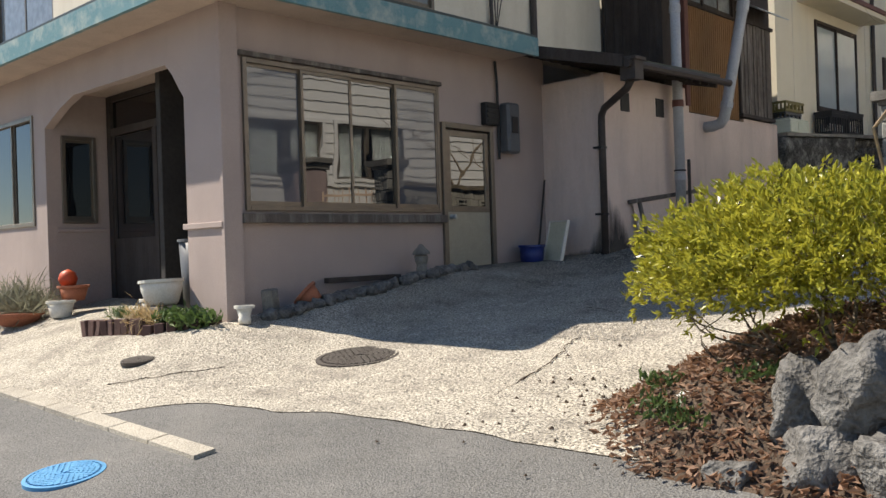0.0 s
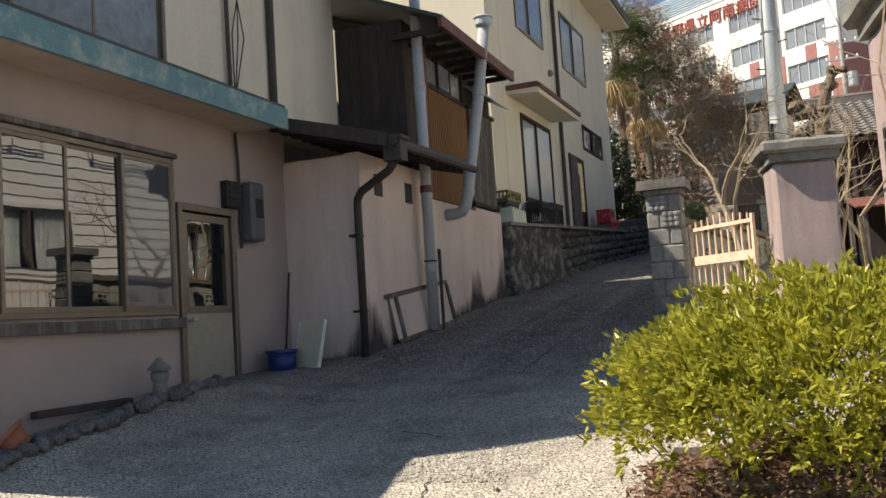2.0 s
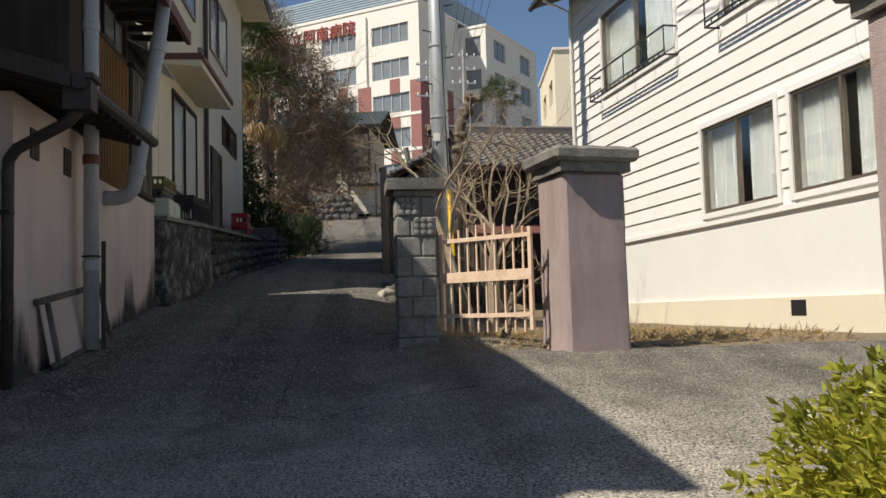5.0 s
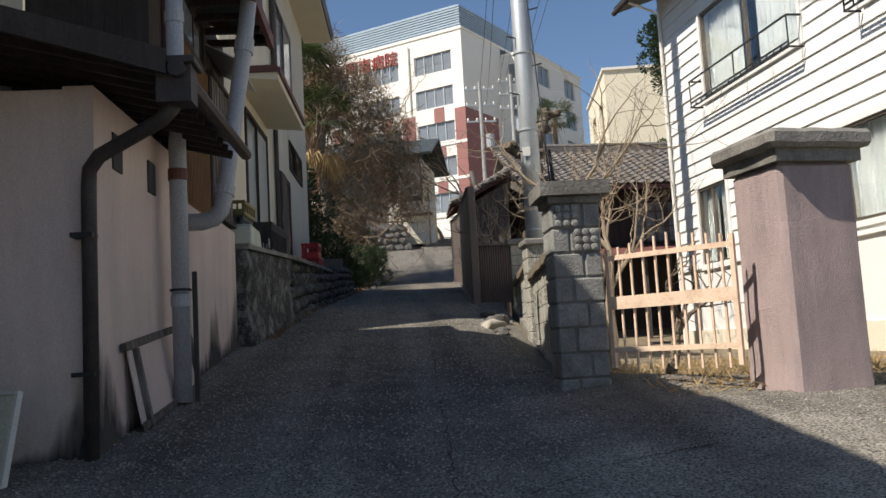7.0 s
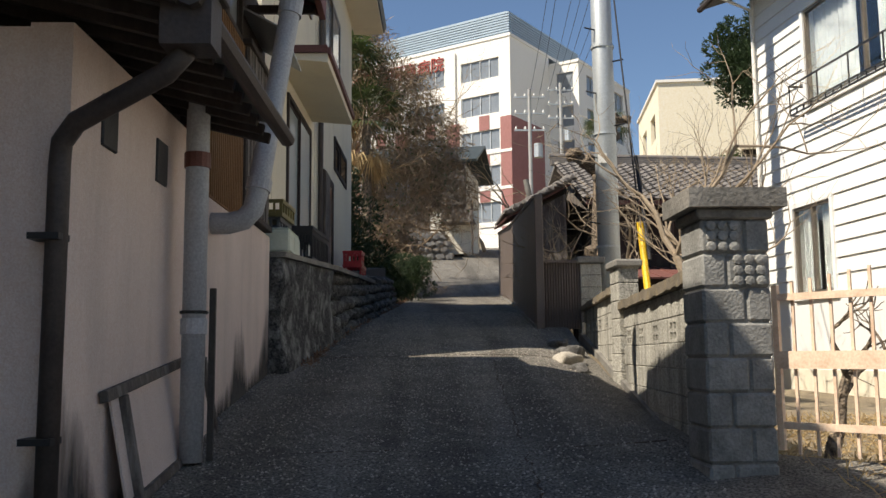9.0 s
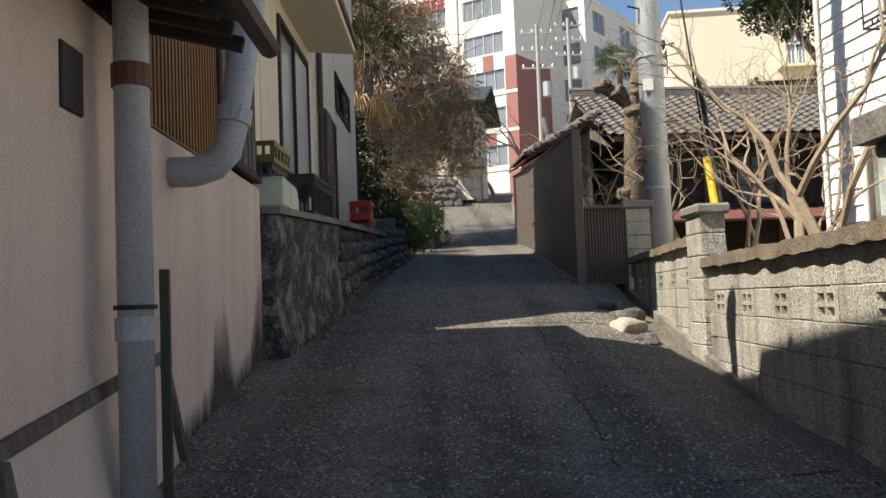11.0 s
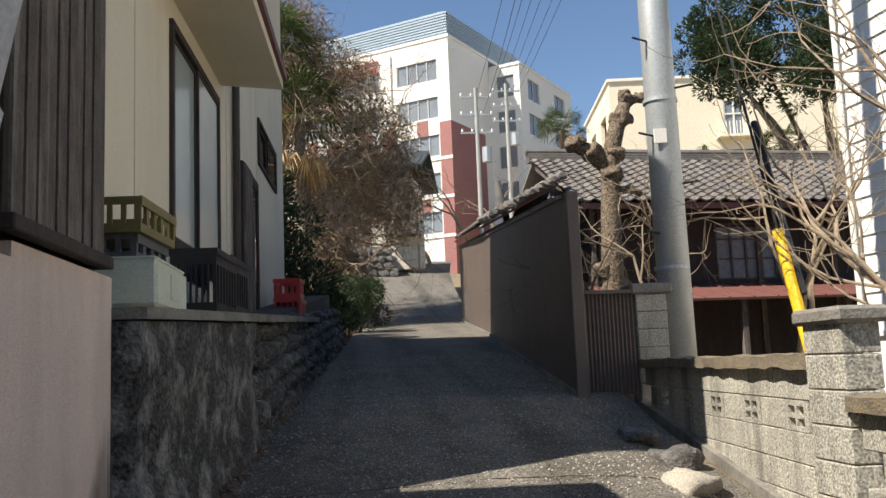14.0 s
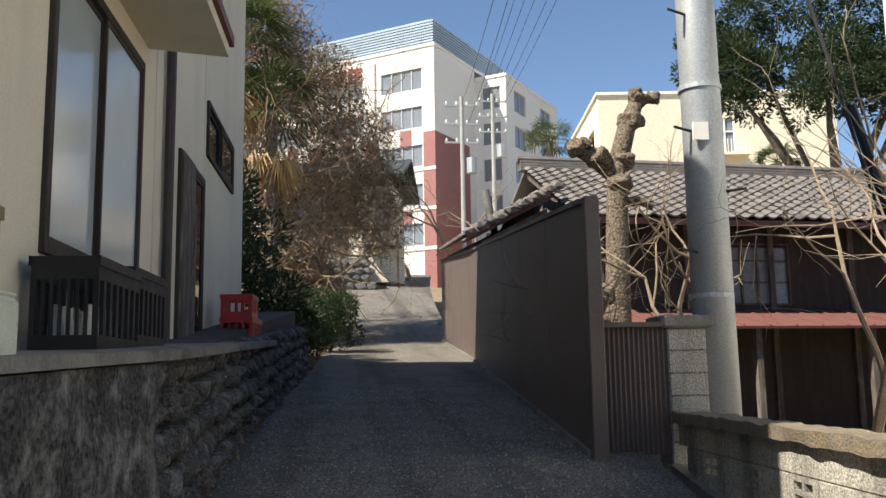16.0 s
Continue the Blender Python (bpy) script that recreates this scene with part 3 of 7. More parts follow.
part("wall", grid_wall(BM(), lambda u, v, d: (-15.5 + d, u, v), (5.12, 14.0), (0.0, 8.0), [], 0.2), STUCCO, house)
# porch doors
d1 = part("door", BM(), DARKWOOD, house, "dark timber sliding entrance doors")
bm = BM()
for q in ((-11.95, -11.84, 0.95, 3.77), (-8.56, -8.48, 0.95, 3.77), (-11.84, -8.56, 3.69, 3.77), (-11.84, -8.56, 3.22, 3.32), (-11.84, -8.56, 0.9, 1.0), (-10.68, -10.6, 1.0, 3.22), (-9.5, -9.42, 1.0, 3.22)):
    bx(bm, q[0], q[1], 5.84, 5.94, q[2], q[3], bev=0.005)
part("door_frame", bm, DARKWOOD, d1)
for a, b in ((-11.84, -10.68), (-10.6, -9.5), (-9.42, -8.56)):
    part("lower_panel", bx(BM(), a, b, 5.87, 5.91, 1.0, 1.75), DARKWOOD, d1)
    part("pane", bx(BM(), a + 0.05, b - 0.05, 5.88, 5.89, 1.8, 3.2), DARKPANE, d1)
    bm = bx(BM(), a, a + 0.05, 5.86, 5.91, 1.75, 3.22)
    bx(bm, b - 0.05, b, 5.86, 5.91, 1.75, 3.22)
    bx(bm, a + 0.05, b - 0.05, 5.86, 5.91, 1.75, 1.8)
    part("sash", bm, DARKWOOD, d1)
part("transom_panel", bx(BM(), -11.84, -8.56, 5.89, 5.92, 3.32, 3.69), DARKPANE, d1)


def window_y(parent, y, x0, x1, z0, z1, n, pane, frame_mat):
    w = part("window", BM(), frame_mat, parent)
    bm = BM()
    for q in ((x0, x0 + 0.06, z0, z1), (x1 - 0.06, x1, z0, z1), (x0 + 0.06, x1 - 0.06, z1 - 0.06, z1), (x0 + 0.06, x1 - 0.06, z0, z0 + 0.06)):
        bx(bm, q[0], q[1], y - 0.04, y + 0.06, q[2], q[3], bev=0.004)
    part("window_frame", bm, frame_mat, w)
    s = (x1 - x0 - 0.12) / n
    for i in range(n):
        a, b = x0 + 0.06 + i * s, x0 + 0.06 + (i + 1) * s
        yo = y + (0.0 if i % 2 else 0.025)
        bm = BM()
        bx(bm, a, a + 0.04, yo - 0.012, yo + 0.012, z0 + 0.06, z1 - 0.06)
        bx(bm, b - 0.04, b, yo - 0.012, yo + 0.012, z0 + 0.06, z1 - 0.06)
        part("sash", bm, frame_mat, w)
        part("pane", bx(BM(), a + 0.038, b - 0.038, yo - 0.003, yo + 0.003, z0 + 0.055, z1 - 0.055), pane, w)
    return w


window_x(house, -11.98, 5.2, 5.68, 2.02, 3.2, 1, DARKPANE)
window_y(house, 5.02, -14.6, -12.35, 2.0, 3.5, 3, DARKPANE, BRONZE)
window_x(house, -7.8, 5.27, 8.17, 1.97, 3.55, 4, [FILMPANE, CLEARPANE, CLEARPANE, FILMPANE])
box("window_sill", -7.82, -7.70, 5.2, 8.2, 1.84, 1.94, WEATHERWOOD, house)
box("window_head", -7.80, -7.735, 5.2, 8.2, 3.56, 3.61, WEATHERWOOD, house)
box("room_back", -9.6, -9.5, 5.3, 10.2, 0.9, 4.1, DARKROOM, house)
# side door
d2 = part("door", BM(), DOORALU, house, "aluminium side door with glazed upper half")
bm = BM()
for q in ((8.20, 8.27, 0.98, 3.12), (9.13, 9.20, 0.98, 3.12), (8.27, 9.13, 3.05, 3.12)):
    bx(bm, -7.86, -7.755, *q, bev=0.005)
part("door_frame", bm, BRONZE, d2)
part("door_panel", bx(BM(), -7.82, -7.79, 8.29, 9.11, 1.0, 1.98), DOORALU, d2)
bm = BM()
for q in ((8.29, 8.37, 1.98, 3.03), (9.03, 9.11, 1.98, 3.03), (8.37, 9.03, 2.95, 3.03), (8.37, 9.03, 1.98, 2.06)):
    bx(bm, -7.825, -7.785, *q, bev=0.004)
part("door_rail", bm, BRONZE, d2)
part("pane", bx(BM(), -7.81, -7.8, 8.36, 9.04, 2.05, 2.96), CLEARPANE, d2)
bm = lathe(BM(), [(0.03, 0), (0.03, 0.01), (0.014, 0.015), (0.014, 0.04), (0.028, 0.045), (0.03, 0.07), (0.015, 0.085)], 14, m=Matrix.Translation((-7.79, 8.36, 1.92)) @ Euler((0, radians(90), 0)).to_matrix().to_4x4())
part("door_knob", bm, POLESTEEL, d2, "steel door knob", True)
# pent roof with painted fascia
ZF = 4.02
bm = BM()
prism(bm, [(-7.22, 4.42), (-7.22, 9.5), (-7.95, 9.5), (-7.95, 5.1), (-15.6, 5.1), (-15.6, 4.42)], [ZF + 0.10] * 6, [ZF + 0.28, ZF + 0.28, ZF + 0.55, ZF + 0.55, ZF + 0.55, ZF + 0.28])
part("pent_roof", bm, DARKROOF, house)
bm = BM()
prism(bm, [(-7.2, 4.40), (-7.2, 9.52), (-7.25, 9.52), (-7.25, 4.45), (-15.6, 4.45), (-15.6, 4.40)], ZF, ZF + 0.24)
part("fascia", bm, BLUEFASCIA, house, "peeling blue-green painted fascia")
bm = BM()
prism(bm, [(-7.25, 4.45), (-7.25, 9.49), (-7.8, 9.49), (-7.8, 5.0), (-15.6, 5.0), (-15.6, 4.45)], ZF + 0.04, ZF + 0.09)
part("soffit", bm, SOFFIT, house)
# upper storey
part("upper_wall", grid_wall(BM(), lambda u, v, d: (-7.85 - d, u, v), (5.0, 12.0), (4.2, 7.6), [(5.2, 8.2, 4.5, 6.0)], 0.2), OLDWHITE, house)
part("upper_wall", grid_wall(BM(), lambda u, v, d: (u, 5.0 + d, v), (-15.5, -8.05), (4.2, 7.6), [(-13.6, -11.6, 4.6, 5.9)], 0.2), OLDWHITE, house)
part("back_upper_wall", bx(BM(), -15.5, -8.0, 13.8, 14.0, 3.0, 7.6), OLDWHITE, house)
window_x(house, -7.85, 5.2, 8.2, 4.5, 6.0, 3, FARPANE)
window_y(house, 5.05, -13.6, -11.6, 4.6, 5.9, 2, FARPANE, BRONZE)
bm = BM()
sheet(bm, [(-7.2, 4.95, 7.3), (-7.2, 12.4, 7.3), (-11.6, 12.4, 9.1), (-11.6, 4.95, 9.1)], 0.12, (0.36, 0, 1))
sheet(bm, [(-16.2, 4.95, 7.35), (-11.6, 4.95, 9.1), (-11.6, 14.4, 9.1), (-16.2, 14.4, 7.35)], 0.12, (-0.36, 0, 1))
part("roof", bm, DARKROOF, house)
part("gable", sheet(BM(), [(-15.5, 5.1, 7.5), (-7.9, 5.1, 7.5), (-11.6, 5.1, 8.95)], 0.1, (0, 1, 0)), OLDWHITE, house)

# ---------- lean-to and dark timber part ----------
annex = thing("house_annex", "pink-walled annex with dark timber upper floor and brown panel", "house")
part("wall", bx(BM(), -7.8, -6.95, 10.35, 10.55, 0.8, 3.82), STUCCO2, annex)
part("wall", grid_wall(BM(), lambda u, v, d: (-6.75 - d, u, v), (10.35, 15.95), (0.8, 3.5), [], 0.2), STUCCO2, annex)
part("wall", sheet(BM(), [(-6.75, 10.35, 3.5), (-6.75, 12.7, 3.5), (-6.75, 12.7, 3.86), (-6.75, 10.35, 3.84)], 0.2, (-1, 0, 0)), STUCCO2, annex)
part("wall_top_ledge", bx(BM(), -7.0, -6.75, 14.6, 15.95, 3.5, 3.56), STUCCO2, annex)
# small vents under the roof
for y in (10.75, 11.7):
    box("vent", -6.76, -6.735, y, y + 0.22, 3.35, 3.62, BLACKMETAL, annex)
part("dark_wall", bx(BM(), -7.85, -6.8, 12.05, 12.15, 3.8, 6.0), DARKWOOD, annex, "near-black timber wall")
for i in range(7):
    part("batten", bx(BM(), -7.8 + i * 0.15, -7.78 + i * 0.15, 12.03, 12.05, 3.9, 5.9), DARKWOOD, annex)
part("panel", bx(BM(), -6.80, -6.76, 12.72, 14.45, 3.52, 5.18), BROWNPANEL, annex, "orange-brown corrugated panel")
for i in range(24):
    y = 12.74 + i * 0.072
    part("rib", bx(BM(), -6.762, -6.75, y, y + 0.02, 3.53, 5.17), BROWNPANEL, annex)
part("post", bx(BM(), -6.82, -6.72, 12.60, 12.72, 3.6, 5.9, bev=0.01), BROWNPAINT, annex, "red-brown painted post")
part("upper_dark_wall", bx(BM(), -6.95, -6.82, 12.15, 15.9, 3.5, 6.0), DARKWOOD, annex)
window_x(annex, -6.80, 12.75, 14.4, 5.2, 5.75, 3, FARPANE, DARKWOOD)
sh = part("shutter_box", bx(BM(), -6.82, -6.74, 14.5, 15.72, 3.58, 5.25, bev=0.01), DARKWOOD, annex, "weathered timber shutter box")
for i in range(10):
    y = 14.52 + i * 0.12
    part("board", bx(BM(), -6.74, -6.725 + 0.006 * (i % 3), y, y + 0.108, 3.62, 5.22), WEATHERWOOD, sh)
for z in (3.58, 5.2):
    part("rail", bx(BM(), -6.78, -6.69, 14.46, 15.76, z, z + 0.06, bev=0.006), DARKWOOD, sh)
part("metal_hood", sheet(BM(), [(-6.4, 14.5, 5.35), (-6.4, 15.76, 5.35), (-6.85, 15.76, 5.6), (-6.85, 14.5, 5.6)], 0.02, (0, 0, 1)), POLESTEEL, annex)
bm = BM()
sheet(bm, [(-6.1, 11.7, 5.78), (-6.1, 15.1, 5.78), (-9.0, 15.1, 7.0), (-9.0, 11.7, 7.0)], 0.05, (0.3, 0, 1))
part("roof", bm, DARKROOF, annex)
part("verge_board", sheet(BM(), [(-6.1, 14.98, 5.68), (-6.1, 15.03, 5.68), (-9.0, 15.03, 6.9), (-9.0, 14.98, 6.9)], 0.16, (0.3, 0, 1)), BROWNPAINT, annex)
part("fascia", bx(BM(), -6.12, -6.06, 11.7, 15.03, 5.66, 5.82), BROWNPAINT, annex)
part("side_wall", bx(BM(), -15.3, -6.95, 15.72, 15.9, 2.0, 6.1), DARKWOOD, annex)
for i in range(8):
    part("rafter", bx(BM(), -6.9, -6.15, 11.9 + i * 0.42, 11.95 + i * 0.42, 5.66, 5.74), DARKWOOD, annex)
# lean-to roof
bm = BM()
sheet(bm, [(-6.15, 9.95, 3.84), (-6.15, 12.55, 3.92), (-7.8, 12.55, 4.32), (-7.8, 9.5, 4.24)], 0.05, (0.22, 0, 1))
part("leanto_roof", bm, DARKROOF, annex)
for i in range(11):
    y = 10.0 + i * 0.25
    part("rafter", sheet(BM(), [(-6.2, y, 3.78), (-6.2, y + 0.05, 3.78), (-7.75, y + 0.05, 4.16), (-7.75, y, 4.16)], 0.07, (0.22, 0, 1)), DARKWOOD, annex)
part("edge_board", sheet(BM(), [(-6.16, 9.93, 3.76), (-7.78, 9.46, 4.14), (-7.78, 9.46, 4.3), (-6.16, 9.93, 3.92)], 0.04, (0, -1, 0)), DARKWOOD, annex)
bm = BM()
tube(bm, [(-6.1, 9.9, 3.80), (-6.1, 12.75, 3.86)], 0.055, 8)
part("gutter", bm, PIPEDARK, annex, "dark rain gutter")

# ---------- pipes on the annex ----------
dp = thing("downpipe", "dark brown downpipe with hopper on pink wall", "downpipe")
bm = tube(BM(), [(-6.77, 10.30, 1.2), (-6.77, 10.30, 3.15), (-6.76, 10.29, 3.25), (-6.68, 10.24, 3.33), (-6.25, 10.12, 3.52), (-6.15, 10.06, 3.6)], 0.05, 10)
part("pipe", bm, PIPEDARK, dp, smooth=True)
bm = BM()
prism(bm, [(-6.24, 9.96), (-6.02, 9.96), (-6.02, 10.16), (-6.24, 10.16)], 3.60, 3.84)
part("hopper", bm, PIPEDARK, dp)
bm = BM()
bx(bm, -6.27, -5.99, 9.93, 10.19, 3.84, 3.89, bev=0.008)
part("hopper_rim", bm, PIPEDARK, dp)
for z in (1.9, 2.8):
    part("bracket", bx(BM(), -6.87, -6.73, 10.22, 10.35, z, z + 0.03), BLACKMETAL, dp)
vp = thing("vent_pipe", "tall grey plastic vent pipe tied to an iron stake", "pipe")
part("pipe", tube(BM(), [(-6.58, 12.05, 1.62), (-6.58, 12.05, 6.6)], 0.075, 14), PIPEGREY, vp, smooth=True)
for z in (2.42, 3.5, 4.9):
    part("collar", tube(BM(), [(-6.58, 12.05, z), (-6.58, 12.05, z + 0.1)], 0.085, 14), PIPEGREY if z != 3.5 else BROWNPAINT, vp)
part("wire_tie", tube(BM(), [(-6.58, 12.05, 2.55), (-6.58, 12.05, 2.57)], 0.09, 12), WIRE, vp)
part("stake", bx(BM(), -6.50, -6.46, 12.12, 12.15, 1.62, 2.72), IRON, vp)
fp = thing("flue_pipe", "grey plastic flue pipe bent into the pink wall", "pipe")
pts = [(-6.85, 13.22, 3.31), (-6.62, 13.22, 3.31), (-6.50, 13.22, 3.34), (-6.43, 13.22, 3.42), (-6.40, 13.23, 3.55), (-6.20, 13.49, 5.13), (-6.09, 13.62, 6.2)]
part("pipe", tube(BM(), pts, 0.085, 14), PIPEGREY, fp, smooth=True)
part("collar", tube(BM(), [(-6.398, 13.233, 3.57), (-6.386, 13.25, 3.66)], 0.1, 14), PIPEGREY, fp)
part("collar", tube(BM(), [(-6.204, 13.485, 5.1), (-6.186, 13.507, 5.25)], 0.1, 14), PIPEGREY, fp)
part("cap", lathe(BM(), [(0.1, 0), (0.13, 0.03), (0.13, 0.12), (0.15, 0.14), (0.1, 0.18)], 14, (-6.09, 13.62, 6.2)), POLESTEEL, fp)
cd = thing("conduit", "grey conduit and cables on upper wall", "conduit")
part("pipe", tube(BM(), [(-7.80, 9.3, 4.35), (-7.80, 9.25, 7.3)], 0.025, 6), PIPEDARK, cd)
part("pipe", tube(BM(), [(-7.80, 10.22, 4.3), (-7.80, 10.22, 7.4)], 0.05, 8), PIPEDARK, cd)
for k in range(3):
    part("cable", tube(BM(), [(-7.79, 9.4 + 0.1 * k, 7.2), (-7.76, 9.55 - 0.1 * k, 6.0), (-7.77, 9.33 + 0.12 * k, 5.2), (-7.78, 9.35, 4.4)], 0.008, 5), WIRE, cd)
mt = thing("meter_box", "dark grey electricity meter box on wall", "meter box")
part("body", bx(BM(), -7.8, -7.62, 9.36, 9.62, 2.78, 3.46, bev=0.03), DARKGREY, mt)
part("window", bx(BM(), -7.62, -7.605, 9.42, 9.55, 3.05, 3.27, bev=0.005), BLACKMETAL, mt)
part("conduit", tube(BM(), [(-7.76, 9.31, 2.7), (-7.76, 9.31, 3.7), (-7.76, 9.28, 4.02)], 0.018, 6), BLACKMETAL, mt)
vb = thing("wall_vent", "black square vent hood above side door", "vent")
part("body", bx(BM(), -7.8, -7.70, 9.0, 9.26, 3.14, 3.44, bev=0.01), BLACKMETAL, vb)
for i in range(4):
    part("slat", bx(BM(), -7.70, -7.685, 9.02, 9.24, 3.17 + i * 0.065, 3.205 + i * 0.065), BLACKMETAL, vb)

# ---------- cream house ----------
cream = thing("house", "cream two-storey house with brown downpipe and canopy", "house")
TILTM = Matrix.Translation((-6.98, 16.55, 0)) @ Euler((0, 0, radians(-1.45))).to_matrix().to_4x4()
turned(cream, TILTM)          # local: x = 0 is the lane face, y runs up the lane
Z0 = 3.3
holes = [(1.78, 3.95, 4.05, 5.9), (5.55, 7.0, 3.55, 5.62), (7.18, 9.4, 5.95, 6.62), (1.9, 3.9, 7.75, 9.0), (5.6, 8.0, 7.75, 9.2)]
part("wall", grid_wall(BM(), lambda u, v, d: (-d, u, v), (0.0, 10.7), (Z0 - 1.0, 10.4), holes, 0.2), CREAM, cream)
part("wall", bx(BM(), -8, -0.2, 0.0, 0.2, Z0 - 1, 10.4), CREAM, cream)
part("wall", bx(BM(), -8, -0.2, 10.5, 10.7, Z0 - 1, 10.4), CREAM, cream)
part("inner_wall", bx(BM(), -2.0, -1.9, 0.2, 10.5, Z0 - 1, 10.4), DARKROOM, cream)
bm = BM()
sheet(bm, [(0.75, -0.7, 10.3), (0.75, 11.4, 10.3), (-4, 11.4, 12.0), (-4, -0.7, 12.0)], 0.16, (0.35, 0, 1))
sheet(bm, [(-8.75, -0.7, 10.3), (-4, -0.7, 12.0), (-4, 11.4, 12.0), (-8.75, 11.4, 10.3)], 0.16, (-0.35, 0, 1))
part("roof", bm, DARKROOF, cream)
part("eave_soffit", bx(BM(), 0.0, 0.72, -0.6, 11.3, 10.22, 10.28), CREAM, cream)
window_x(cream, 0.0, 1.78, 3.95, 4.05, 5.9, 2, PALEPANE, DARKWOOD, fw=0.07)
window_x(cream, 0.0, 7.18, 9.4, 5.95, 6.62, 2, DARKPANE, DARKWOOD)
window_x(cream, 0.0, 1.9, 3.9, 7.75, 9.0, 2, FARPANE)
window_x(cream, 0.0, 5.6, 8.0, 7.75, 9.2, 2, FARPANE)
window_x(cream, 0.0, 5.55, 7.0, 3.55, 5.62, 2, DARKPANE, DARKWOOD, fw=0.08)
for i in range(6):
    part("door_board", bx(BM(), 0.036, 0.06, 5.56 + i * 0.11, 5.65 + i * 0.11, 3.5, 5.6, bev=0.004), WEATHERWOOD, cream)
bm = BM()
sheet(bm, [(0.0, 1.0, 6.12), (0.0, 4.2, 6.12), (0.66, 4.2, 6.06), (0.66, 1.0, 6.06)], 0.16, (0, 0, 1))
part("canopy", bm, CREAM, cream, "cream concrete window canopy")
part("canopy_trim", bx(BM(), 0.66, 0.70, 0.97, 4.23, 6.16, 6.25), BROWNPAINT, cream)
part("canopy_trim", bx(BM(), 0.0, 0.66, 0.96, 1.0, 6.18, 6.28), BROWNPAINT, cream)
part("downpipe", tube(BM(), [(0.06, 4.85, 3.4), (0.06, 4.85, 10.2)], 0.045, 8), PIPEDARK, cream)
for y in (0.75, 4.5, 7.05):
    part("joint_strip", bx(BM(), 0.0, 0.006, y, y + 0.015, 2.6, 10.2), OLDWHITE, cream)
part("vent_hood", lathe(BM(), [(0.08, 0), (0.08, 0.06), (0.05, 0.1)], 12, m=Matrix.Translation((0.0, 4.3, 7.3)) @ Euler((0, radians(90), 0)).to_matrix().to_4x4()), OLDCONC, cream)

# ---------- retaining wall under the cream house ----------
rw = thing("retaining_wall", "dark stained render and boulder retaining wall", "wall", kind="structure")
bm = BM()
prism(bm, [(-7.2, 15.97), (-6.62, 15.97), (-6.32, 18.6), (-7.2, 18.6)], 0.8, [3.34, 3.34, 3.45, 3.45])
bmesh.ops.subdivide_edges(bm, edges=bm.edges[:], cuts=12, use_grid_fill=True)
for v in bm.verts:
    v.co.x += 0.05 * noise.noise(v.co * 2.1) + 0.02 * noise.noise(v.co * 7) + (0.12 * max(0, 2.6 - v.co.z) if v.co.x > -6.9 else 0)
part("rendered_wall", bm, WALLDARK, rw, smooth=True)
part("backing", prism(BM(), [(-7.4, 18.6), (-6.55, 18.6), (-6.0, 30.0), (-7.6, 30.0)], 1.5, [3.38, 3.38, 4.6, 4.6]), DAMP, rw)
part("top_slab", prism(BM(), [(-7.25, 15.98), (-6.58, 15.98), (-6.25, 19.0), (-6.0, 26.3), (-7.0, 26.3)], [3.35, 3.35, 3.48, 3.85, 3.85], [3.41, 3.41, 3.54, 3.92, 3.92]), OLDCONC, rw)
rnd = random.Random(5)
for j in range(5):
    y = 18.65
    while y < 30:
        w = rnd.uniform(0.32, 0.6)
        zb = rise(y) - 0.05
        h = (3.46 + 0.075 * (y - 18.6) - zb) / 5
        if h > 0.12:
            bm = boulder(BM(), (0, 0, 0), (0.14, w * 0.5, h * 0.56), rnd.random() * 900, 2)
            o = part("stone", bm, STONE, rw, smooth=True)
            o.location = (-6.50 + 0.05 * (y - 18.6) + 0.05 * (4 - j) * 0.6 + rnd.uniform(-0.03, 0.03), y + w / 2, zb + h * (j + 0.5))
        y += w * 0.93

# ---------- block wall and first gate post ----------
bw = thing("block_wall", "weathered concrete block wall with openwork blocks and mossy coping", "wall", kind="structure")


def wall_x(y):
    return -3.29 + 0.1 * (y - 12)


BLK = {}


def block_mesh(kind):
    if kind in BLK:
        return BLK[kind]
    bm = BM()
    if kind == "plain":
        bx(bm, -0.05, 0.05, -0.196, 0.196, 0.003, 0.189, bev=0.006)
    else:
        holes_ = []
        for r in range(2):
            for c in range(2):
                a = -0.13 + c * 0.14
                holes_.append((a, a + 0.11, 0.03 + r * 0.075, 0.08 + r * 0.075))
        grid_wall(bm, lambda u, v, d: (-0.05 + d, u, v), (-0.196, 0.196), (0.003, 0.189), holes_, 0.1)
    me = bpy.data.meshes.new("block_" + kind)
    bmesh.ops.recalc_face_normals(bm, faces=bm.faces[:])
    bm.to_mesh(me)
    bm.free()
    me.materials.append(BLOCK)
    BLK[kind] = me
    return me


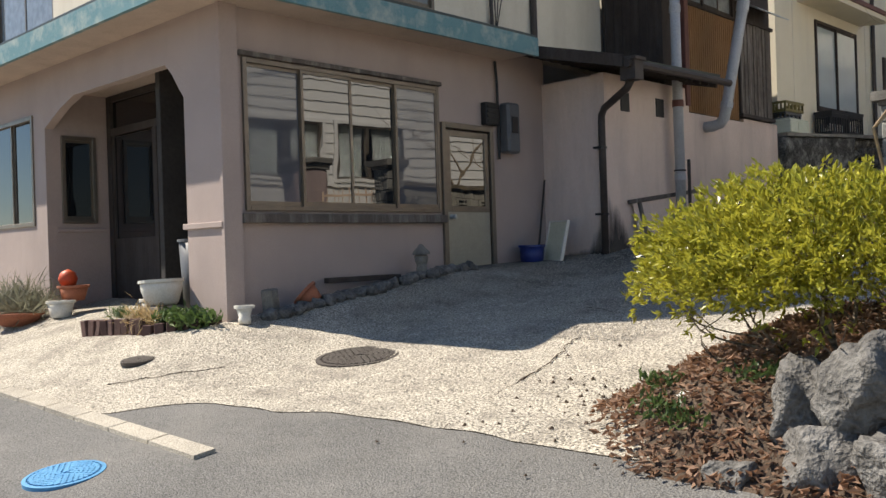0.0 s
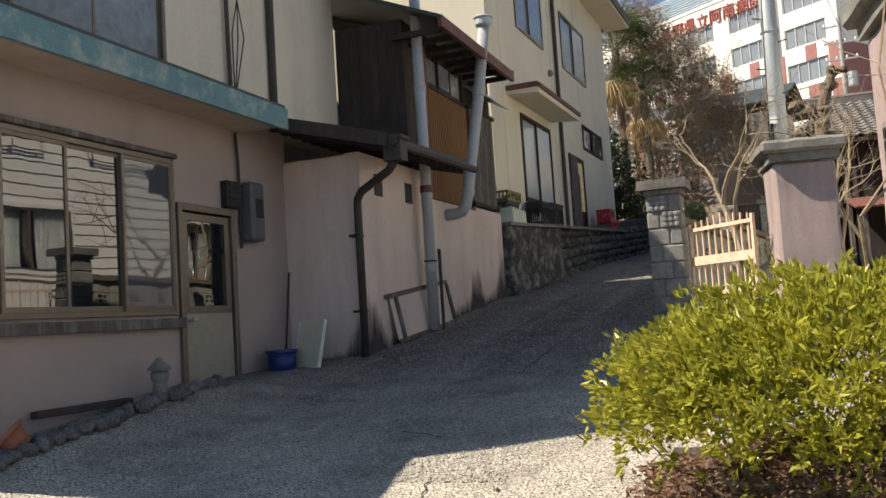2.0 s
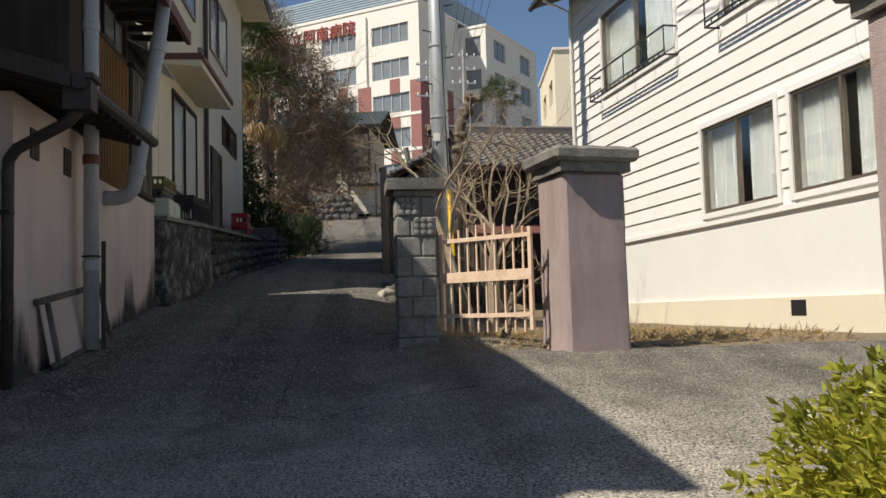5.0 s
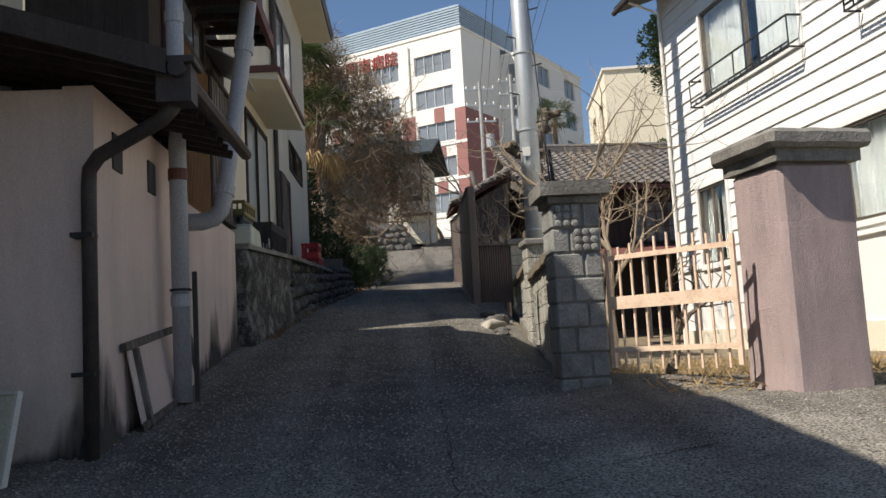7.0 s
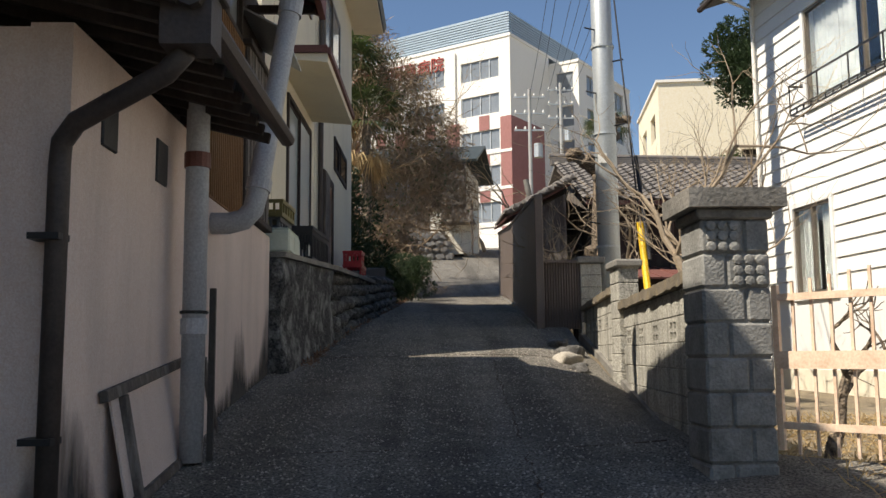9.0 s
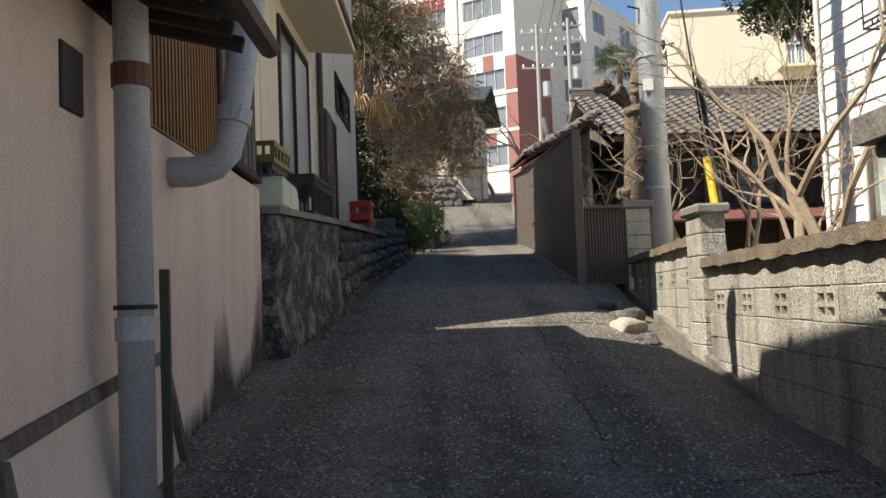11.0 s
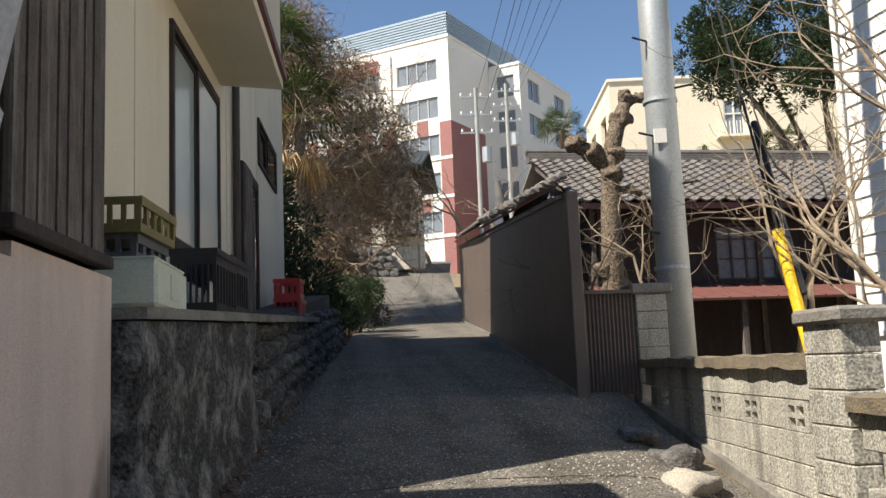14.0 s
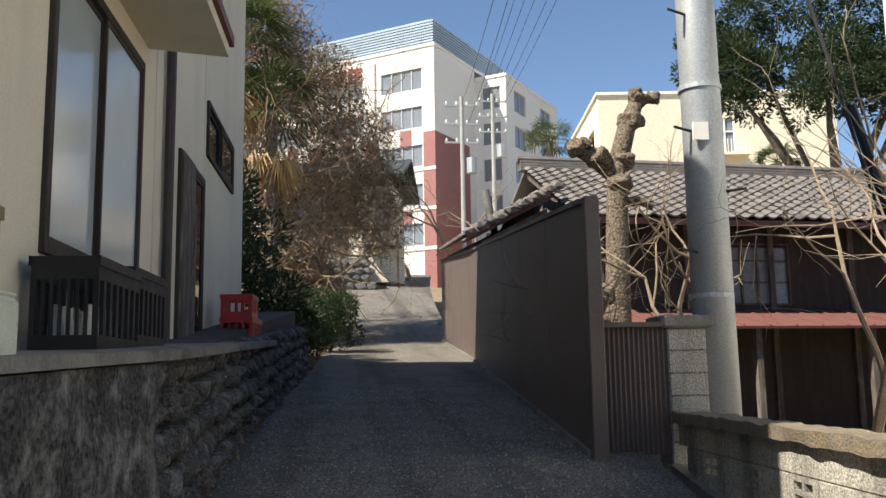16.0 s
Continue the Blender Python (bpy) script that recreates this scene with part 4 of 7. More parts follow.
ang = radians(-5.7)
for seg_, (ya, yb, topz) in enumerate(((11.7, 15.75, 2.73), (16.15, 20.5, 2.95))):
    n = int(round((yb - ya) / 0.4))
    for r in range(9):
        z = topz - 0.19 * (r + 1)
        for c in range(n + 1):
            y = ya + 0.2 + c * 0.4 - (0.2 if r % 2 else 0)
            if y > yb - 0.15 or y < ya + 0.15 or z < ground_z(wall_x(y) - 0.3, y) - 0.5:
                continue
            kind = "open" if r == 1 and c % 2 == 1 else "plain"
            o = new("block", block_mesh(kind))
            o.parent = bw
            o.matrix_basis = Matrix.Translation((wall_x(y), y, z)) @ Euler((0, 0, ang)).to_matrix().to_4x4()
    bm = BM()
    prism(bm, [(wall_x(ya) + 0.035, ya), (wall_x(ya) - 0.035, ya), (wall_x(yb) - 0.035, yb), (wall_x(yb) + 0.035, yb)], topz - 1.7, topz - 0.385)
    part("mortar_core", bm, OLDCONC, bw)
    bm = BM()
    prism(bm, [(wall_x(ya) + 0.13, ya), (wall_x(ya) - 0.11, ya), (wall_x(yb) - 0.11, yb), (wall_x(yb) + 0.13, yb)], topz, topz + 0.085)
    bmesh.ops.subdivide_edges(bm, edges=bm.edges[:], cuts=6, use_grid_fill=True)
    bmesh.ops.subdivide_edges(bm, edges=[e for e in bm.edges if e.calc_length() > 0.3], cuts=8, use_grid_fill=True)
    for v in bm.verts:
        v.co += Vector((noise.noise(v.co * 5), 0, noise.noise(v.co * 6 + Vector((3, 3, 3))))) * 0.02
    part("coping", bm, COPING, bw)
bm = BM()
for i in range(8):
    bx(bm, wall_x(15.95) - 0.11, wall_x(15.95) + 0.11, 15.75, 16.15, 1.7 + i * 0.19, 1.886 + i * 0.19, bev=0.008)
part("pier", bm, BLOCK, bw)
bm = bx(BM(), wall_x(15.95) - 0.15, wall_x(15.95) + 0.15, 15.70, 16.20, 3.19, 3.28, bev=0.02)
part("pier_cap", bm, OLDCONC, bw)
bm = BM()
for i in range(7):
    bx(bm, -2.52, -2.18, 20.60, 20.92, 2.4 + i * 0.19, 2.586 + i * 0.19, bev=0.01)
part("end_pier", bm, BLOCK, bw)
part("end_pier_cap", bx(BM(), -2.58, -2.12, 20.55, 20.97, 3.73, 3.84, bev=0.02), OLDCONC, bw)
part("footing", prism(BM(), [(wall_x(12.0) - 0.1, 11.7), (wall_x(20.6) - 0.12, 20.6), (wall_x(20.6) + 0.3, 20.6), (wall_x(12.0) + 0.1, 11.7)], 0.8, [1.50, 2.60, 2.60, 1.50]), OLDCONC, bw)

gp = thing("gate_post", "grey concrete block gate post with flower-pattern blocks", "gate post")
PX0, PX1, PY0, PY1 = -3.53, -3.13, 11.29, 11.69
rnd = random.Random(3)
zz = 1.46
for r in range(8):
    split = 0.5 + (0.13 if r % 2 else -0.13)
    hh = 0.197
    for side in range(2):
        a, b = (PX0, PX0 + (PX1 - PX0) * split) if side == 0 else (PX0 + (PX1 - PX0) * split, PX1)
        o = part("block", bx(BM(), a + 0.004, b - 0.004, PY0 + rnd.uniform(0, 0.008), PY1, zz + 0.004, zz + hh - 0.004, bev=0.014), GATESTONE, gp)
        if (r == 6 and side == 1) or (r == 7 and side == 0):
            bm = BM()
            cx_, cz_ = (a + b) / 2, zz + hh / 2
            for k in range(3):
                for l in range(3):
                    lathe(bm, [(0.032, 0), (0.026, 0.012), (0.008, 0.016)], 8, m=Matrix.Translation((cx_ - 0.065 + k * 0.065, PY0 - 0.002, cz_ - 0.06 + l * 0.06)) @ Euler((radians(90), 0, 0)).to_matrix().to_4x4())
            part("flower_relief", bm, GATESTONE, gp)
    zz += hh
part("core", bx(BM(), PX0 + 0.02, PX1 - 0.02, PY0 + 0.02, PY1 - 0.02, 1.3, zz), OLDCONC, gp)
part("neck", bx(BM(), PX0 - 0.02, PX1 + 0.02, PY0 - 0.02, PY1 + 0.02, zz, zz + 0.06, bev=0.01), OLDCONC, gp)
bm = BM()
prism(bm, [(PX0 - 0.08, PY0 - 0.08), (PX1 + 0.08, PY0 - 0.08), (PX1 + 0.08, PY1 + 0.08), (PX0 - 0.08, PY1 + 0.08)], zz + 0.06, zz + 0.17)
part("cap", bm, OLDCONC, gp, "weathered concrete cap")
part("base_pad", bx(BM(), PX0 - 0.1, PX1 + 0.15, PY0 - 0.14, PY1, 1.2, 1.53, bev=0.03), CONCRETE, gp)


def pink_pillar(at, turn, w, z0, z1, label):
    p = thing("gate_pillar", label, "gate pillar", group="pink gate pillars")
    turned(p, Matrix.Translation((*at, 0)) @ Euler((0, 0, radians(turn))).to_matrix().to_4x4())
    bm = bx(BM(), 0, w, 0, w, z0, z1 - 0.2, bev=0.03)
    bmesh.ops.subdivide_edges(bm, edges=[e for e in bm.edges if e.calc_length() > 0.3], cuts=9, use_grid_fill=True)
    for v in bm.verts:
        k = noise.noise(v.co * 3.1 + Vector((7, 0, 0))) * 0.012 + noise.noise(v.co * 11) * 0.004
        foot = 0.05 * max(0.0, 1 - (v.co.z - z0 - 0.2) / 0.5)
        v.co.x += k + (v.co.x - w / 2) * foot
        v.co.y += k + (v.co.y - w / 2) * foot
    part("shaft", bm, PILLARPINK, p)
    bm = BM()
    prism(bm, [(-0.04, -0.04), (w + 0.04, -0.04), (w + 0.04, w + 0.04), (-0.04, w + 0.04)], z1 - 0.2, z1 - 0.11)
    part("neck", bm, OLDCONC, p)
    bm = bx(BM(), -0.11, w + 0.11, -0.11, w + 0.11, z1 - 0.11, z1 + 0.02, bev=0.03)
    bmesh.ops.subdivide_edges(bm, edges=[e for e in bm.edges if e.calc_length() > 0.3], cuts=9, use_grid_fill=True)
    for v in bm.verts:
        v.co += Vector((noise.noise(v.co * 7), noise.noise(v.co * 7 + Vector((4, 0, 0))), noise.noise(v.co * 6 + Vector((0, 9, 0))))) * 0.012
    part("cap", bm, OLDCONC, p, "mossy concrete cap")
    return p


pink_pillar((-2.10, 10.30), 10, 0.60, 1.1, 3.31, "rough pink rendered gate pillar with mossy cap")
p3 = pink_pillar((-1.38, 6.09), 7, 0.64, 0.4, 3.50, "rough pink rendered gate pillar with name plate")
pl = part("name_plate", bx(BM(), -0.03, 0.0, 0.23, 0.35, 2.45, 2.72, bev=0.006), OLDCONC, p3, "small framed name plate")
for k in range(3):
    part("plate_bar", bx(BM(), -0.036, -0.031, 0.26, 0.32, 2.475 + k * 0.075, 2.53 + k * 0.075), BLACKMETAL, pl)

# ---------- iron gate ----------
gate = thing("gate", "peach-painted iron bar gate standing open", "gate")
ga, gb = Vector((-3.08, 11.42, 0)), Vector((-2.34, 10.62, 0))
gd = (gb - ga).normalized()
gn = Vector((-gd.y, gd.x, 0))
GM = Matrix(((gd.x, gn.x, 0, ga.x), (gd.y, gn.y, 0, ga.y), (0, 0, 1, 0), (0, 0, 0, 1)))
GL = (gb - ga).length
for z, h in ((1.84, 0.04), (2.57, 0.04)):
    part("rail", bx(BM(), 0, GL, -0.012, 0.012, z, z + h, GM), GATEPAINT, gate)
part("board", bx(BM(), 0, GL, -0.02, 0.004, 2.18, 2.28, GM), GATEPAINT, gate)
for u in (0.0, GL - 0.03):
    part("stile", bx(BM(), u, u + 0.035, -0.018, 0.018, 1.72, 2.66, GM), GATEPAINT, gate)
for i in range(1, 10):
    u = GL * i / 10
    part("bar", bx(BM(), u - 0.008, u + 0.008, 0.013, 0.03, 1.7, 2.66 + 0.08 * (1 - abs(i - 5) / 5), GM), GATEPAINT, gate)

# ---------- brown sheet fence and shed roof ----------
fence = thing("sheet_fence", "dark brown metal sheet fence with corrugated panel", "fence")


def fx(y):
    return -3.27 + 0.07 * (y - 20.45) - 0.03 * max(0, y - 31.8)


def fence_run(y0, y1, dx, wide, lo, hi):
    """A strip of the fence between two places up the lane; lo and hi give its foot and top."""
    return prism(BM(), [(fx(y0) + dx, y0), (fx(y1) + dx, y1), (fx(y1) + dx + wide, y1), (fx(y0) + dx + wide, y0)], [lo(y0), lo(y1), lo(y1), lo(y0)], [hi(y0), hi(y1), hi(y1), hi(y0)])


fence_top = lambda y: 4.76 + 0.104 * (y - 20.4)
fence_foot = lambda y: rise(y) - 0.04
FY = [20.45, 22.3, 24.15, 26.0, 27.85, 29.7, 31.55, 33.4, 35.25, 37.1, 38.4]
for ya, yb in zip(FY, FY[1:]):
    part("sheet", fence_run(ya, yb - 0.012, 0, 0.05, fence_foot, fence_top), FENCEDARK, fence)
    part("top_rail", fence_run(ya, yb, -0.03, 0.11, fence_top, lambda y: fence_top(y) + 0.045), FENCEDARK, fence)
    part("foot_board", fence_run(ya, yb, -0.03, 0.09, lambda y: rise(y) - 0.06, lambda y: rise(y) + 0.07), OLDCONC, fence)
part("end_post", bx(BM(), fx(20.4), fx(20.4) + 0.13, 20.36, 20.44, 2.6, 4.82, bev=0.01), FENCEDARK, fence)
bm = BM()
n = 28
for i in range(n):
    x0_ = -3.12 + 0.60 * i / n
    x1_ = -3.12 + 0.60 * (i + 1) / n
    o0, o1 = 0.02 * (i % 2), 0.02 * ((i + 1) % 2)
    bm.faces.new([bm.verts.new(p) for p in ((x0_, 20.62 + o0, 2.68), (x1_, 20.62 + o1, 2.68), (x1_, 20.62 + o1, 3.74), (x0_, 20.62 + o0, 3.74))])
part("corrugated_panel", bm, FENCEDARK, fence)
part("panel_cap", bx(BM(), -3.13, -2.5, 20.57, 20.68, 3.74, 3.78), FENCEDARK, fence)


# ---------- white clapboard house ----------
white = thing("house", "white clapboard two-storey house with cream base", "house")
turned(white, Matrix(((0.0931, 0.9957, 0, 1.477), (-0.9957, 0.0931, 0, 23.02), (0, 0, 1, 0), (0, 0, 0, 1))))
WH = [(1.16, 2.36, 3.26, 4.8), (6.05, 8.22, 3.42, 4.85), (8.62, 10.8, 3.42, 4.85), (1.86, 5.25, 6.5, 8.2), (6.95, 10.2, 6.5, 8.2)]
part("wall", grid_wall(BM(), lambda u, v, d: (u, d, v), (0, 12), (1.2, 9.3), WH, 0.18), CLAP, white)
part("wall", bx(BM(), 0, 0.18, 0.18, 8, 1.2, 9.3), CLAP, white)
part("wall", bx(BM(), 11.82, 12, 0.18, 8, 1.2, 9.3), CLAP, white)
part("wall", bx(BM(), 0, 12, 8, 8.2, 1.2, 9.3), CLAP, white)
part("inner_wall", bx(BM(), 0.2, 11.8, 2.0, 2.1, 1.2, 9.2), DARKROOM, white)
part("plinth", bx(BM(), -0.03, 12.03, -0.05, 0.0, 1.2, 1.98), CREAMBASE, white)
z = 3.28
k = 0
while z < 9.2:
    zt = min(z + 0.262, 9.28)
    hs = [h for h in WH if h[3] > z + 0.01 and h[2] < zt - 0.01]
    cuts, u = [], -0.03
    for h in sorted(hs):
        cuts.append((u, h[0]))
        u = h[1]
    cuts.append((u, 12.0))
    for a, b in cuts:
        bm = BM()
        pts = [(a, -0.001, z), (a, -0.034, z), (a, -0.006, zt), (a, -0.001, zt)]
        sheet(bm, pts, b - a, (1, 0, 0))
        part("clapboard", bm, CLAP, white)
    z = zt
part("corner_board", bx(BM(), -0.04, 0.06, -0.05, 0.0, 3.28, 9.3), CLAP, white)
part("drip_board", bx(BM(), -0.05, 12, -0.055, 0.0, 3.21, 3.28), CLAP, white)
for h in WH:
    w = part("window", BM(), BRONZE, white)
    u0, u1, z0, z1 = h
    for q in ((u0 - 0.09, u0, z0 - 0.09, z1 + 0.09), (u1, u1 + 0.09, z0 - 0.09, z1 + 0.09), (u0, u1, z1, z1 + 0.09), (u0, u1, z0 - 0.09, z0)):
        part("casing", bx(BM(), q[0], q[1], -0.06, 0.0, q[2], q[3]), CLAP, w)
    bm = BM()
    for q in ((u0, u0 + 0.05, z0, z1), (u1 - 0.05, u1, z0, z1), (u0 + 0.05, u1 - 0.05, z1 - 0.05, z1), (u0 + 0.05, u1 - 0.05, z0, z0 + 0.05), ((u0 + u1) / 2 - 0.025, (u0 + u1) / 2 + 0.025, z0 + 0.05, z1 - 0.05)):
        bx(bm, q[0], q[1], -0.03, 0.05, q[2], q[3])
    part("window_frame", bm, BRONZE, w)
    part("pane", bx(BM(), u0 + 0.04, u1 - 0.04, 0.0, 0.006, z0 + 0.04, z1 - 0.04), glass_mat("window_glass", (0.9, 0.95, 0.95)), w).visible_shadow = False
    # curtains behind
    for side in range(2):
        a = u0 + 0.03 if side == 0 else u0 + (u1 - u0) * 0.55
        wd = (u1 - u0) * (0.36 if side == 0 else 0.42)
        bm = BM()
        n = 24
        for i in range(n):
            p = [(a + wd * j / n, 0.14 + 0.03 * math.sin(j * 1.9)) for j in (i, i + 1)]
            bm.faces.new([bm.verts.new(v) for v in ((*p[0], z0 + 0.02), (*p[1], z0 + 0.02), (*p[1], z1), (*p[0], z1))])
        part("curtain", bm, CURTAIN, w)
for u0, u1 in ((1.74, 5.36), (6.82, 10.3)):
    rl = part("window_rail", BM(), BLACKMETAL, white, "dark iron window guard rail")
    for z in (6.33, 6.42, 6.85):
        part("bar", bx(BM(), u0, u1, -0.32, -0.29, z, z + 0.025), BLACKMETAL, rl)
    for i in range(17):
        u = u0 + (u1 - u0 - 0.02) * i / 16
        part("baluster", bx(BM(), u, u + 0.015, -0.315, -0.295, 6.33, 6.43 if i % 4 else 6.87), BLACKMETAL, rl)
    for u in (u0, u1 - 0.02):
        part("bracket", bx(BM(), u, u + 0.02, -0.3, -0.05, 6.33, 6.36), BLACKMETAL, rl)
        part("bracket", bx(BM(), u, u + 0.02, -0.3, -0.05, 6.85, 6.88), BLACKMETAL, rl)
bm = BM()
sheet(bm, [(-0.7, -0.75, 9.2), (12.7, -0.75, 9.2), (12.7, 4, 10.9), (-0.7, 4, 10.9)], 0.14, (0, -0.35, 1))
sheet(bm, [(-0.7, 8.75, 9.2), (-0.7, 4, 10.9), (12.7, 4, 10.9), (12.7, 8.75, 9.2)], 0.14, (0, 0.35, 1))
part("roof", bm, DARKROOF, white)
part("gutter", tube(BM(), [(-0.7, -0.8, 9.2), (12.7, -0.8, 9.2)], 0.06, 8), PIPEDARK, white)
part("downpipe", tube(BM(), [(0.1, -0.1, 1.6), (0.1, -0.1, 8.9), (0.1, -0.75, 9.15)], 0.035, 8), WHITEPAINT, white)
part("vent_hole", bx(BM(), 8.4, 8.75, -0.056, -0.051, 1.72, 1.94), BLACKMETAL, white)


# ---------- tiles ----------
def tile_roof(parent, o, u, v, nu, nv, name="tile_field"):
    """Overlapping wavy clay tiles: o lower corner, u along the eave and v up the slope for one tile each."""
    o, u, v = Vector(o), Vector(u), Vector(v)
    n = u.cross(v).normalized()
    if n.z < 0:
        n = -n
    verts, faces = [], []
    prof = [(0.0, 0.0), (0.18, 0.045), (0.36, 0.05), (0.55, 0.015), (0.78, -0.005), (1.03, 0.005)]
    rs = random.Random(11)
    for j in range(nv):
        for i in range(nu):
            base = len(verts)
            dz = rs.uniform(-0.004, 0.006)
            for e in (0, 1):
                for s, h in prof:
                    lift = 0.034 if e == 0 else 0.0
                    verts.append(o + u * (i + s) + v * (j + (0 if e == 0 else 1.08)) + n * (h + lift + dz))
            for s, h in prof:
                verts.append(o + u * (i + s) + v * j + n * (h + 0.0))
            m = len(prof)
            for k_ in range(m - 1):
                faces.append((base + k_, base + k_ + 1, base + m + k_ + 1, base + m + k_))
                faces.append((base + 2 * m + k_, base + 2 * m + k_ + 1, base + k_ + 1, base + k_))
    me = bpy.data.meshes.new(name)
    me.from_pydata([tuple(p) for p in verts], [], faces)
    me.materials.append(TILE)
    ob = new(name, me)
    ob.parent = parent
    ob["kind"] = "stuff"
    return ob


tileh = thing("house", "old single-storey house with grey tile roof and dark walls", "house")
RD = Vector((1, 0.088, 0)).normalized()
RN = Vector((-RD.y, RD.x, 0))
turned(tileh, Matrix(((RD.x, RN.x, 0, -0.95), (RD.y, RN.y, 0, 32.8), (0, 0, 1, -0.16), (0, 0, 0, 1))))
tile_roof(tileh, (-0.1, -3.3, 6.52), (0.3, 0, 0), (0, 0.24, 0.124), 56, 13)
part("roof_deck", sheet(BM(), [(0, -3.2, 6.5), (16.7, -3.2, 6.5), (16.7, 0, 8.13), (0, 0, 8.13)], 0.05, (0, 0.4, -1)), DARKWOOD, tileh)
part("roof_back", sheet(BM(), [(0, 0, 8.15), (16.7, 0, 8.15), (16.7, 3.3, 6.5), (0, 3.3, 6.5)], 0.08, (0, 0.4, 1)), TILE, tileh)
bm = BM()
for j in range(4):
    bx(bm, -0.15, 16.8, -0.13 + 0.01 * j, 0.13 - 0.01 * j, 8.12 + 0.06 * j, 8.17 + 0.06 * j, bev=0.006)
tube(bm, [(-0.2, 0, 8.40), (16.8, 0, 8.40)], 0.085, 8)
part("ridge", bm, TILE, tileh)
part("eave_board", bx(BM(), 0, 16.7, -3.27, -3.22, 6.38, 6.5), REDSHEET, tileh, "red-brown eave board")
part("gable_board", sheet(BM(), [(0.02, -3.2, 6.38), (0.02, -3.2, 6.52), (0.02, 0, 8.14), (0.02, 0, 7.95)], 0.05, (1, 0, 0)), WEATHERWOOD, tileh)
part("gable_wall", sheet(BM(), [(0.5, -2.4, 1.5), (0.5, 2.4, 1.5), (0.5, 2.4, 6.8), (0.5, 0, 7.9), (0.5, -2.4, 6.8)], 0.1, (1, 0, 0)), WEATHERWOOD, tileh)
part("front_wall", grid_wall(BM(), lambda u, v, d: (u, -2.3 + d, v), (0.6, 16.2), (1.5, 6.7), [(9.2, 11.0, 4.9, 6.2), (3.5, 5.0, 4.9, 6.1)], 0.12), DARKWOOD, tileh)
part("inner_wall", bx(BM(), 0.6, 16.2, -0.6, -0.5, 1.5, 6.7), DARKROOM, tileh)
for a, b in ((9.2, 11.0), (3.5, 5.0)):
    w = part("window", BM(), DARKWOOD, tileh)
    for i in range(5):
        u = a + (b - a - 0.04) * i / 4
        part("mullion", bx(BM(), u, u + 0.04, -2.32, -2.27, 4.9, 6.2), WEATHERWOOD, w)
    for zz in (4.9, 5.35, 5.8, 6.15):
        part("rail", bx(BM(), a + 0.04, b - 0.04, -2.31, -2.28, zz, zz + 0.035), WEATHERWOOD, w)
    part("pane", bx(BM(), a, b, -2.26, -2.255, 4.9, 6.2), FARPANE, w)
for i in range(9):
    part("post", bx(BM(), 0.7 + i * 1.9, 0.82 + i * 1.9, -2.36, -2.29, 1.5, 6.6), WEATHERWOOD, tileh)
part("lower_roof", sheet(BM(), [(0.4, -4.3, 4.3), (16.4, -4.3, 4.3), (16.4, -2.3, 4.75), (0.4, -2.3, 4.75)], 0.05, (0, -0.2, 1)), REDSHEET, tileh, "dull red sheet lower roof")
for i in range(30):
    part("seam", sheet(BM(), [(0.5 + i * 0.54, -4.3, 4.35), (0.53 + i * 0.54, -4.3, 4.35), (0.53 + i * 0.54, -2.3, 4.8), (0.5 + i * 0.54, -2.3, 4.8)], 0.025, (0, -0.2, 1)), REDSHEET, tileh)
for i in range(7):
    part("porch_post", bx(BM(), 0.6 + i * 2.4, 0.72 + i * 2.4, -4.15, -4.03, 1.4, 4.32), WEATHERWOOD, tileh)

shed = thing("shed", "lean-to shed with broken tile roof behind fence", "shed")
ty = Vector((0.06, 1, 0)).normalized()
tile_roof(shed, (fx(30.1) - 0.22, 30.1, 6.02), tuple(ty * 0.29 + Vector((0, 0, 0.03))), (0.23, 0, 0.12), 28, 8)
part("roof_deck", sheet(BM(), [(fx(30.2) - 0.17, 30.15, 5.97), (fx(38.1) - 0.17, 38.1, 6.78), (fx(38.1) + 1.6, 38.1, 7.70), (fx(30.2) + 1.6, 30.15, 6.89)], 0.05, (0.5, 0, -1)), BROWNPAINT, shed)
bm = BM()
rnd = random.Random(8)
for i in range(16):
    t = i / 15
    boulder(bm, (fx(30.1) - 0.1 + 1.75 * t, 30.1 + rnd.uniform(-0.05, 0.05), 6.12 + 0.92 * t), (0.14, 0.12, 0.09), i, 1)
part("verge_tiles", bm, TILE, shed)
part("wall", prism(BM(), [(fx(30.4) + 0.1, 30.4), (fx(38) + 0.1, 38), (fx(38) + 1.5, 38), (fx(30.4) + 1.5, 30.4)], 1.6, [5.95, 6.7, 7.4, 6.65]), WEATHERWOOD, shed)
part("chimney_pipe", tube(BM(), [(-1.58, 33.2, 6.4), (-1.82, 33.2, 7.6)], 0.09, 10), OLDCONC, shed)

# ---------- hospital on the hill ----------
hosp = thing("hospital", "white five-storey hospital with brick-red lower floors", "building")
turned(hosp, Matrix(((-0.873, 0.578, 0, 4.1), (0.618, 0.816, 0, 92.0), (0, 0, 1, 0), (0, 0, 0, 1))))
LL, RR, ZB, ZT = 34.0, 8.5, 10.0, 33.8
rows_z = [30.9 - 3.66 * k for k in range(5)]
hl = []
for zc in rows_z:
    for k in range(5):
        hl.append((1.2 + 6.1 * k, 5.4 + 6.1 * k, zc - 1.0, zc + 1.0))
part("wall", grid_wall(BM(), lambda u, v, d: (u, d, v), (0, LL), (ZB, ZT), hl, 0.3), HOSP, hosp)
part("wall", grid_wall(BM(), lambda u, v, d: (d, u, v), (0.3, RR), (ZB, ZT), [], 0.3), HOSP, hosp)
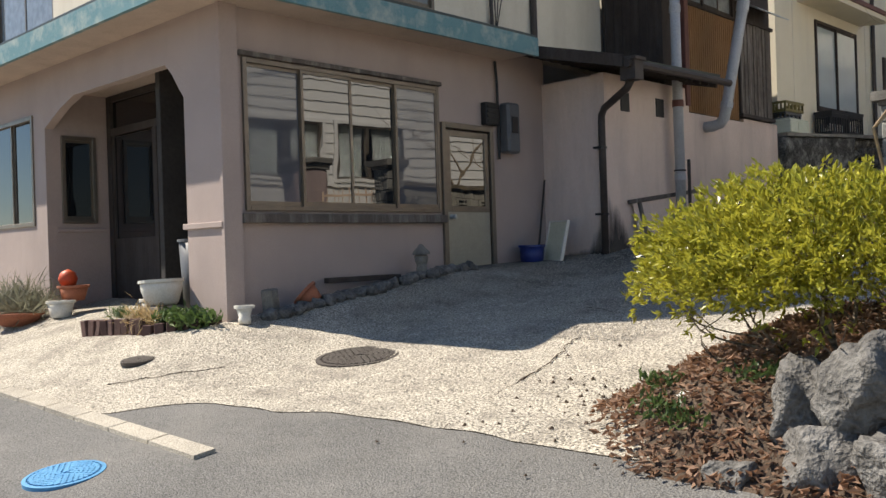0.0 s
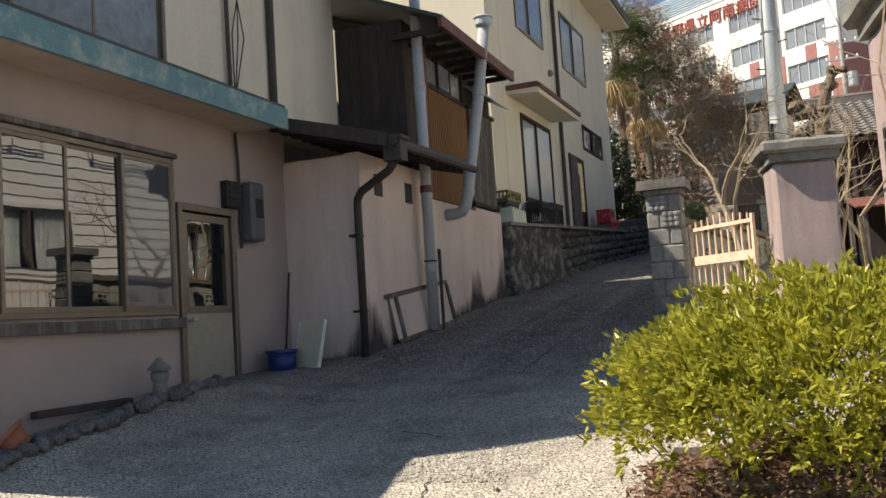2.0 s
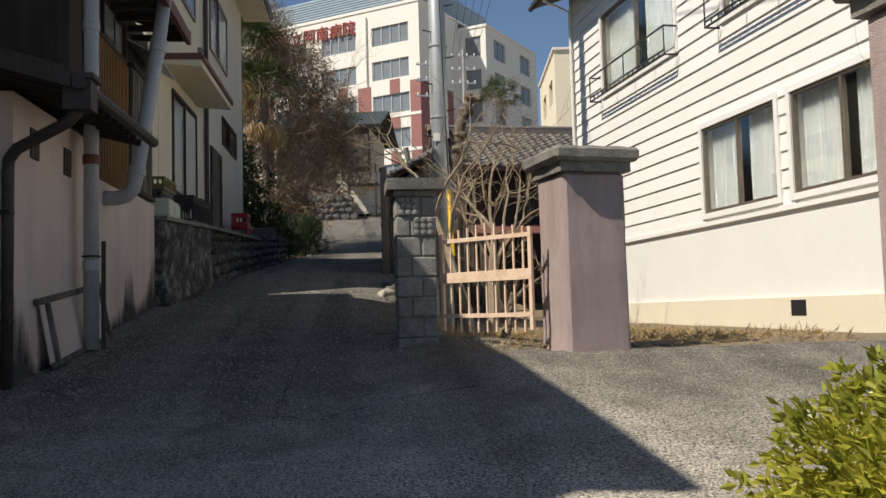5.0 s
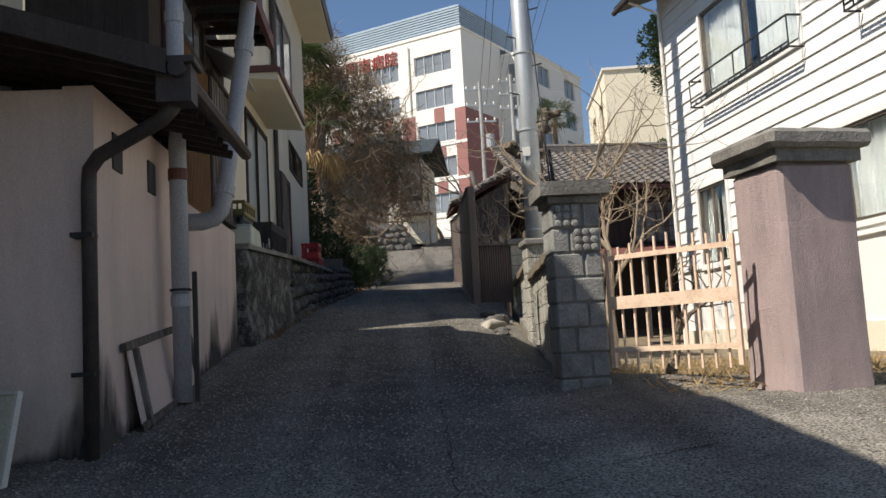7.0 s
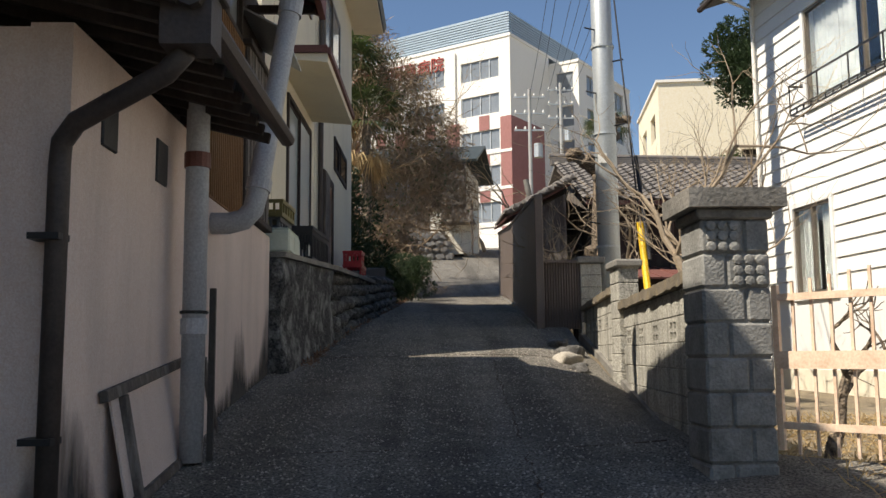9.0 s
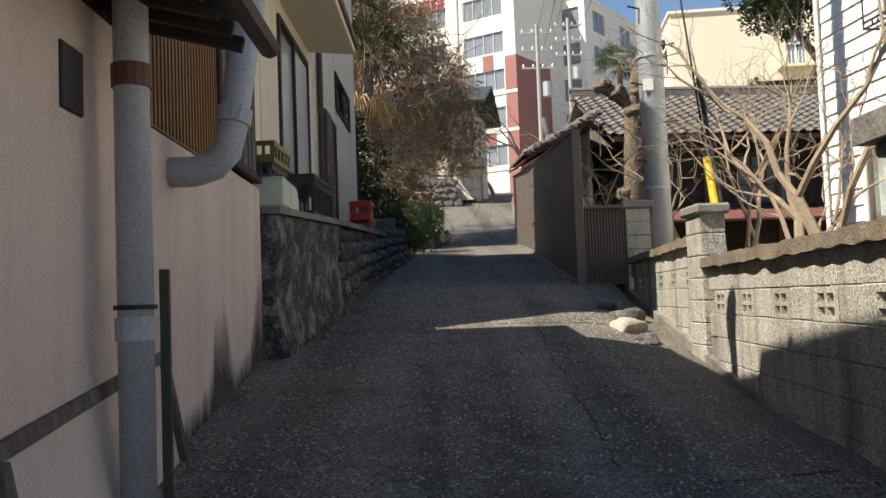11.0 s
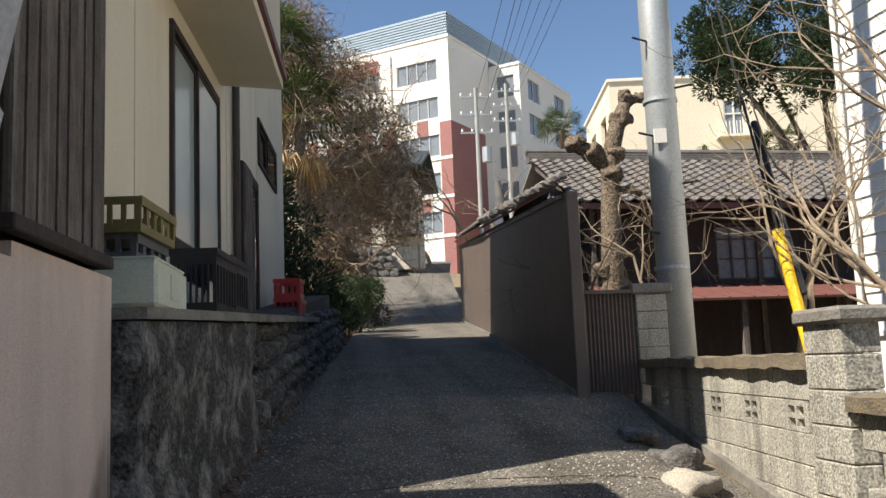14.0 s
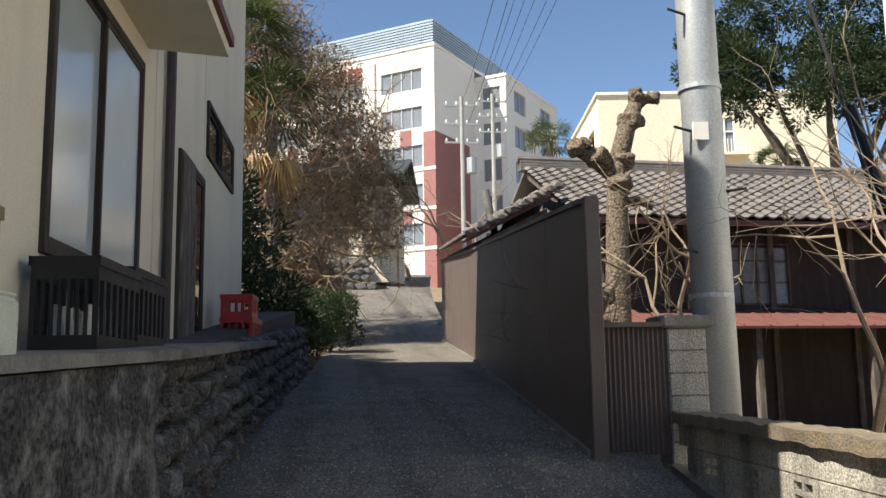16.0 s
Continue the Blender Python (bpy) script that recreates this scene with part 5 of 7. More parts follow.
part("wing_wall", grid_wall(BM(), lambda u, v, d: (-3.2 + d, u, v), (RR, RR + 14), (ZB, ZT - 1), [(RR + 2, RR + 5, a - 1.2, a + 1.0) for a in rows_z] + [(RR + 9, RR + 12, a - 1.2, a + 1.0) for a in rows_z], 0.3), HOSP, hosp)
part("wing_wall", grid_wall(BM(), lambda u, v, d: (u, RR + d, v), (-2.9, 0.3), (ZB, ZT - 1), [(-2.6, -0.8, a - 1.2, a + 1.0) for a in rows_z], 0.3), HOSP, hosp)
part("inner_core", bx(BM(), 0.9, LL - 1, 1.0, RR + 13, ZB, ZT - 0.4), DARKROOM, hosp)
part("inner_core", bx(BM(), -2.2, 0.85, RR + 1.0, RR + 13, ZB, ZT - 1.4), DARKROOM, hosp)
part("roof_slab", bx(BM(), -0.1, LL, -0.1, RR + 14, ZT, ZT + 0.3), HOSP, hosp)
part("roof_slab", bx(BM(), -3.3, -0.1, RR - 0.1, RR + 14, ZT - 1, ZT - 0.7), HOSP, hosp)
for k in range(9):
    part("louvre", bx(BM(), 0.4, LL, 0.3, 0.5, ZT + 0.35 + 0.27 * k, ZT + 0.52 + 0.27 * k), LOUVRE, hosp)
    part("louvre", bx(BM(), 0.2, 0.4, 0.3, RR + 8, ZT + 0.35 + 0.27 * k, ZT + 0.52 + 0.27 * k), LOUVRE, hosp)
part("louvre_back", bx(BM(), 0.6, LL, 0.65, 0.75, ZT + 0.3, ZT + 2.9), LOUVRE, hosp)
part("louvre_back", bx(BM(), 0.6, 0.7, 0.65, RR + 8, ZT + 0.3, ZT + 2.9), LOUVRE, hosp)
for (u0, u1, z0, z1) in hl:
    w = part("window", BM(), HOSP, hosp)
    part("pane", bx(BM(), u0, u1, 0.18, 0.2, z0, z1), FARPANE, w)
    for i in range(5):
        u = u0 + (u1 - u0 - 0.1) * i / 4
        part("mullion", bx(BM(), u, u + 0.1, 0.1, 0.17, z0, z1), POLESTEEL, w)
    for c in (0.0, 0.72):
        part("curtain", bx(BM(), u0 + (u1 - u0) * c, u0 + (u1 - u0) * (c + 0.26), 0.21, 0.24, z0, z1), CURTAIN, w)
for a in rows_z:
    for u0, u1 in ((RR + 2, RR + 5), (RR + 9, RR + 12)):
        part("pane", bx(BM(), -3.0, -2.98, u0, u1, a - 1.2, a + 1.0), FARPANE, hosp)
        part("mullion", bx(BM(), -3.08, -3.01, (u0 + u1) / 2 - 0.06, (u0 + u1) / 2 + 0.06, a - 1.2, a + 1.0), POLESTEEL, hosp)
    part("pane", bx(BM(), -2.6, -0.8, RR + 0.18, RR + 0.2, a - 1.2, a + 1.0), FARPANE, hosp)
# brick-red cladding of the lower floors
for a, b in ((-0.06, 1.1), (5.6, 7.1), (11.7, 13.2), (17.8, 19.3), (23.9, 25.4)):
    part("red_cladding", bx(BM(), a, b, -0.06, -0.005, ZB, 25.7), HOSPRED, hosp)
part("red_cladding", bx(BM(), -0.06, -0.005, 0.0, RR - 1.5, ZB, 25.7), HOSPRED, hosp)
for zc in rows_z[2:]:
    for k in range(4):
        part("red_cladding", bx(BM(), 2.3 + 6.1 * k, 3.4 + 6.1 * k, -0.06, -0.005, zc + 1.02, zc + 2.5), HOSPRED, hosp)
    part("white_band", bx(BM(), -0.1, LL, -0.1, -0.065, zc - 1.5, zc - 1.2), HOSP, hosp)
part("downpipe", tube(BM(), [(6.0, -0.15, 26), (6.0, -0.15, 33.2)], 0.1, 6), HOSP, hosp)
sign = thing("hospital_sign", "dark red lettered sign along white hospital wall", "sign")
txt = bpy.data.curves.new("sign_letters", "FONT")
txt.body, txt.size, txt.extrude = "\u9577\u91ce\u770c\u7acb\u963f\u5357\u75c5\u9662", 1.75, 0.06
tob = new("letters_source", txt)
lme = bpy.data.meshes.new_from_object(tob.evaluated_get(bpy.context.evaluated_depsgraph_get()))
bpy.data.objects.remove(tob)
lme.materials.append(SIGNRED)
lo_ = new("letters", lme)
lo_.parent = sign
wid = max(v.co.x for v in lme.vertices)
base = hosp.matrix_basis @ Vector((20.3, -0.1, 32.75))
sign.matrix_basis = Matrix(((0.816, 0, -0.578, base.x), (-0.578, 0, -0.816, base.y), (0, 1, 0, 31.75), (0, 0, 0, 1))) @ Matrix.Diagonal((13.9 / wid, 1, 1, 1))

wing = thing("hospital_wing", "cream flat-roofed building behind tile roof", "building")
WD = Vector((0.992, -0.124, 0)).normalized()
turned(wing, Matrix(((WD.x, -WD.y, 0, 12.9), (WD.y, WD.x, 0, 71.0), (0, 0, 1, 0), (0, 0, 0, 1))))
wh_ = [(7.9, 9.3, 18.3, 20.7), (5.9, 11.1, 15.6, 17.2)]
part("wall", grid_wall(BM(), lambda u, v, d: (u, d, v), (0, 16.3), (10, 22.4), wh_, 0.3), HOSPCREAM, wing)
part("wall", grid_wall(BM(), lambda u, v, d: (d, u, v), (0.3, 12), (10, 22.4), [(2, 4.5, 18.6, 20.6), (7, 9.5, 18.6, 20.6)], 0.3), HOSPCREAM, wing)
part("parapet", bx(BM(), -0.15, 16.45, -0.15, 12, 22.4, 22.6), HOSP, wing)
part("inner", bx(BM(), 0.9, 15.6, 0.9, 11, 10, 22.3), DARKROOM, wing)
part("pane", bx(BM(), 7.9, 9.3, 0.15, 0.17, 18.3, 20.7), FARPANE, wing)
for u in (7.9, 8.55, 9.2):
    part("mullion", bx(BM(), u, u + 0.1, 0.05, 0.14, 18.3, 20.7), HOSP, wing)
part("mullion", bx(BM(), 8.0, 9.2, 0.05, 0.14, 19.8, 19.7), HOSP, wing)
part("balcony", bx(BM(), 7.2, 10.0, -0.9, -0.02, 17.9, 18.05), HOSPCREAM, wing)
for i in range(12):
    part("baluster", bx(BM(), 7.25 + i * 0.24, 7.3 + i * 0.24, -0.88, -0.83, 18.05, 19.0), HOSP, wing)

# ---------- uphill wooden house and stone wall ----------
uph = thing("house", "weathered wooden house with dark roof up the lane", "house")
turned(uph, Matrix.Translation((-3.8, 60.5, 0.35)) @ Euler((0, 0, radians(-12))).to_matrix().to_4x4())
part("wall", grid_wall(BM(), lambda u, v, d: (u, d, v), (-4.5, 1.6), (8, 13.6), [(-3.6, -1.8, 11.2, 12.8), (-0.4, 1.0, 11.0, 12.9)], 0.2), WEATHERWOOD, uph)
part("wall", bx(BM(), 1.4, 1.6, 0.2, 6, 8, 13.6), OLDWHITE, uph)
part("inner", bx(BM(), -4.5, 1.3, 1.0, 6, 8, 13.5), DARKROOM, uph)
part("brown_panel", bx(BM(), -1.3, -0.5, -0.04, -0.005, 11.6, 13.2), BROWNPANEL, uph)
part("bay", bx(BM(), 0.3, 1.7, -0.9, -0.01, 10.9, 13.0, bev=0.02), WEATHERWOOD, uph)
part("pane", bx(BM(), -3.6, -1.8, 0.1, 0.12, 11.2, 12.8), FARPANE, uph)
part("roof", sheet(BM(), [(-5.2, -1.0, 13.5), (2.5, -1.0, 13.5), (2.5, 3, 15.2), (-5.2, 3, 15.2)], 0.15, (0, -0.4, 1)), DARKROOF, uph)
part("roof", sheet(BM(), [(-5.2, 7.0, 13.5), (-5.2, 3, 15.2), (2.5, 3, 15.2), (2.5, 7.0, 13.5)], 0.15, (0, 0.4, 1)), DARKROOF, uph)
part("balcony_rail", bx(BM(), 0.4, 2.3, -1.6, -1.55, 9.9, 10.5), WEATHERWOOD, uph)
part("balcony_floor", bx(BM(), 0.4, 2.3, -1.6, -0.01, 9.75, 9.85), WEATHERWOOD, uph)
part("wing_wall", bx(BM(), -0.5, 2.4, -0.3, -0.02, 8, 10.6), OLDWHITE, uph)
for a in (0.5, 2.2):
    part("post", bx(BM(), a, a + 0.1, -1.55, -1.45, 7.8, 11.0), DARKWOOD, uph)
usw = thing("stone_wall", "pale rubble stone wall beside uphill lane", "wall", kind="structure")
rnd = random.Random(21)
part("backing", prism(BM(), [(-9.5, 57.4), (-3.6, 57.4), (-3.3, 60.0), (-9.5, 60.0)], 6, 9.3), OLDCONC, usw)
for j in range(5):
    x = -8.5
    while x < -3.5:
        w = rnd.uniform(0.35, 0.6)
        o = part("stone", boulder(BM(), (0, 0, 0), (w * 0.5, 0.16, 0.2), rnd.random() * 500, 1), ROCK, usw)
        o.location = (x + w / 2, 57.35, 7.55 + j * 0.36)
        x += w * 0.95

# ---------- poles and wires ----------
up = thing("utility_pole", "grey steel utility pole with step bolts", "utility pole")
part("pole", tube(BM(), [(-1.98, 20.85, 1.5), (-2.0, 20.85, 7), (-2.04, 20.85, 14.5)], [0.19, 0.175, 0.15], 20), POLESTEEL, up, smooth=True)
for i in range(12):
    a = 0.3 if i % 2 else 3.3
    zc = 4.4 + 0.55 * i
    part("step_bolt", tube(BM(), [(-2.0 + 0.15 * math.cos(a), 20.85 - 0.1, zc), (-2.0 + 0.33 * math.cos(a), 20.85 - 0.16, zc + 0.02)], 0.013, 6), BLACKMETAL, up)
for zc in (4.0, 5.9, 7.4, 9.0):
    part("band", tube(BM(), [(-2.0, 20.85, zc), (-2.0, 20.85, zc + 0.04)], 0.195, 20), POLESTEEL, up)
part("label_plate", bx(BM(), -2.16, -2.02, 20.66, 20.69, 5.4, 5.56), WHITEPAINT, up)
gy_ = thing("guy_wire", "guy wire with yellow guard sleeve", "guy wire")
g0, g1 = Vector((-2.25, 17.0, 1.6)), Vector((-2.02, 20.75, 11.0))
part("wire", tube(BM(), [g0, g1], 0.012, 6), WIRE, gy_)
part("guard", tube(BM(), [g0 + (g1 - g0) * 0.13, g0 + (g1 - g0) * 0.255], 0.045, 10), YELLOW, gy_, "yellow plastic guard")
part("rod", tube(BM(), [g0 + (g1 - g0) * 0.2 + Vector((0.07, 0, 0)), g0 + (g1 - g0) * 0.36 + Vector((0.05, 0, 0))], 0.03, 8), BLACKMETAL, gy_)
np_ = thing("utility_pole", "concrete utility pole with bands and vines beside gate pillar", "utility pole")
part("pole", tube(BM(), [(-1.28, 5.48, 0.3), (-1.28, 5.48, 11)], [0.175, 0.15], 24), POLE, np_, smooth=True)
for zc in (2.55, 3.15):
    part("band", tube(BM(), [(-1.28, 5.48, zc), (-1.28, 5.48, zc + 0.02)], 0.18, 20), BLACKMETAL if zc > 3 else MIDLEAF, np_)
for (x, y, zb, zt, r) in ((2.2, 63, 7, 19.5, 0.16), (5.9, 73, 9, 23, 0.18)):
    f = thing("utility_pole", "distant concrete utility pole with crossarms", "utility pole", group="far poles")
    part("pole", tube(BM(), [(x, y, zb), (x, y, zt)], [r, r * 0.7], 10), POLE, f)
    for k in range(3):
        part("crossarm", bx(BM(), x - 1.0, x + 1.0, y - 0.06, y + 0.06, zt - 0.6 - 1.1 * k, zt - 0.5 - 1.1 * k), POLESTEEL, f)
        for s in (-0.9, -0.3, 0.3, 0.9):
            part("insulator", lathe(BM(), [(0.05, 0), (0.07, 0.08), (0.04, 0.2)], 8, (x + s, y, zt - 0.5 - 1.1 * k)), WHITEPAINT, f)
    part("transformer", tube(BM(), [(x + 0.5, y - 0.2, zt - 4.6), (x + 0.5, y - 0.2, zt - 3.7)], 0.3, 10), POLESTEEL, f)


def wire(a, b, sag, r=0.012):
    a, b = Vector(a), Vector(b)
    pts = [a.lerp(b, i / 14) - Vector((0, 0, sag * 4 * (i / 14) * (1 - i / 14))) for i in range(15)]
    w = link("overhead_wire", tube(BM(), pts, r, 5), WIRE)
    tagged(w, "thin black overhead power cable", "cable", group="overhead cables")


for k in range(5):
    wire((5.0 + 0.45 * k, 73, 22.4), (-3.4 + 0.5 * k, -6, 15.5 + 0.3 * (k % 3)), 1.2, 0.014)
wire((2.2, 63, 19), (-2.04, 20.85, 13.6), 0.5)
wire((2.6, 63, 18), (-2.04, 20.85, 12.9), 0.6)
wire((-2.04, 20.85, 13.9), (-10.5, 24, 9.9), 0.3, 0.01)
wire((-2.04, 20.85, 13.6), (4.2, 14.2, 8.6), 0.35, 0.008)
wire((-2.04, 20.85, 13.2), (-1.28, 5.48, 10.4), 0.4)


# ---------- plants ----------
def bare_tree(at, h, r, seed, label, lean=(0, 0, 1), depth=4, mat_=TWIG, spread=0.55, split=3, name="bare_tree", up=0.12):
    t = thing(name, label, "tree")
    rnd_ = random.Random(seed)
    bm = BM()
    limbs(bm, at, lean, h * 0.42, r, depth, rnd_, spread, None, split, up)
    part("trunk", bm, mat_, t)
    return t


def leafy_tree(name, at, h, r, seed, label, leaf, n, size, blobs, category="tree", trunk_mat=BARK):
    """Trunk, limbs and many leaves gathered in uneven clumps: blobs of (dx, dy, dz, radius)."""
    t = thing(name, label, category)
    rnd_ = random.Random(seed)
    rs = np.random.RandomState(seed)
    bm = BM()
    tube(bm, [at, Vector(at) + Vector((0.1, 0, h * 0.3)), Vector(at) + Vector((0, 0.1, h * 0.6))], [r, r * 0.8, r * 0.55], 8)
    for b in blobs:
        end = Vector(at) + Vector(b[:3])
        st = Vector(at) + Vector((0, 0, h * 0.35))
        mid = st.lerp(end, 0.5) + Vector((rnd_.gauss(0, 0.2), rnd_.gauss(0, 0.2), 0.1))
        tube(bm, [st, mid, end], [r * 0.45, r * 0.3, r * 0.1], 6)
    part("trunk", bm, trunk_mat, t)
    cs, ws = [], []
    tot = sum(b[3] ** 2 for b in blobs)
    for b in blobs:
        sub = max(4, int(9 * b[3]))
        k = int(n * b[3] ** 2 / tot)
        for s in range(sub):
            d = rs.normal(size=3)
            d /= np.linalg.norm(d)
            c = np.array(at) + np.array(b[:3]) + d * b[3] * rs.uniform(0.45, 1.0)
            m_ = k // sub
            dd = rs.normal(size=(m_, 3))
            dd /= np.linalg.norm(dd, axis=1, keepdims=True)
            rad = b[3] * 0.42 * rs.uniform(0.3, 1.0, (m_, 1)) ** 0.5
            cs.append(c + dd * rad)
            ws.append(dd + np.array([0, 0, 0.3]))
    leaves("crown", np.concatenate(cs), np.concatenate(ws), size, size * 0.42, leaf, t, seed=seed)
    return t


def palm(at, h, label, crown=1.5, skirt=True, seed=0, n=30):
    t = thing("palm_tree", label, "palm tree")
    rnd_ = random.Random(seed)
    bm = BM()
    tube(bm, [at, Vector(at) + Vector((0.05, 0, h * 0.5)), Vector(at) + Vector((0, 0, h))], [0.17, 0.15, 0.16], 10)
    part("trunk", bm, BARK, t)
    top = Vector(at) + Vector((0, 0, h))
    for dead in ((False, True) if skirt else (False,)):
        bm = BM()
        for i in range(n if not dead else n // 2):
            a = rnd_.uniform(0, 6.28)
            el = rnd_.uniform(-0.3, 1.2) if not dead else rnd_.uniform(-1.4, -0.9)
            d = Vector((math.cos(a) * math.cos(el), math.sin(a) * math.cos(el), math.sin(el)))
            hub = top + d * crown * 0.5 - Vector((0, 0, 0.5 if dead else 0))
            side = d.cross(Vector((0, 0, 1))).normalized()
            up_ = side.cross(d)
            tube(bm, [top - Vector((0, 0, 0.4 if dead else 0)), hub], 0.015, 4, False)
            for k in range(15):
                b = -1.5 + 3.0 * k / 14
                w = (d * math.cos(b) + side * math.sin(b)).normalized()
                ln = crown * 0.55 * rnd_.uniform(0.8, 1.1)
                tip = hub + w * ln - Vector((0, 0, 0.25 * ln * abs(math.sin(b)) + 0.15 * ln))
                mid = hub + w * ln * 0.55
                q = side * 0.03 * math.cos(b) - d * 0.03 * math.sin(b)
                bm.faces.new([bm.verts.new(p) for p in (hub, mid + q, tip, mid - q)])
        part("dead_fronds" if dead else "fronds", bm, STRAW if dead else PALMLEAF, t)
    return t


# clipped azalea by the street corner
bush = thing("azalea_bush", "rounded yellow-green evergreen bush in sunlight", "bush")
rnd = random.Random(2)
bm = BM()
BC, BR = Vector((-1.72, 4.84, 1.30)), Vector((1.18, 0.86, 0.55))
tipl = []
for k in range(16):
    a = rnd.uniform(0, 6.28)
    limbs(bm, (-1.65 + 0.1 * math.cos(a), 4.9 + 0.1 * math.sin(a), 0.7), (math.cos(a) * 0.9, math.sin(a) * 0.7, rnd.uniform(0.25, 0.8)), 0.5, 0.022, 2, rnd, 0.5, tipl, 3, 0.2)
part("stem", bm, BARK, bush)
rs = np.random.RandomState(4)
cs, ws = [], []
N = 4200
d = rs.normal(size=(N, 3))
d[:, 2] = np.abs(d[:, 2]) * 1.0 - 0.45 * rs.uniform(size=N)
d /= np.linalg.norm(d, axis=1, keepdims=True)
lump = np.array([1 + 0.12 * noise.noise(Vector(v * 2.6)) + 0.11 * noise.noise(Vector(v * 8)) for v in d])
rad = (rs.uniform(0.62, 1.03, N) * lump)[:, None]
c = np.array(BC) + d * np.array(BR) * rad
for k in range(7):
    w = d + rs.normal(size=(N, 3)) * 0.62 + np.array([0, 0, 0.25])
    cs.append(c + rs.normal(size=(N, 3)) * 0.012)
    ws.append(w)
leaves("crown", np.concatenate(cs), np.concatenate(ws), 0.05, 0.021, BUSHLEAF, bush, seed=6, droop=0.15)

# dark evergreens and shrubs on the left bank
leafy_tree("evergreen_tree", (-7.4, 30.6, 3.6), 4.6, 0.12, 31, "dark dense evergreen beside the cream house", DARKLEAF, 16000, 0.12,
           [(0, 0, 3.6, 0.8), (-0.2, -0.4, 2.6, 1.0), (0.4, 0.4, 1.9, 1.1), (-0.4, -1.0, 1.3, 1.1), (0.3, 0.6, 1.0, 1.1), (-1.2, 0.4, 2.2, 1.2)])
for i, (x, y, r, lf) in enumerate(((-5.35, 34.2, 1.0, DARKLEAF), (-6.0, 32.3, 0.8, DARKLEAF), (-6.3, 29.8, 0.5, MIDLEAF), (-6.25, 28.3, 0.4, MIDLEAF), (-5.6, 36.5, 0.8, DARKLEAF))):
    z = ground_z(x, y)
    leafy_tree("shrub", (x, y, z), r * 1.6, 0.05, 50 + i, "dark green clipped shrub on the lane bank" if lf is DARKLEAF else "loose green shrub at the lane edge", lf, int(6500 * r), 0.075,
               [(0, 0, r * 0.9, r * 0.75), (r * 0.3, 0.1, r * 0.6, r * 0.6), (-r * 0.3, -0.2, r * 0.65, r * 0.6), (0, 0.3, r * 1.2, r * 0.45)], "shrub")
palm((-7.9, 36.8, 4.2), 8.0, "tall palm with green fronds and dead brown skirt", 2.0, True, 3, 34)
palm((-6.9, 36.6, 4.2), 6.2, "palm tangled with dry climbers", 1.7, True, 5, 30)
for i, (x, y, h, s) in enumerate(((-7.2, 38.5, 9.5, 0.9), (-5.8, 40.5, 9.0, 0.9), (-8.4, 39.5, 10.5, 0.8), (-5.5, 42.5, 7.5, 0.9), (-9.5, 42, 9.5, 0.8))):
    bare_tree((x, y, 4.6), h, 0.13, 70 + i, "leafless tree wrapped in brown dry climbers", (0.05, -0.05, 1), 5, BROWNTWIG, s, 4, up=0.02)
rs = np.random.RandomState(17)
climb = thing("dry_climbers", "mass of brown dry climbing stems over trees", "climbers", kind="stuff")
cc = []
for b in ((-6.6, 39, 9.4, 2.0), (-5.0, 40, 9.2, 2.1), (-6.6, 38.6, 12.0, 1.6), (-4.3, 41, 8.6, 1.8), (-8.2, 39, 11.0, 1.8), (-6.6, 38, 7.0, 1.6), (-4.6, 41, 10.8, 1.5), (-7.2, 38.6, 13.6, 1.4), (-5.6, 39.6, 12.0, 1.5), (-6.0, 38.2, 5.6, 1.3)):
    dd = rs.normal(size=(2600, 3))
    dd /= np.linalg.norm(dd, axis=1, keepdims=True)
    cc.append(np.array(b[:3]) + dd * b[3] * rs.uniform(0.2, 1.0, (2600, 1)) ** 0.6)
cc = np.concatenate(cc)
leaves("twigs", cc, rs.normal(size=cc.shape) + np.array([0, 0, -0.6]), 0.42, 0.03, BROWNTWIG, climb, seed=3)
sel = cc[rs.choice(len(cc), 2200, False)] + np.array([-0.4, -0.3, 0.3])
leaves("leaves", sel, rs.normal(size=sel.shape), 0.16, 0.07, MIDLEAF, climb, seed=4)
for i, (x, y, h) in enumerate(((1.4, 62, 8.5), (3.4, 66, 8), (-0.6, 66, 7))):
    bare_tree((x, y, rise(y) - 0.1), h, 0.13, 90 + i, "grey leafless tree below the hospital", (0, 0, 1), 5, TWIG, 0.6, 3)
# right bank trees
leafy_tree("evergreen_tree", (12.9, 43, ground_z(12.9, 43) - 0.1), 12.0, 0.35, 41, "large dark broadleaf evergreen on the hillside", DARKLEAF, 42000, 0.2,
           [(-4.0, 0, 10.2, 1.5), (-2.4, 1, 11.4, 2.0), (0, 0, 12.2, 2.2), (2.4, -1, 10.4, 2.0), (-1.2, -1.5, 9.8, 1.6), (4.0, 0, 11.7, 2.2), (-4.5, 1, 11.4, 1.2), (1.0, -2, 9.4, 1.3)])
palm((6.1, 58, 7.6), 7.9, "palm in front of the cream wing", 1.7, False, 8, 34)
palm((15.5, 52, ground_z(15.5, 52) - 0.1), 1.6, "small palm on the grassy bank", 1.3, False, 9, 24)
leafy_tree("shrub", (11.8, 52, ground_z(11.8, 52) - 0.1), 2.4, 0.08, 44, "thin leafy shrub on the grassy bank", MIDLEAF, 3500, 0.14, [(0, 0, 1.6, 0.9), (0.6, 0, 1.1, 0.8), (-0.5, 0, 2.0, 0.6)], "shrub")

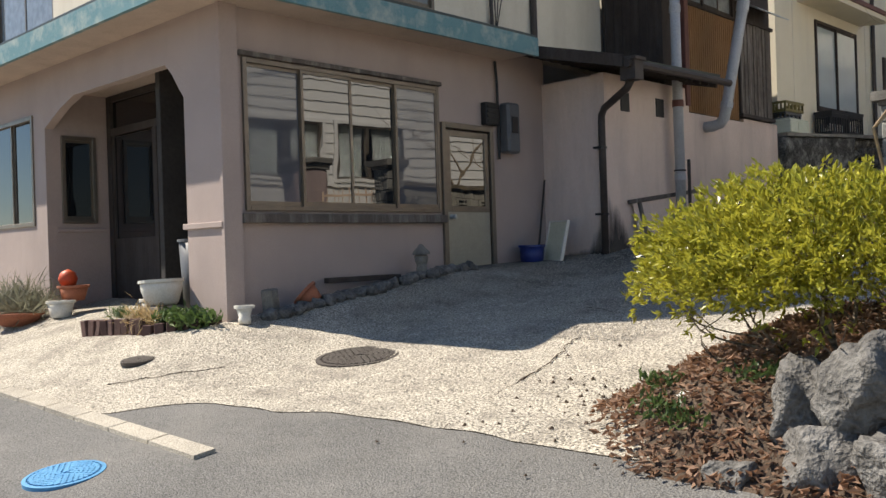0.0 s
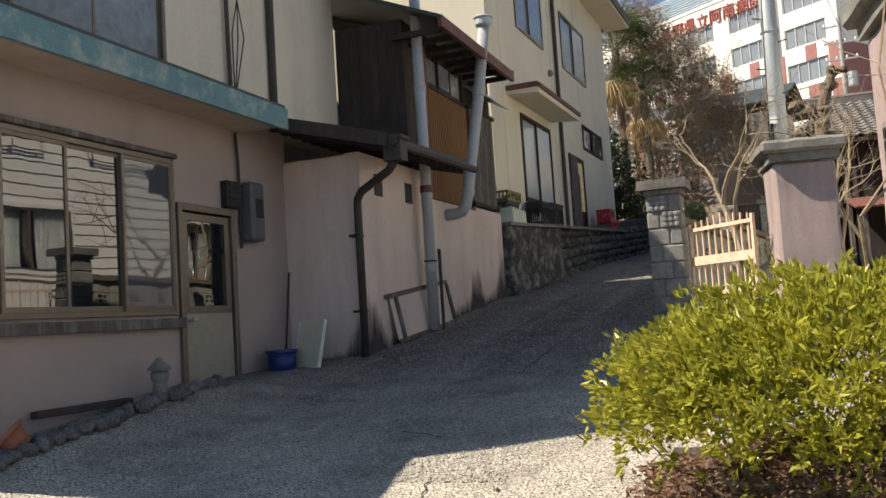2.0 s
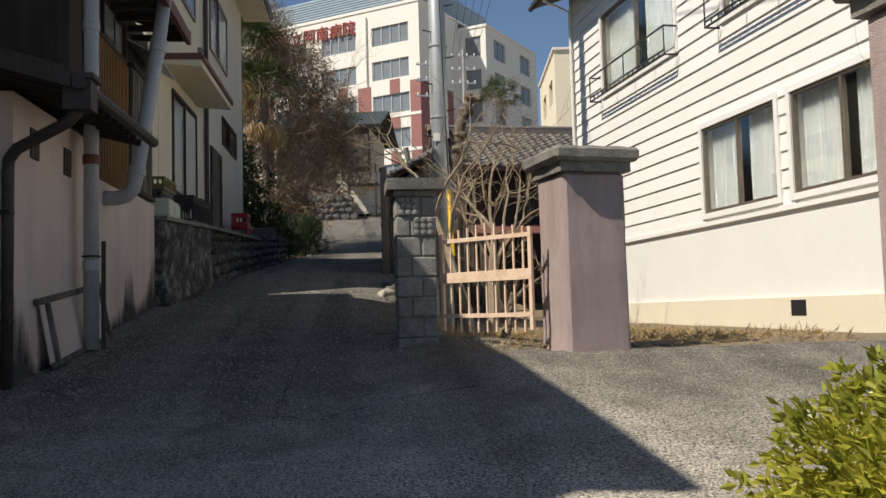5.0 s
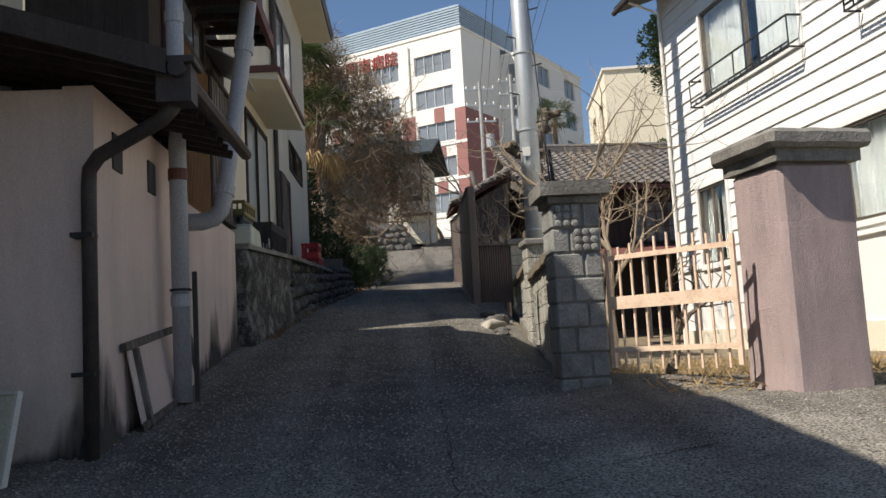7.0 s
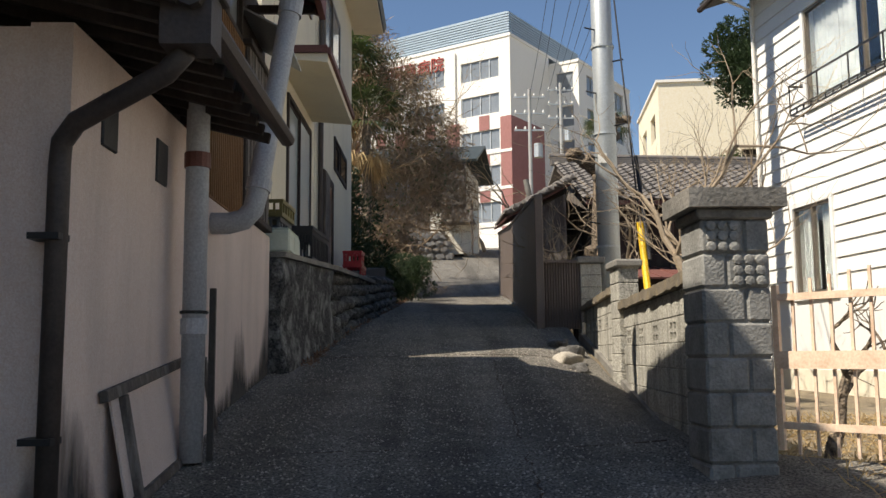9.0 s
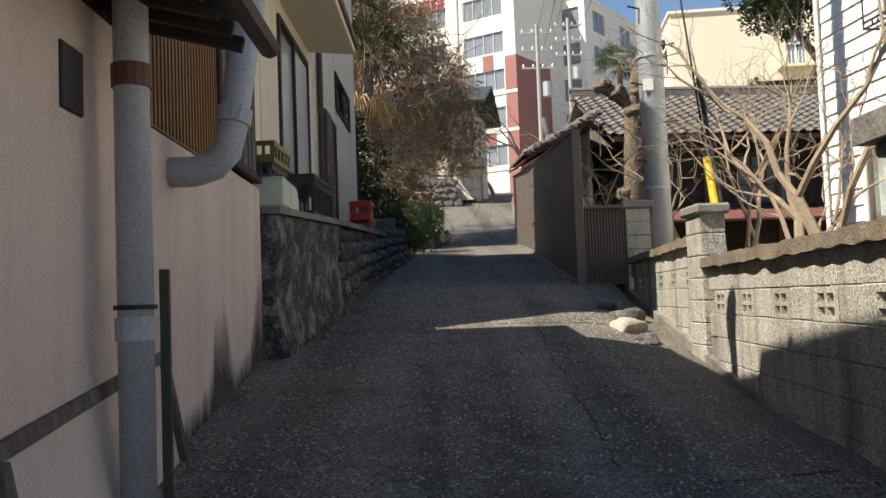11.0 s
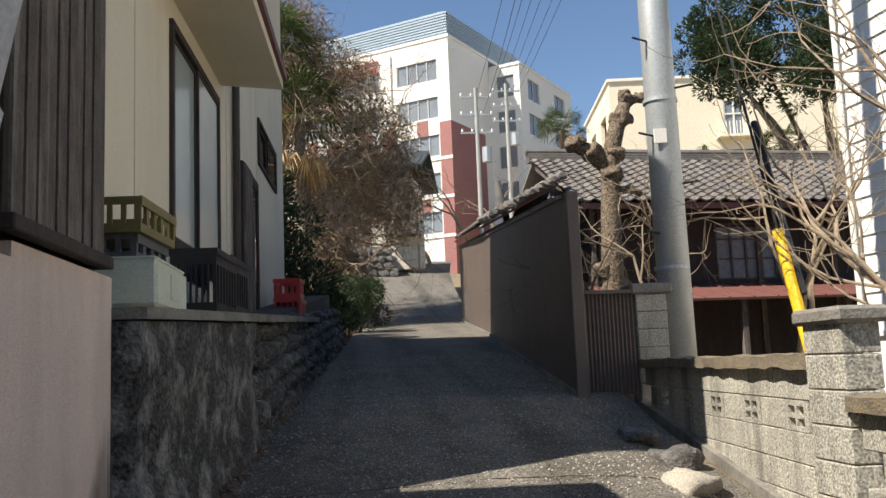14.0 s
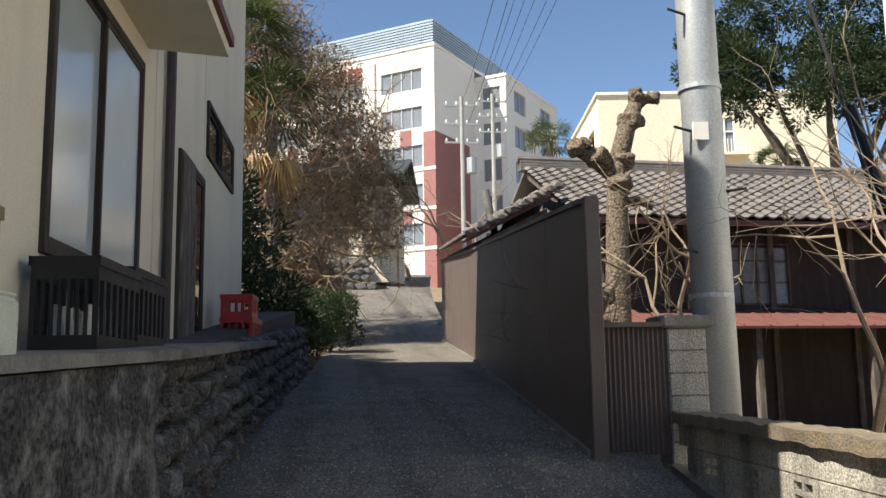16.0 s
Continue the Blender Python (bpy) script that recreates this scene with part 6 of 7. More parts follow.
# pollarded tree and bare yard trees
pt = thing("pollard_tree", "heavily pollarded trunk with knobbly stumps", "tree")
bm = BM()
PB = Vector((-1.0, 26.5, 1.7))
tube(bm, [PB, PB + Vector((0, 0, 2.4)), PB + Vector((0.05, 0, 4.0)), PB + Vector((0.1, 0, 4.9)), PB + Vector((0.3, 0, 5.6)), PB + Vector((0.5, 0, 6.0))], [0.23, 0.2, 0.17, 0.16, 0.14, 0.1], 12)
tube(bm, [PB + Vector((0.05, 0, 4.7)), PB + Vector((-0.3, 0, 5.0)), PB + Vector((-0.55, 0.0, 5.1))], [0.13, 0.12, 0.08], 8)
tube(bm, [PB + Vector((0.1, 0, 4.3)), PB + Vector((0.4, -0.1, 4.3)), PB + Vector((0.6, -0.1, 4.2))], [0.09, 0.07, 0.05], 8)
for i, (x, z, s) in enumerate(((-0.55, 5.15, 0.16), (-0.45, 5.2, 0.14), (-0.2, 5.0, 0.2), (0.1, 4.6, 0.22), (0.35, 5.6, 0.2), (0.5, 5.95, 0.15), (0.72, 5.98, 0.12), (-0.15, 2.9, 0.18), (0.2, 4.95, 0.2), (0.42, 6.05, 0.12))):
    boulder(bm, PB + Vector((x, -0.03, z)), (s * 0.85, s * 0.8, s * 0.75), i + 40, 3)
tube(bm, [PB + Vector((0.35, 0, 5.9)), PB + Vector((0.75, 0, 6.0))], [0.1, 0.07], 8)
part("trunk", bm, BARK, pt, smooth=True)
bare_tree((-1.75, 16.8, 1.5), 4.2, 0.085, 21, "pale-barked leafless tree behind block wall", (0.03, 0, 1), 4, TWIG, 0.45, 4)
bare_tree((-0.4, 22.3, 1.5), 4.4, 0.09, 12, "small leafless tree in the yard", (-0.1, 0, 1), 4, TWIG, 0.65, 3)
bare_tree((-2.5, 13.6, 1.5), 4.2, 0.07, 13, "leafless garden tree behind the gate", (0.0, 0, 1), 4, TWIG, 0.6, 3)
bare_tree((-1.2, 20.0, 1.5), 4.2, 0.07, 14, "leafless tangled garden tree", (0.1, 0, 1), 4, TWIG, 0.75, 3)
bare_tree((-0.2, 25.0, 1.6), 5.0, 0.08, 15, "leafless tangled yard tree", (-0.15, 0, 1), 4, TWIG, 0.75, 3)
bare_tree((-2.2, 23.6, 2.0), 3.6, 0.08, 16, "old leafless tree behind corrugated panel", (0.1, 0, 1), 3, TWIG, 0.8, 3)
bare_tree((-2.3, 12.5, 1.45), 1.6, 0.06, 18, "stunted dark leafless plum stump", (0.1, -0.1, 1), 3, BARK, 0.8, 3, "stump")
bare_tree((-1.42, 5.78, 0.8), 3.4, 0.018, 19, "thin leafless climber beside the pole", (-0.1, 0.1, 1), 4, BROWNTWIG, 0.8, 3, "climber")


# ---------- street corner: bank, rocks, litter ----------
def bank_z(x, y):
    k = smooth(-3.1, -2.0, x) * smooth(3.55, 4.3, y) * smooth(6.6, 5.6, y)
    return ground_z(x, y) + 0.36 * k + 0.04 * noise.noise(Vector((x * 2, y * 2, 5))) * k


def bank_left(y):
    """The ragged edge where the bank meets the concrete."""
    return -2.85 + 0.85 * max(0, 4.3 - y) + 0.12 * noise.noise(Vector((y * 4, 0, 2)))


bm = BM()
gridv = {}
bxs, bys = steps(-3.1, 1.6, 47), steps(3.5, 6.7, 32)
for i, x in enumerate(bxs):
    for j, y in enumerate(bys):
        gridv[i, j] = bm.verts.new((x, y, bank_z(x, y) + (-0.05 if i in (0, len(bxs) - 1) or j in (0, len(bys) - 1) else 0.02)))
for i in range(len(bxs) - 1):
    for j in range(len(bys) - 1):
        if bxs[i] > bank_left(bys[j]):
            bm.faces.new((gridv[i, j], gridv[i + 1, j], gridv[i + 1, j + 1], gridv[i, j + 1]))
SOIL = mat("bank_soil", (0.09, 0.062, 0.042), (0.055, 0.04, 0.03), 1.0, 4, 40, 1.0, dist=0.03)
tagged(link("planting_bank", bm, SOIL, smooth=True), "dark soil planting bank beside the street", "bank", kind="structure")
rs = np.random.RandomState(9)
n = 15000
px = rs.uniform(-2.95, 1.2, n)
py = rs.uniform(3.55, 6.2, n)
keep = [x > bank_left(y) - 0.15 * rs.uniform() for x, y in zip(px, py)]
px, py = px[keep], py[keep]
pz = np.array([bank_z(x, y) for x, y in zip(px, py)]) + rs.uniform(0.02, 0.06, len(px))
w = rs.normal(size=(len(px), 3)) * np.array([1, 1, 0.35])
lit = thing("leaf_litter", "brown dry fallen leaves covering the bank", "leaf litter", kind="stuff")
leaves("dry_leaf", np.stack([px, py, pz], 1), w, 0.06, 0.026, DRYLEAF, lit, seed=12)
rnd = random.Random(15)
spots = [(-1.62, 4.02, 0.72, 0.20, 0.26), (-1.28, 3.92, 0.86, 0.24, 0.24), (-1.45, 3.80, 0.52, 0.20, 0.19), (-1.08, 3.70, 0.58, 0.20, 0.20), (-0.90, 3.86, 0.90, 0.19, 0.17), (-1.95, 4.08, 0.62, 0.14, 0.12),
         (-0.62, 3.75, 0.80, 0.24, 0.25), (-0.72, 3.55, 0.45, 0.20, 0.18), (-0.25, 3.72, 0.72, 0.24, 0.25), (0.15, 3.7, 0.70, 0.24, 0.25), (0.6, 3.7, 0.68, 0.25, 0.24), (1.05, 3.75, 0.66, 0.24, 0.24),
         (-2.05, 3.85, 0.50, 0.10, 0.08), (-1.8, 3.68, 0.46, 0.13, 0.10), (-0.3, 3.5, 0.4, 0.2, 0.15), (0.3, 3.5, 0.4, 0.2, 0.15), (-0.5, 3.95, 1.0, 0.18, 0.14)]
for i, (x, y, z, a, b) in enumerate(spots):
    o = link("boulder", boulder(BM(), (0, 0, 0), (a * 0.8, a * 0.72, b * 0.8), 100 + i, 4), ROCK, smooth=True)
    o.location = (x, y, z)
    tagged(o, "rough grey lichened boulder edging the bank", "boulder", group="bank boulders")
o = link("stone", boulder(BM(), (0, 0, 0), (0.09, 0.07, 0.05), 333, 2), WHITEPOT, smooth=True)
o.location = (-2.2, 4.12, 0.72)
tagged(o, "pale white stone on dry leaves", "stone")
tuft = thing("grass_tuft", "small green weeds between dry leaves", "weeds", kind="stuff")
c = np.concatenate([np.array((x, y, bank_z(x, y) + 0.03)) + rs.normal(size=(120, 3)) * np.array([0.08, 0.08, 0.01]) for x, y in ((-2.3, 4.0), (-2.15, 3.9), (-1.9, 4.2), (-2.4, 4.2))])
leaves("weed_leaf", c, rs.normal(size=c.shape) + np.array([0, 0, 0.9]), 0.06, 0.02, MIDLEAF, tuft, seed=2)


def rough_bits(name, label, n, region, size, material, seed, zf, flat=0.5):
    """Loose small stones lying on a surface, one mesh."""
    r_ = random.Random(seed)
    verts, faces = [], []
    for _ in range(n):
        x, y = region(r_)
        z = zf(x, y)
        s = size * r_.uniform(0.4, 1.5)
        b = len(verts)
        a0 = r_.uniform(0, 6.28)
        for k in range(5):
            a = a0 + k * 1.2566 + r_.uniform(-0.2, 0.2)
            verts.append((x + s * math.cos(a), y + s * math.sin(a), z - 0.004))
        verts.append((x + r_.uniform(-0.3, 0.3) * s, y + r_.uniform(-0.3, 0.3) * s, z + s * flat))
        for k in range(5):
            faces.append((b + k, b + (k + 1) % 5, b + 5))
    me = bpy.data.meshes.new(name)
    me.from_pydata(verts, [], faces)
    me.materials.append(material)
    return tagged(new(name, me), label, name, kind="stuff")


GRIT = mat("grit", (0.42, 0.38, 0.32), (0.28, 0.25, 0.21), 0.95, 9, 60, 0.3, rand=0.5)
pave_z = lambda x, y: ground_z(x, y) + 0.02
rough_bits("gravel", "loose grey gravel on the worn concrete", 20000, lambda r_: (r_.uniform(-7.4, 1.5), 3.8 + 6.5 * r_.random()), 0.005, GRIT, 5, pave_z)
rough_bits("gravel", "exposed gravel in the shaded lane", 24000, lambda r_: ((lambda y: (centre(y) + r_.uniform(-2.0, 1.5), y))(6.0 + 20 * r_.random() ** 1.5)), 0.0085, GRIT, 6, lambda x, y: ground_z(min(x, -2.95 + 0.05 * (y - 16)) if y > 10.4 else x, y) + 0.02)
rough_bits("debris", "dark earth crumbs scattered on the concrete", 110, lambda r_: (r_.gauss(-3.1, 0.5), r_.gauss(4.6, 0.5)), 0.014, SOIL, 7, pave_z, 0.8)


def crack(pts, r=0.005, label="thin dark crack in the concrete"):
    bm_ = BM()
    rn = random.Random(len(pts) + int(abs(pts[0][0] * 100)))
    path = []
    for a, b in zip(pts, pts[1:]):
        m_ = max(2, int((Vector(b) - Vector(a)).length / 0.08))
        for k in range(m_):
            t = k / m_
            x, y = a[0] + (b[0] - a[0]) * t + rn.gauss(0, 0.012), a[1] + (b[1] - a[1]) * t + rn.gauss(0, 0.012)
            path.append((x, y, ground_z(min(x, -2.95 + 0.05 * (y - 16)) if y > 10.4 else x, y) + 0.014))
    tube(bm_, path, [r * rn.uniform(0.5, 1.4) for _ in path], 4)
    tagged(link("crack", bm_, SOIL), label, "crack", group="cracks", kind="structure")


crack([(-3.63, 3.75), (-3.85, 4.6), (-4.02, 5.31), (-4.3, 6.1)])
crack([(-4.35, 6.9), (-5.2, 7.3), (-6.4, 7.35)], 0.0035)
crack([(-7.3, 3.5), (-6.9, 3.9), (-6.6, 4.3)], 0.0035)
crack([(-4.55, 8.5), (-4.45, 12), (-4.3, 16), (-4.1, 19)], 0.005, "straight joint along the lane")
crack([(-6.4, 12.3), (-4.6, 12.4), (-3.4, 12.35)], 0.004, "joint across the lane")
crack([(-6.2, 17.2), (-4.5, 17.4), (-3.3, 17.3)], 0.004, "joint across the lane")
crack([(-4.4, 8.9), (-3.7, 9.3), (-3.0, 9.35)], 0.0035)


def edge_strip(pts, w, h, material, name, label):
    bm_ = BM()
    for a, b in zip(pts, pts[1:]):
        a, b = Vector((*a, 0)), Vector((*b, 0))
        d_ = (b - a).normalized()
        s_ = Vector((-d_.y, d_.x, 0)) * w / 2
        q = [a - s_, b - s_, b + s_, a + s_]
        prism(bm_, [(p.x, p.y) for p in q], [ground_z(p.x, p.y) - 0.1 for p in q], [ground_z(p.x, p.y) + h for p in q])
    return tagged(link(name, bm_, material), label, name, kind="structure")


for k in range(8):
    x0_, x1_ = -9.6 + 0.62 * k, -9.6 + 0.62 * k + 0.6
    f = lambda x: 3.05 - 0.065 * (x + 8.3)
    edge_strip([(x0_, f(x0_)), (x1_, f(x1_))], 0.14, 0.035, CONCRETE, "kerb", "flat worn concrete kerb stone")


def cover(at, r, material, label, ring=None, slope=0.1):
    c_ = thing("manhole_cover", label, "manhole cover")
    x, y = at
    c_.matrix_basis = Matrix.Translation((x, y, ground_z(x, y) + 0.018)) @ Euler((math.atan(0.11), math.atan(0.03), 0)).to_matrix().to_4x4()
    part("rim", lathe(BM(), [(r, -0.03), (r, 0.004), (r * 0.9, 0.006), (r * 0.9, -0.02)], 40), ring or IRON, c_)
    part("lid", lathe(BM(), [(r * 0.885, -0.03), (r * 0.885, 0.0), (r * 0.2, 0.001)], 40), material, c_)
    rn = random.Random(4)
    bm_ = BM()
    for k in range(6):
        rr_ = r * (0.16 + 0.125 * k)
        m_ = 5 + 6 * k
        for q in range(m_):
            a = 6.283 * (q + 0.5 * (k % 2)) / m_
            bx(bm_, -0.02 * r / 0.35, 0.02 * r / 0.35, -0.028 * r / 0.35, 0.028 * r / 0.35, 0, 0.008, Matrix.Translation((rr_ * math.cos(a), rr_ * math.sin(a), 0.0)) @ Euler((0, 0, a + 0.6)).to_matrix().to_4x4())
    part("tread_pattern", bm_, material, c_)
    return c_


cover((-5.86, 5.06), 0.37, IRON, "round cast-iron manhole cover set in concrete")
cover((-7.6, 3.95), 0.16, IRON, "small rusty round cover in concrete")
cover((-5.22, 2.23), 0.23, BLUEPAINT, "blue-painted round water cover in asphalt", BLUEPAINT)

# ---------- porch corner clutter ----------
bz = lambda x, y: ground_z(x, y) + 0.012
rnd = random.Random(6)
edge = thing("brick_edging", "upright dark red edging bricks round a plant bed", "edging")
path = [(-9.35, 4.28), (-8.3, 4.42), (-7.7, 4.75)]
kk = 0
for a, b in zip(path, path[1:]):
    a, b = Vector((*a, 0)), Vector((*b, 0))
    m_ = int((b - a).length / 0.115)
    for k in range(m_):
        p = a.lerp(b, k / m_)
        o = part("brick", bx(BM(), -0.05, 0.05, -0.035, 0.035, -0.08, 0.16 if kk < 9 else 0.09, bev=0.008), BRICKDARK, edge)
        o.matrix_basis = Matrix.Translation((p.x, p.y, bz(p.x, p.y))) @ Euler((rnd.gauss(0, 0.08), rnd.gauss(0, 0.06), math.atan2(b.y - a.y, b.x - a.x) + rnd.gauss(0, 0.1))).to_matrix().to_4x4()
        kk += 1
bed = link("planting_bed", prism(BM(), [(-9.3, 4.34), (-8.3, 4.48), (-7.75, 4.8), (-7.85, 4.98), (-9.3, 4.98)], 0.5, [bz(-9.3, 4.3) + 0.06, bz(-8.3, 4.5) + 0.06, bz(-7.8, 4.8) + 0.05, bz(-7.8, 4.9) + 0.05, bz(-9.2, 4.9) + 0.06]), SOIL)
tagged(bed, "dark soil of a small plant bed", "plant bed")


def tuft_of(name, at, n, spread, length, width, material, label, seed, up=0.8):
    t = thing(name, label, "plant")
    r_ = np.random.RandomState(seed)
    c_ = np.array(at) + r_.normal(size=(n, 3)) * np.array([spread, spread * 0.7, spread * 0.35])
    c_[:, 2] = np.maximum(c_[:, 2], at[2])
    leaves("leaf", c_, r_.normal(size=(n, 3)) + np.array([0, 0, up]), length, width, material, t, seed=seed)
    return t


zb = bz(-8.3, 4.7) + 0.06
tuft_of("flower_plant", (-8.15, 4.68, zb), 420, 0.14, 0.10, 0.045, MIDLEAF, "green leafy plant with yellow flowers", 3, 0.5)
tuft_of("flower_plant", (-7.95, 4.72, zb - 0.02), 350, 0.12, 0.12, 0.05, MIDLEAF, "broad-leaved green plant in the bed", 4, 0.4)
tuft_of("dry_plant", (-8.65, 4.58, zb), 380, 0.15, 0.14, 0.012, STRAW, "dry straw-coloured dead plant", 5, 0.4)
tuft_of("dry_plant", (-8.45, 4.5, zb), 200, 0.1, 0.2, 0.01, STRAW, "dry flattened dead stalks", 6, 0.05)
tuft_of("flower_bulbs", (-9.1, 4.55, zb), 160, 0.09, 0.13, 0.014, MIDLEAF, "short green bulb shoots", 7, 1.6)
tuft_of("lavender", (-11.8, 4.5, bz(-11.5, 4.4) + 0.15), 1500, 0.3, 0.34, 0.012, leaf_mat("grey_green_leaf", (0.16, 0.16, 0.11), (0.22, 0.20, 0.14), 0.8), "grey-green bushy lavender in a pot", 8, 1.0)


def pot(name, at, prof, material, label, seg=20, tilt=(0, 0)):
    p_ = thing(name, label, "plant pot")
    p_.matrix_basis = Matrix.Translation(at) @ Euler((tilt[0], tilt[1], 0)).to_matrix().to_4x4()
    part("body", lathe(BM(), prof, seg), material, p_, smooth=True)
    r1, z1 = prof[-1]
    part("rim", lathe(BM(), [(r1, z1 - 0.02), (r1 + 0.015, z1 - 0.02), (r1 + 0.015, z1 + 0.01), (r1 - 0.015, z1 + 0.01), (r1 - 0.02, z1 - 0.015)], seg), material, p_)
    part("soil", lathe(BM(), [(r1 - 0.02, z1 - 0.02), (r1 * 0.4, z1 - 0.012)], seg), SOIL, p_)
    return p_


box_ = link("stand", bx(BM(), -8.85, -8.45, 4.62, 4.92, zb - 0.05, zb + 0.13, bev=0.015), OLDCONC)
tagged(box_, "low grey concrete stand under a pot", "stand")
pot("tub", (-8.65, 4.78, zb + 0.13), [(0.14, 0), (0.17, 0.03), (0.21, 0.16), (0.22, 0.26)], WHITEPOT, "old white enamel tub with dry stems", tilt=(0, -0.06))
pot("flower_pot", (-9.0, 4.85, zb - 0.02), [(0.08, 0), (0.12, 0.2)], WHITEPOT, "cream plastic flower pot")
pot("flower_pot", (-7.5, 5.02, bz(-7.5, 5.0)), [(0.06, 0), (0.065, 0.05), (0.055, 0.06), (0.085, 0.17)], WHITEPOT, "small white footed flower pot")
pot("bowl_planter", (-11.4, 4.35, bz(-11.4, 4.35)), [(0.16, 0), (0.26, 0.08), (0.30, 0.15)], TERRA, "wide brown-red bowl planter")
pot("flower_pot", (-10.95, 4.7, bz(-11, 4.7)), [(0.1, 0), (0.12, 0.02), (0.16, 0.2)], WHITEPOT, "cream plastic flower pot")
pot("flower_pot", (-11.15, 4.95, bz(-11, 4.8) + 0.18), [(0.13, 0), (0.18, 0.18)], TERRA, "terracotta planter beside the porch")
o = link("ball", lathe(BM(), [(0.02, -0.12), (0.09, -0.08), (0.12, 0), (0.09, 0.08), (0.02, 0.12)], 18), mat("orange_plastic", (0.6, 0.09, 0.03), None, 0.5), smooth=True)
o.location = (-11.3, 4.95, bz(-11, 4.8) + 0.45)
tagged(o, "faded orange round plastic cover on a pot", "cover")
pot("bucket", (-8.75, 5.3, 0.95), [(0.18, 0), (0.22, 0.75)], DARKGREY, "tall dark grey plastic bin in the porch")
# things along the wall foot
tagged(link("cinder_block", bx(BM(), -7.62, -7.48, 5.32, 5.44, bz(-7.55, 5.4), bz(-7.55, 5.4) + 0.26, Matrix.Translation((-7.55, 5.38, 0.9)) @ Euler((0.12, 0, 0.3)).to_matrix().to_4x4() @ Matrix.Translation((7.55, -5.38, -0.9)), 0.012), OLDCONC), "pale tilted concrete block at the wall foot", "block")
pot("flower_pot", (-7.52, 5.85, bz(-7.5, 5.8) + 0.09), [(0.09, -0.08), (0.14, 0.08)], TERRA, "broken terracotta pot lying tilted", tilt=(0.5, -0.7))
o = link("timber", bx(BM(), -7.72, -7.64, 6.2, 7.3, bz(-7.6, 6.7) + 0.08, bz(-7.6, 6.7) + 0.14, bev=0.006), DARKWOOD)
tagged(o, "dark timber rod lying along the wall", "timber")
rnd = random.Random(44)
for k in range(22):
    y = 5.3 + 0.14 * k
    o = link("edging_stone", boulder(BM(), (0, 0, 0), (0.09, 0.085, 0.065), 600 + k, 2), ROCK, smooth=True)
    o.location = (-7.42 + rnd.gauss(0, 0.04), y, bz(-7.4, y) + 0.03)
    tagged(o, "grey round edging stone at the wall foot", "stone", group="wall foot stones")
lan = thing("stone_ornament", "small weathered stone garden ornament", "garden ornament", at=(-7.5, 7.5, bz(-7.5, 7.5)))
part("base", bx(BM(), -0.11, 0.11, -0.11, 0.11, -0.02, 0.06, bev=0.015), OLDCONC, lan)
part("column", lathe(BM(), [(0.07, 0.05), (0.06, 0.14), (0.08, 0.18), (0.085, 0.24), (0.05, 0.27)], 12), OLDCONC, lan)
part("cap", lathe(BM(), [(0.11, 0.26), (0.10, 0.29), (0.04, 0.35), (0.02, 0.38)], 10), OLDCONC, lan)
tagged(link("door_step", bx(BM(), -7.8, -7.45, 8.15, 9.25, 0.7, 1.06, bev=0.02), OLDCONC), "low concrete step below the side door", "step")
# leaning panel, broom and basin
pn = thing("panel", "dirty white framed panel leaning on the wall", "panel")
PM = Matrix.Translation((-7.28, 9.78, 1.29)) @ Euler((radians(-14), 0, radians(-20))).to_matrix().to_4x4()
part("sheet", bx(BM(), -0.2, 0.2, -0.01, 0.01, 0.02, 0.55, PM), OFFWHITE, pn)
for q in ((-0.22, -0.2, 0, 0.57), (0.2, 0.22, 0, 0.57), (-0.2, 0.2, 0, 0.02), (-0.2, 0.2, 0.55, 0.57)):
    part("frame", bx(BM(), q[0], q[1], -0.025, 0.02, q[2], q[3], PM), WHITEPOT, pn)
br = thing("broom", "old broom leaning in the wall corner", "broom")
part("handle", tube(BM(), [(-7.68, 9.98, 1.3), (-7.76, 10.3, 2.45)], 0.014, 8), DARKWOOD, br)
part("brush", tube(BM(), [(-7.66, 9.92, 1.2), (-7.69, 10.02, 1.45)], [0.07, 0.02], 8), STRAW, br)
pot("basin", (-7.50, 9.62, 1.26), [(0.12, 0), (0.15, 0.02), (0.17, 0.26)], BLUEPLASTIC, "dark blue plastic bucket by the wall")
# boards leaning on the pink wall
lb = thing("leaning_board", "pink board in a timber frame leaning on the wall", "board")
LM = Matrix.Translation((-6.63, 10.9, 1.5)) @ Euler((radians(0), radians(-9), 0)).to_matrix().to_4x4() @ Euler((radians(6), 0, 0)).to_matrix().to_4x4()
part("board", bx(BM(), -0.012, 0.0, 0.1, 2.15, 0.02, 0.56, LM), STUCCO2, lb)
part("top_rail", bx(BM(), -0.02, 0.025, 0.0, 2.2, 0.56, 0.62, LM, 0.006), WEATHERWOOD, lb)
for y in (0.22, 2.12):
    part("post", bx(BM(), -0.005, 0.04, y, y + 0.06, -0.02, 0.56, LM, 0.006), WEATHERWOOD, lb)
part("bottom_rail", bx(BM(), 0.0, 0.03, 0.1, 2.2, -0.02, 0.03, LM), WEATHERWOOD, lb)
# dark band along the foot of the pink walls
rnd = random.Random(77)


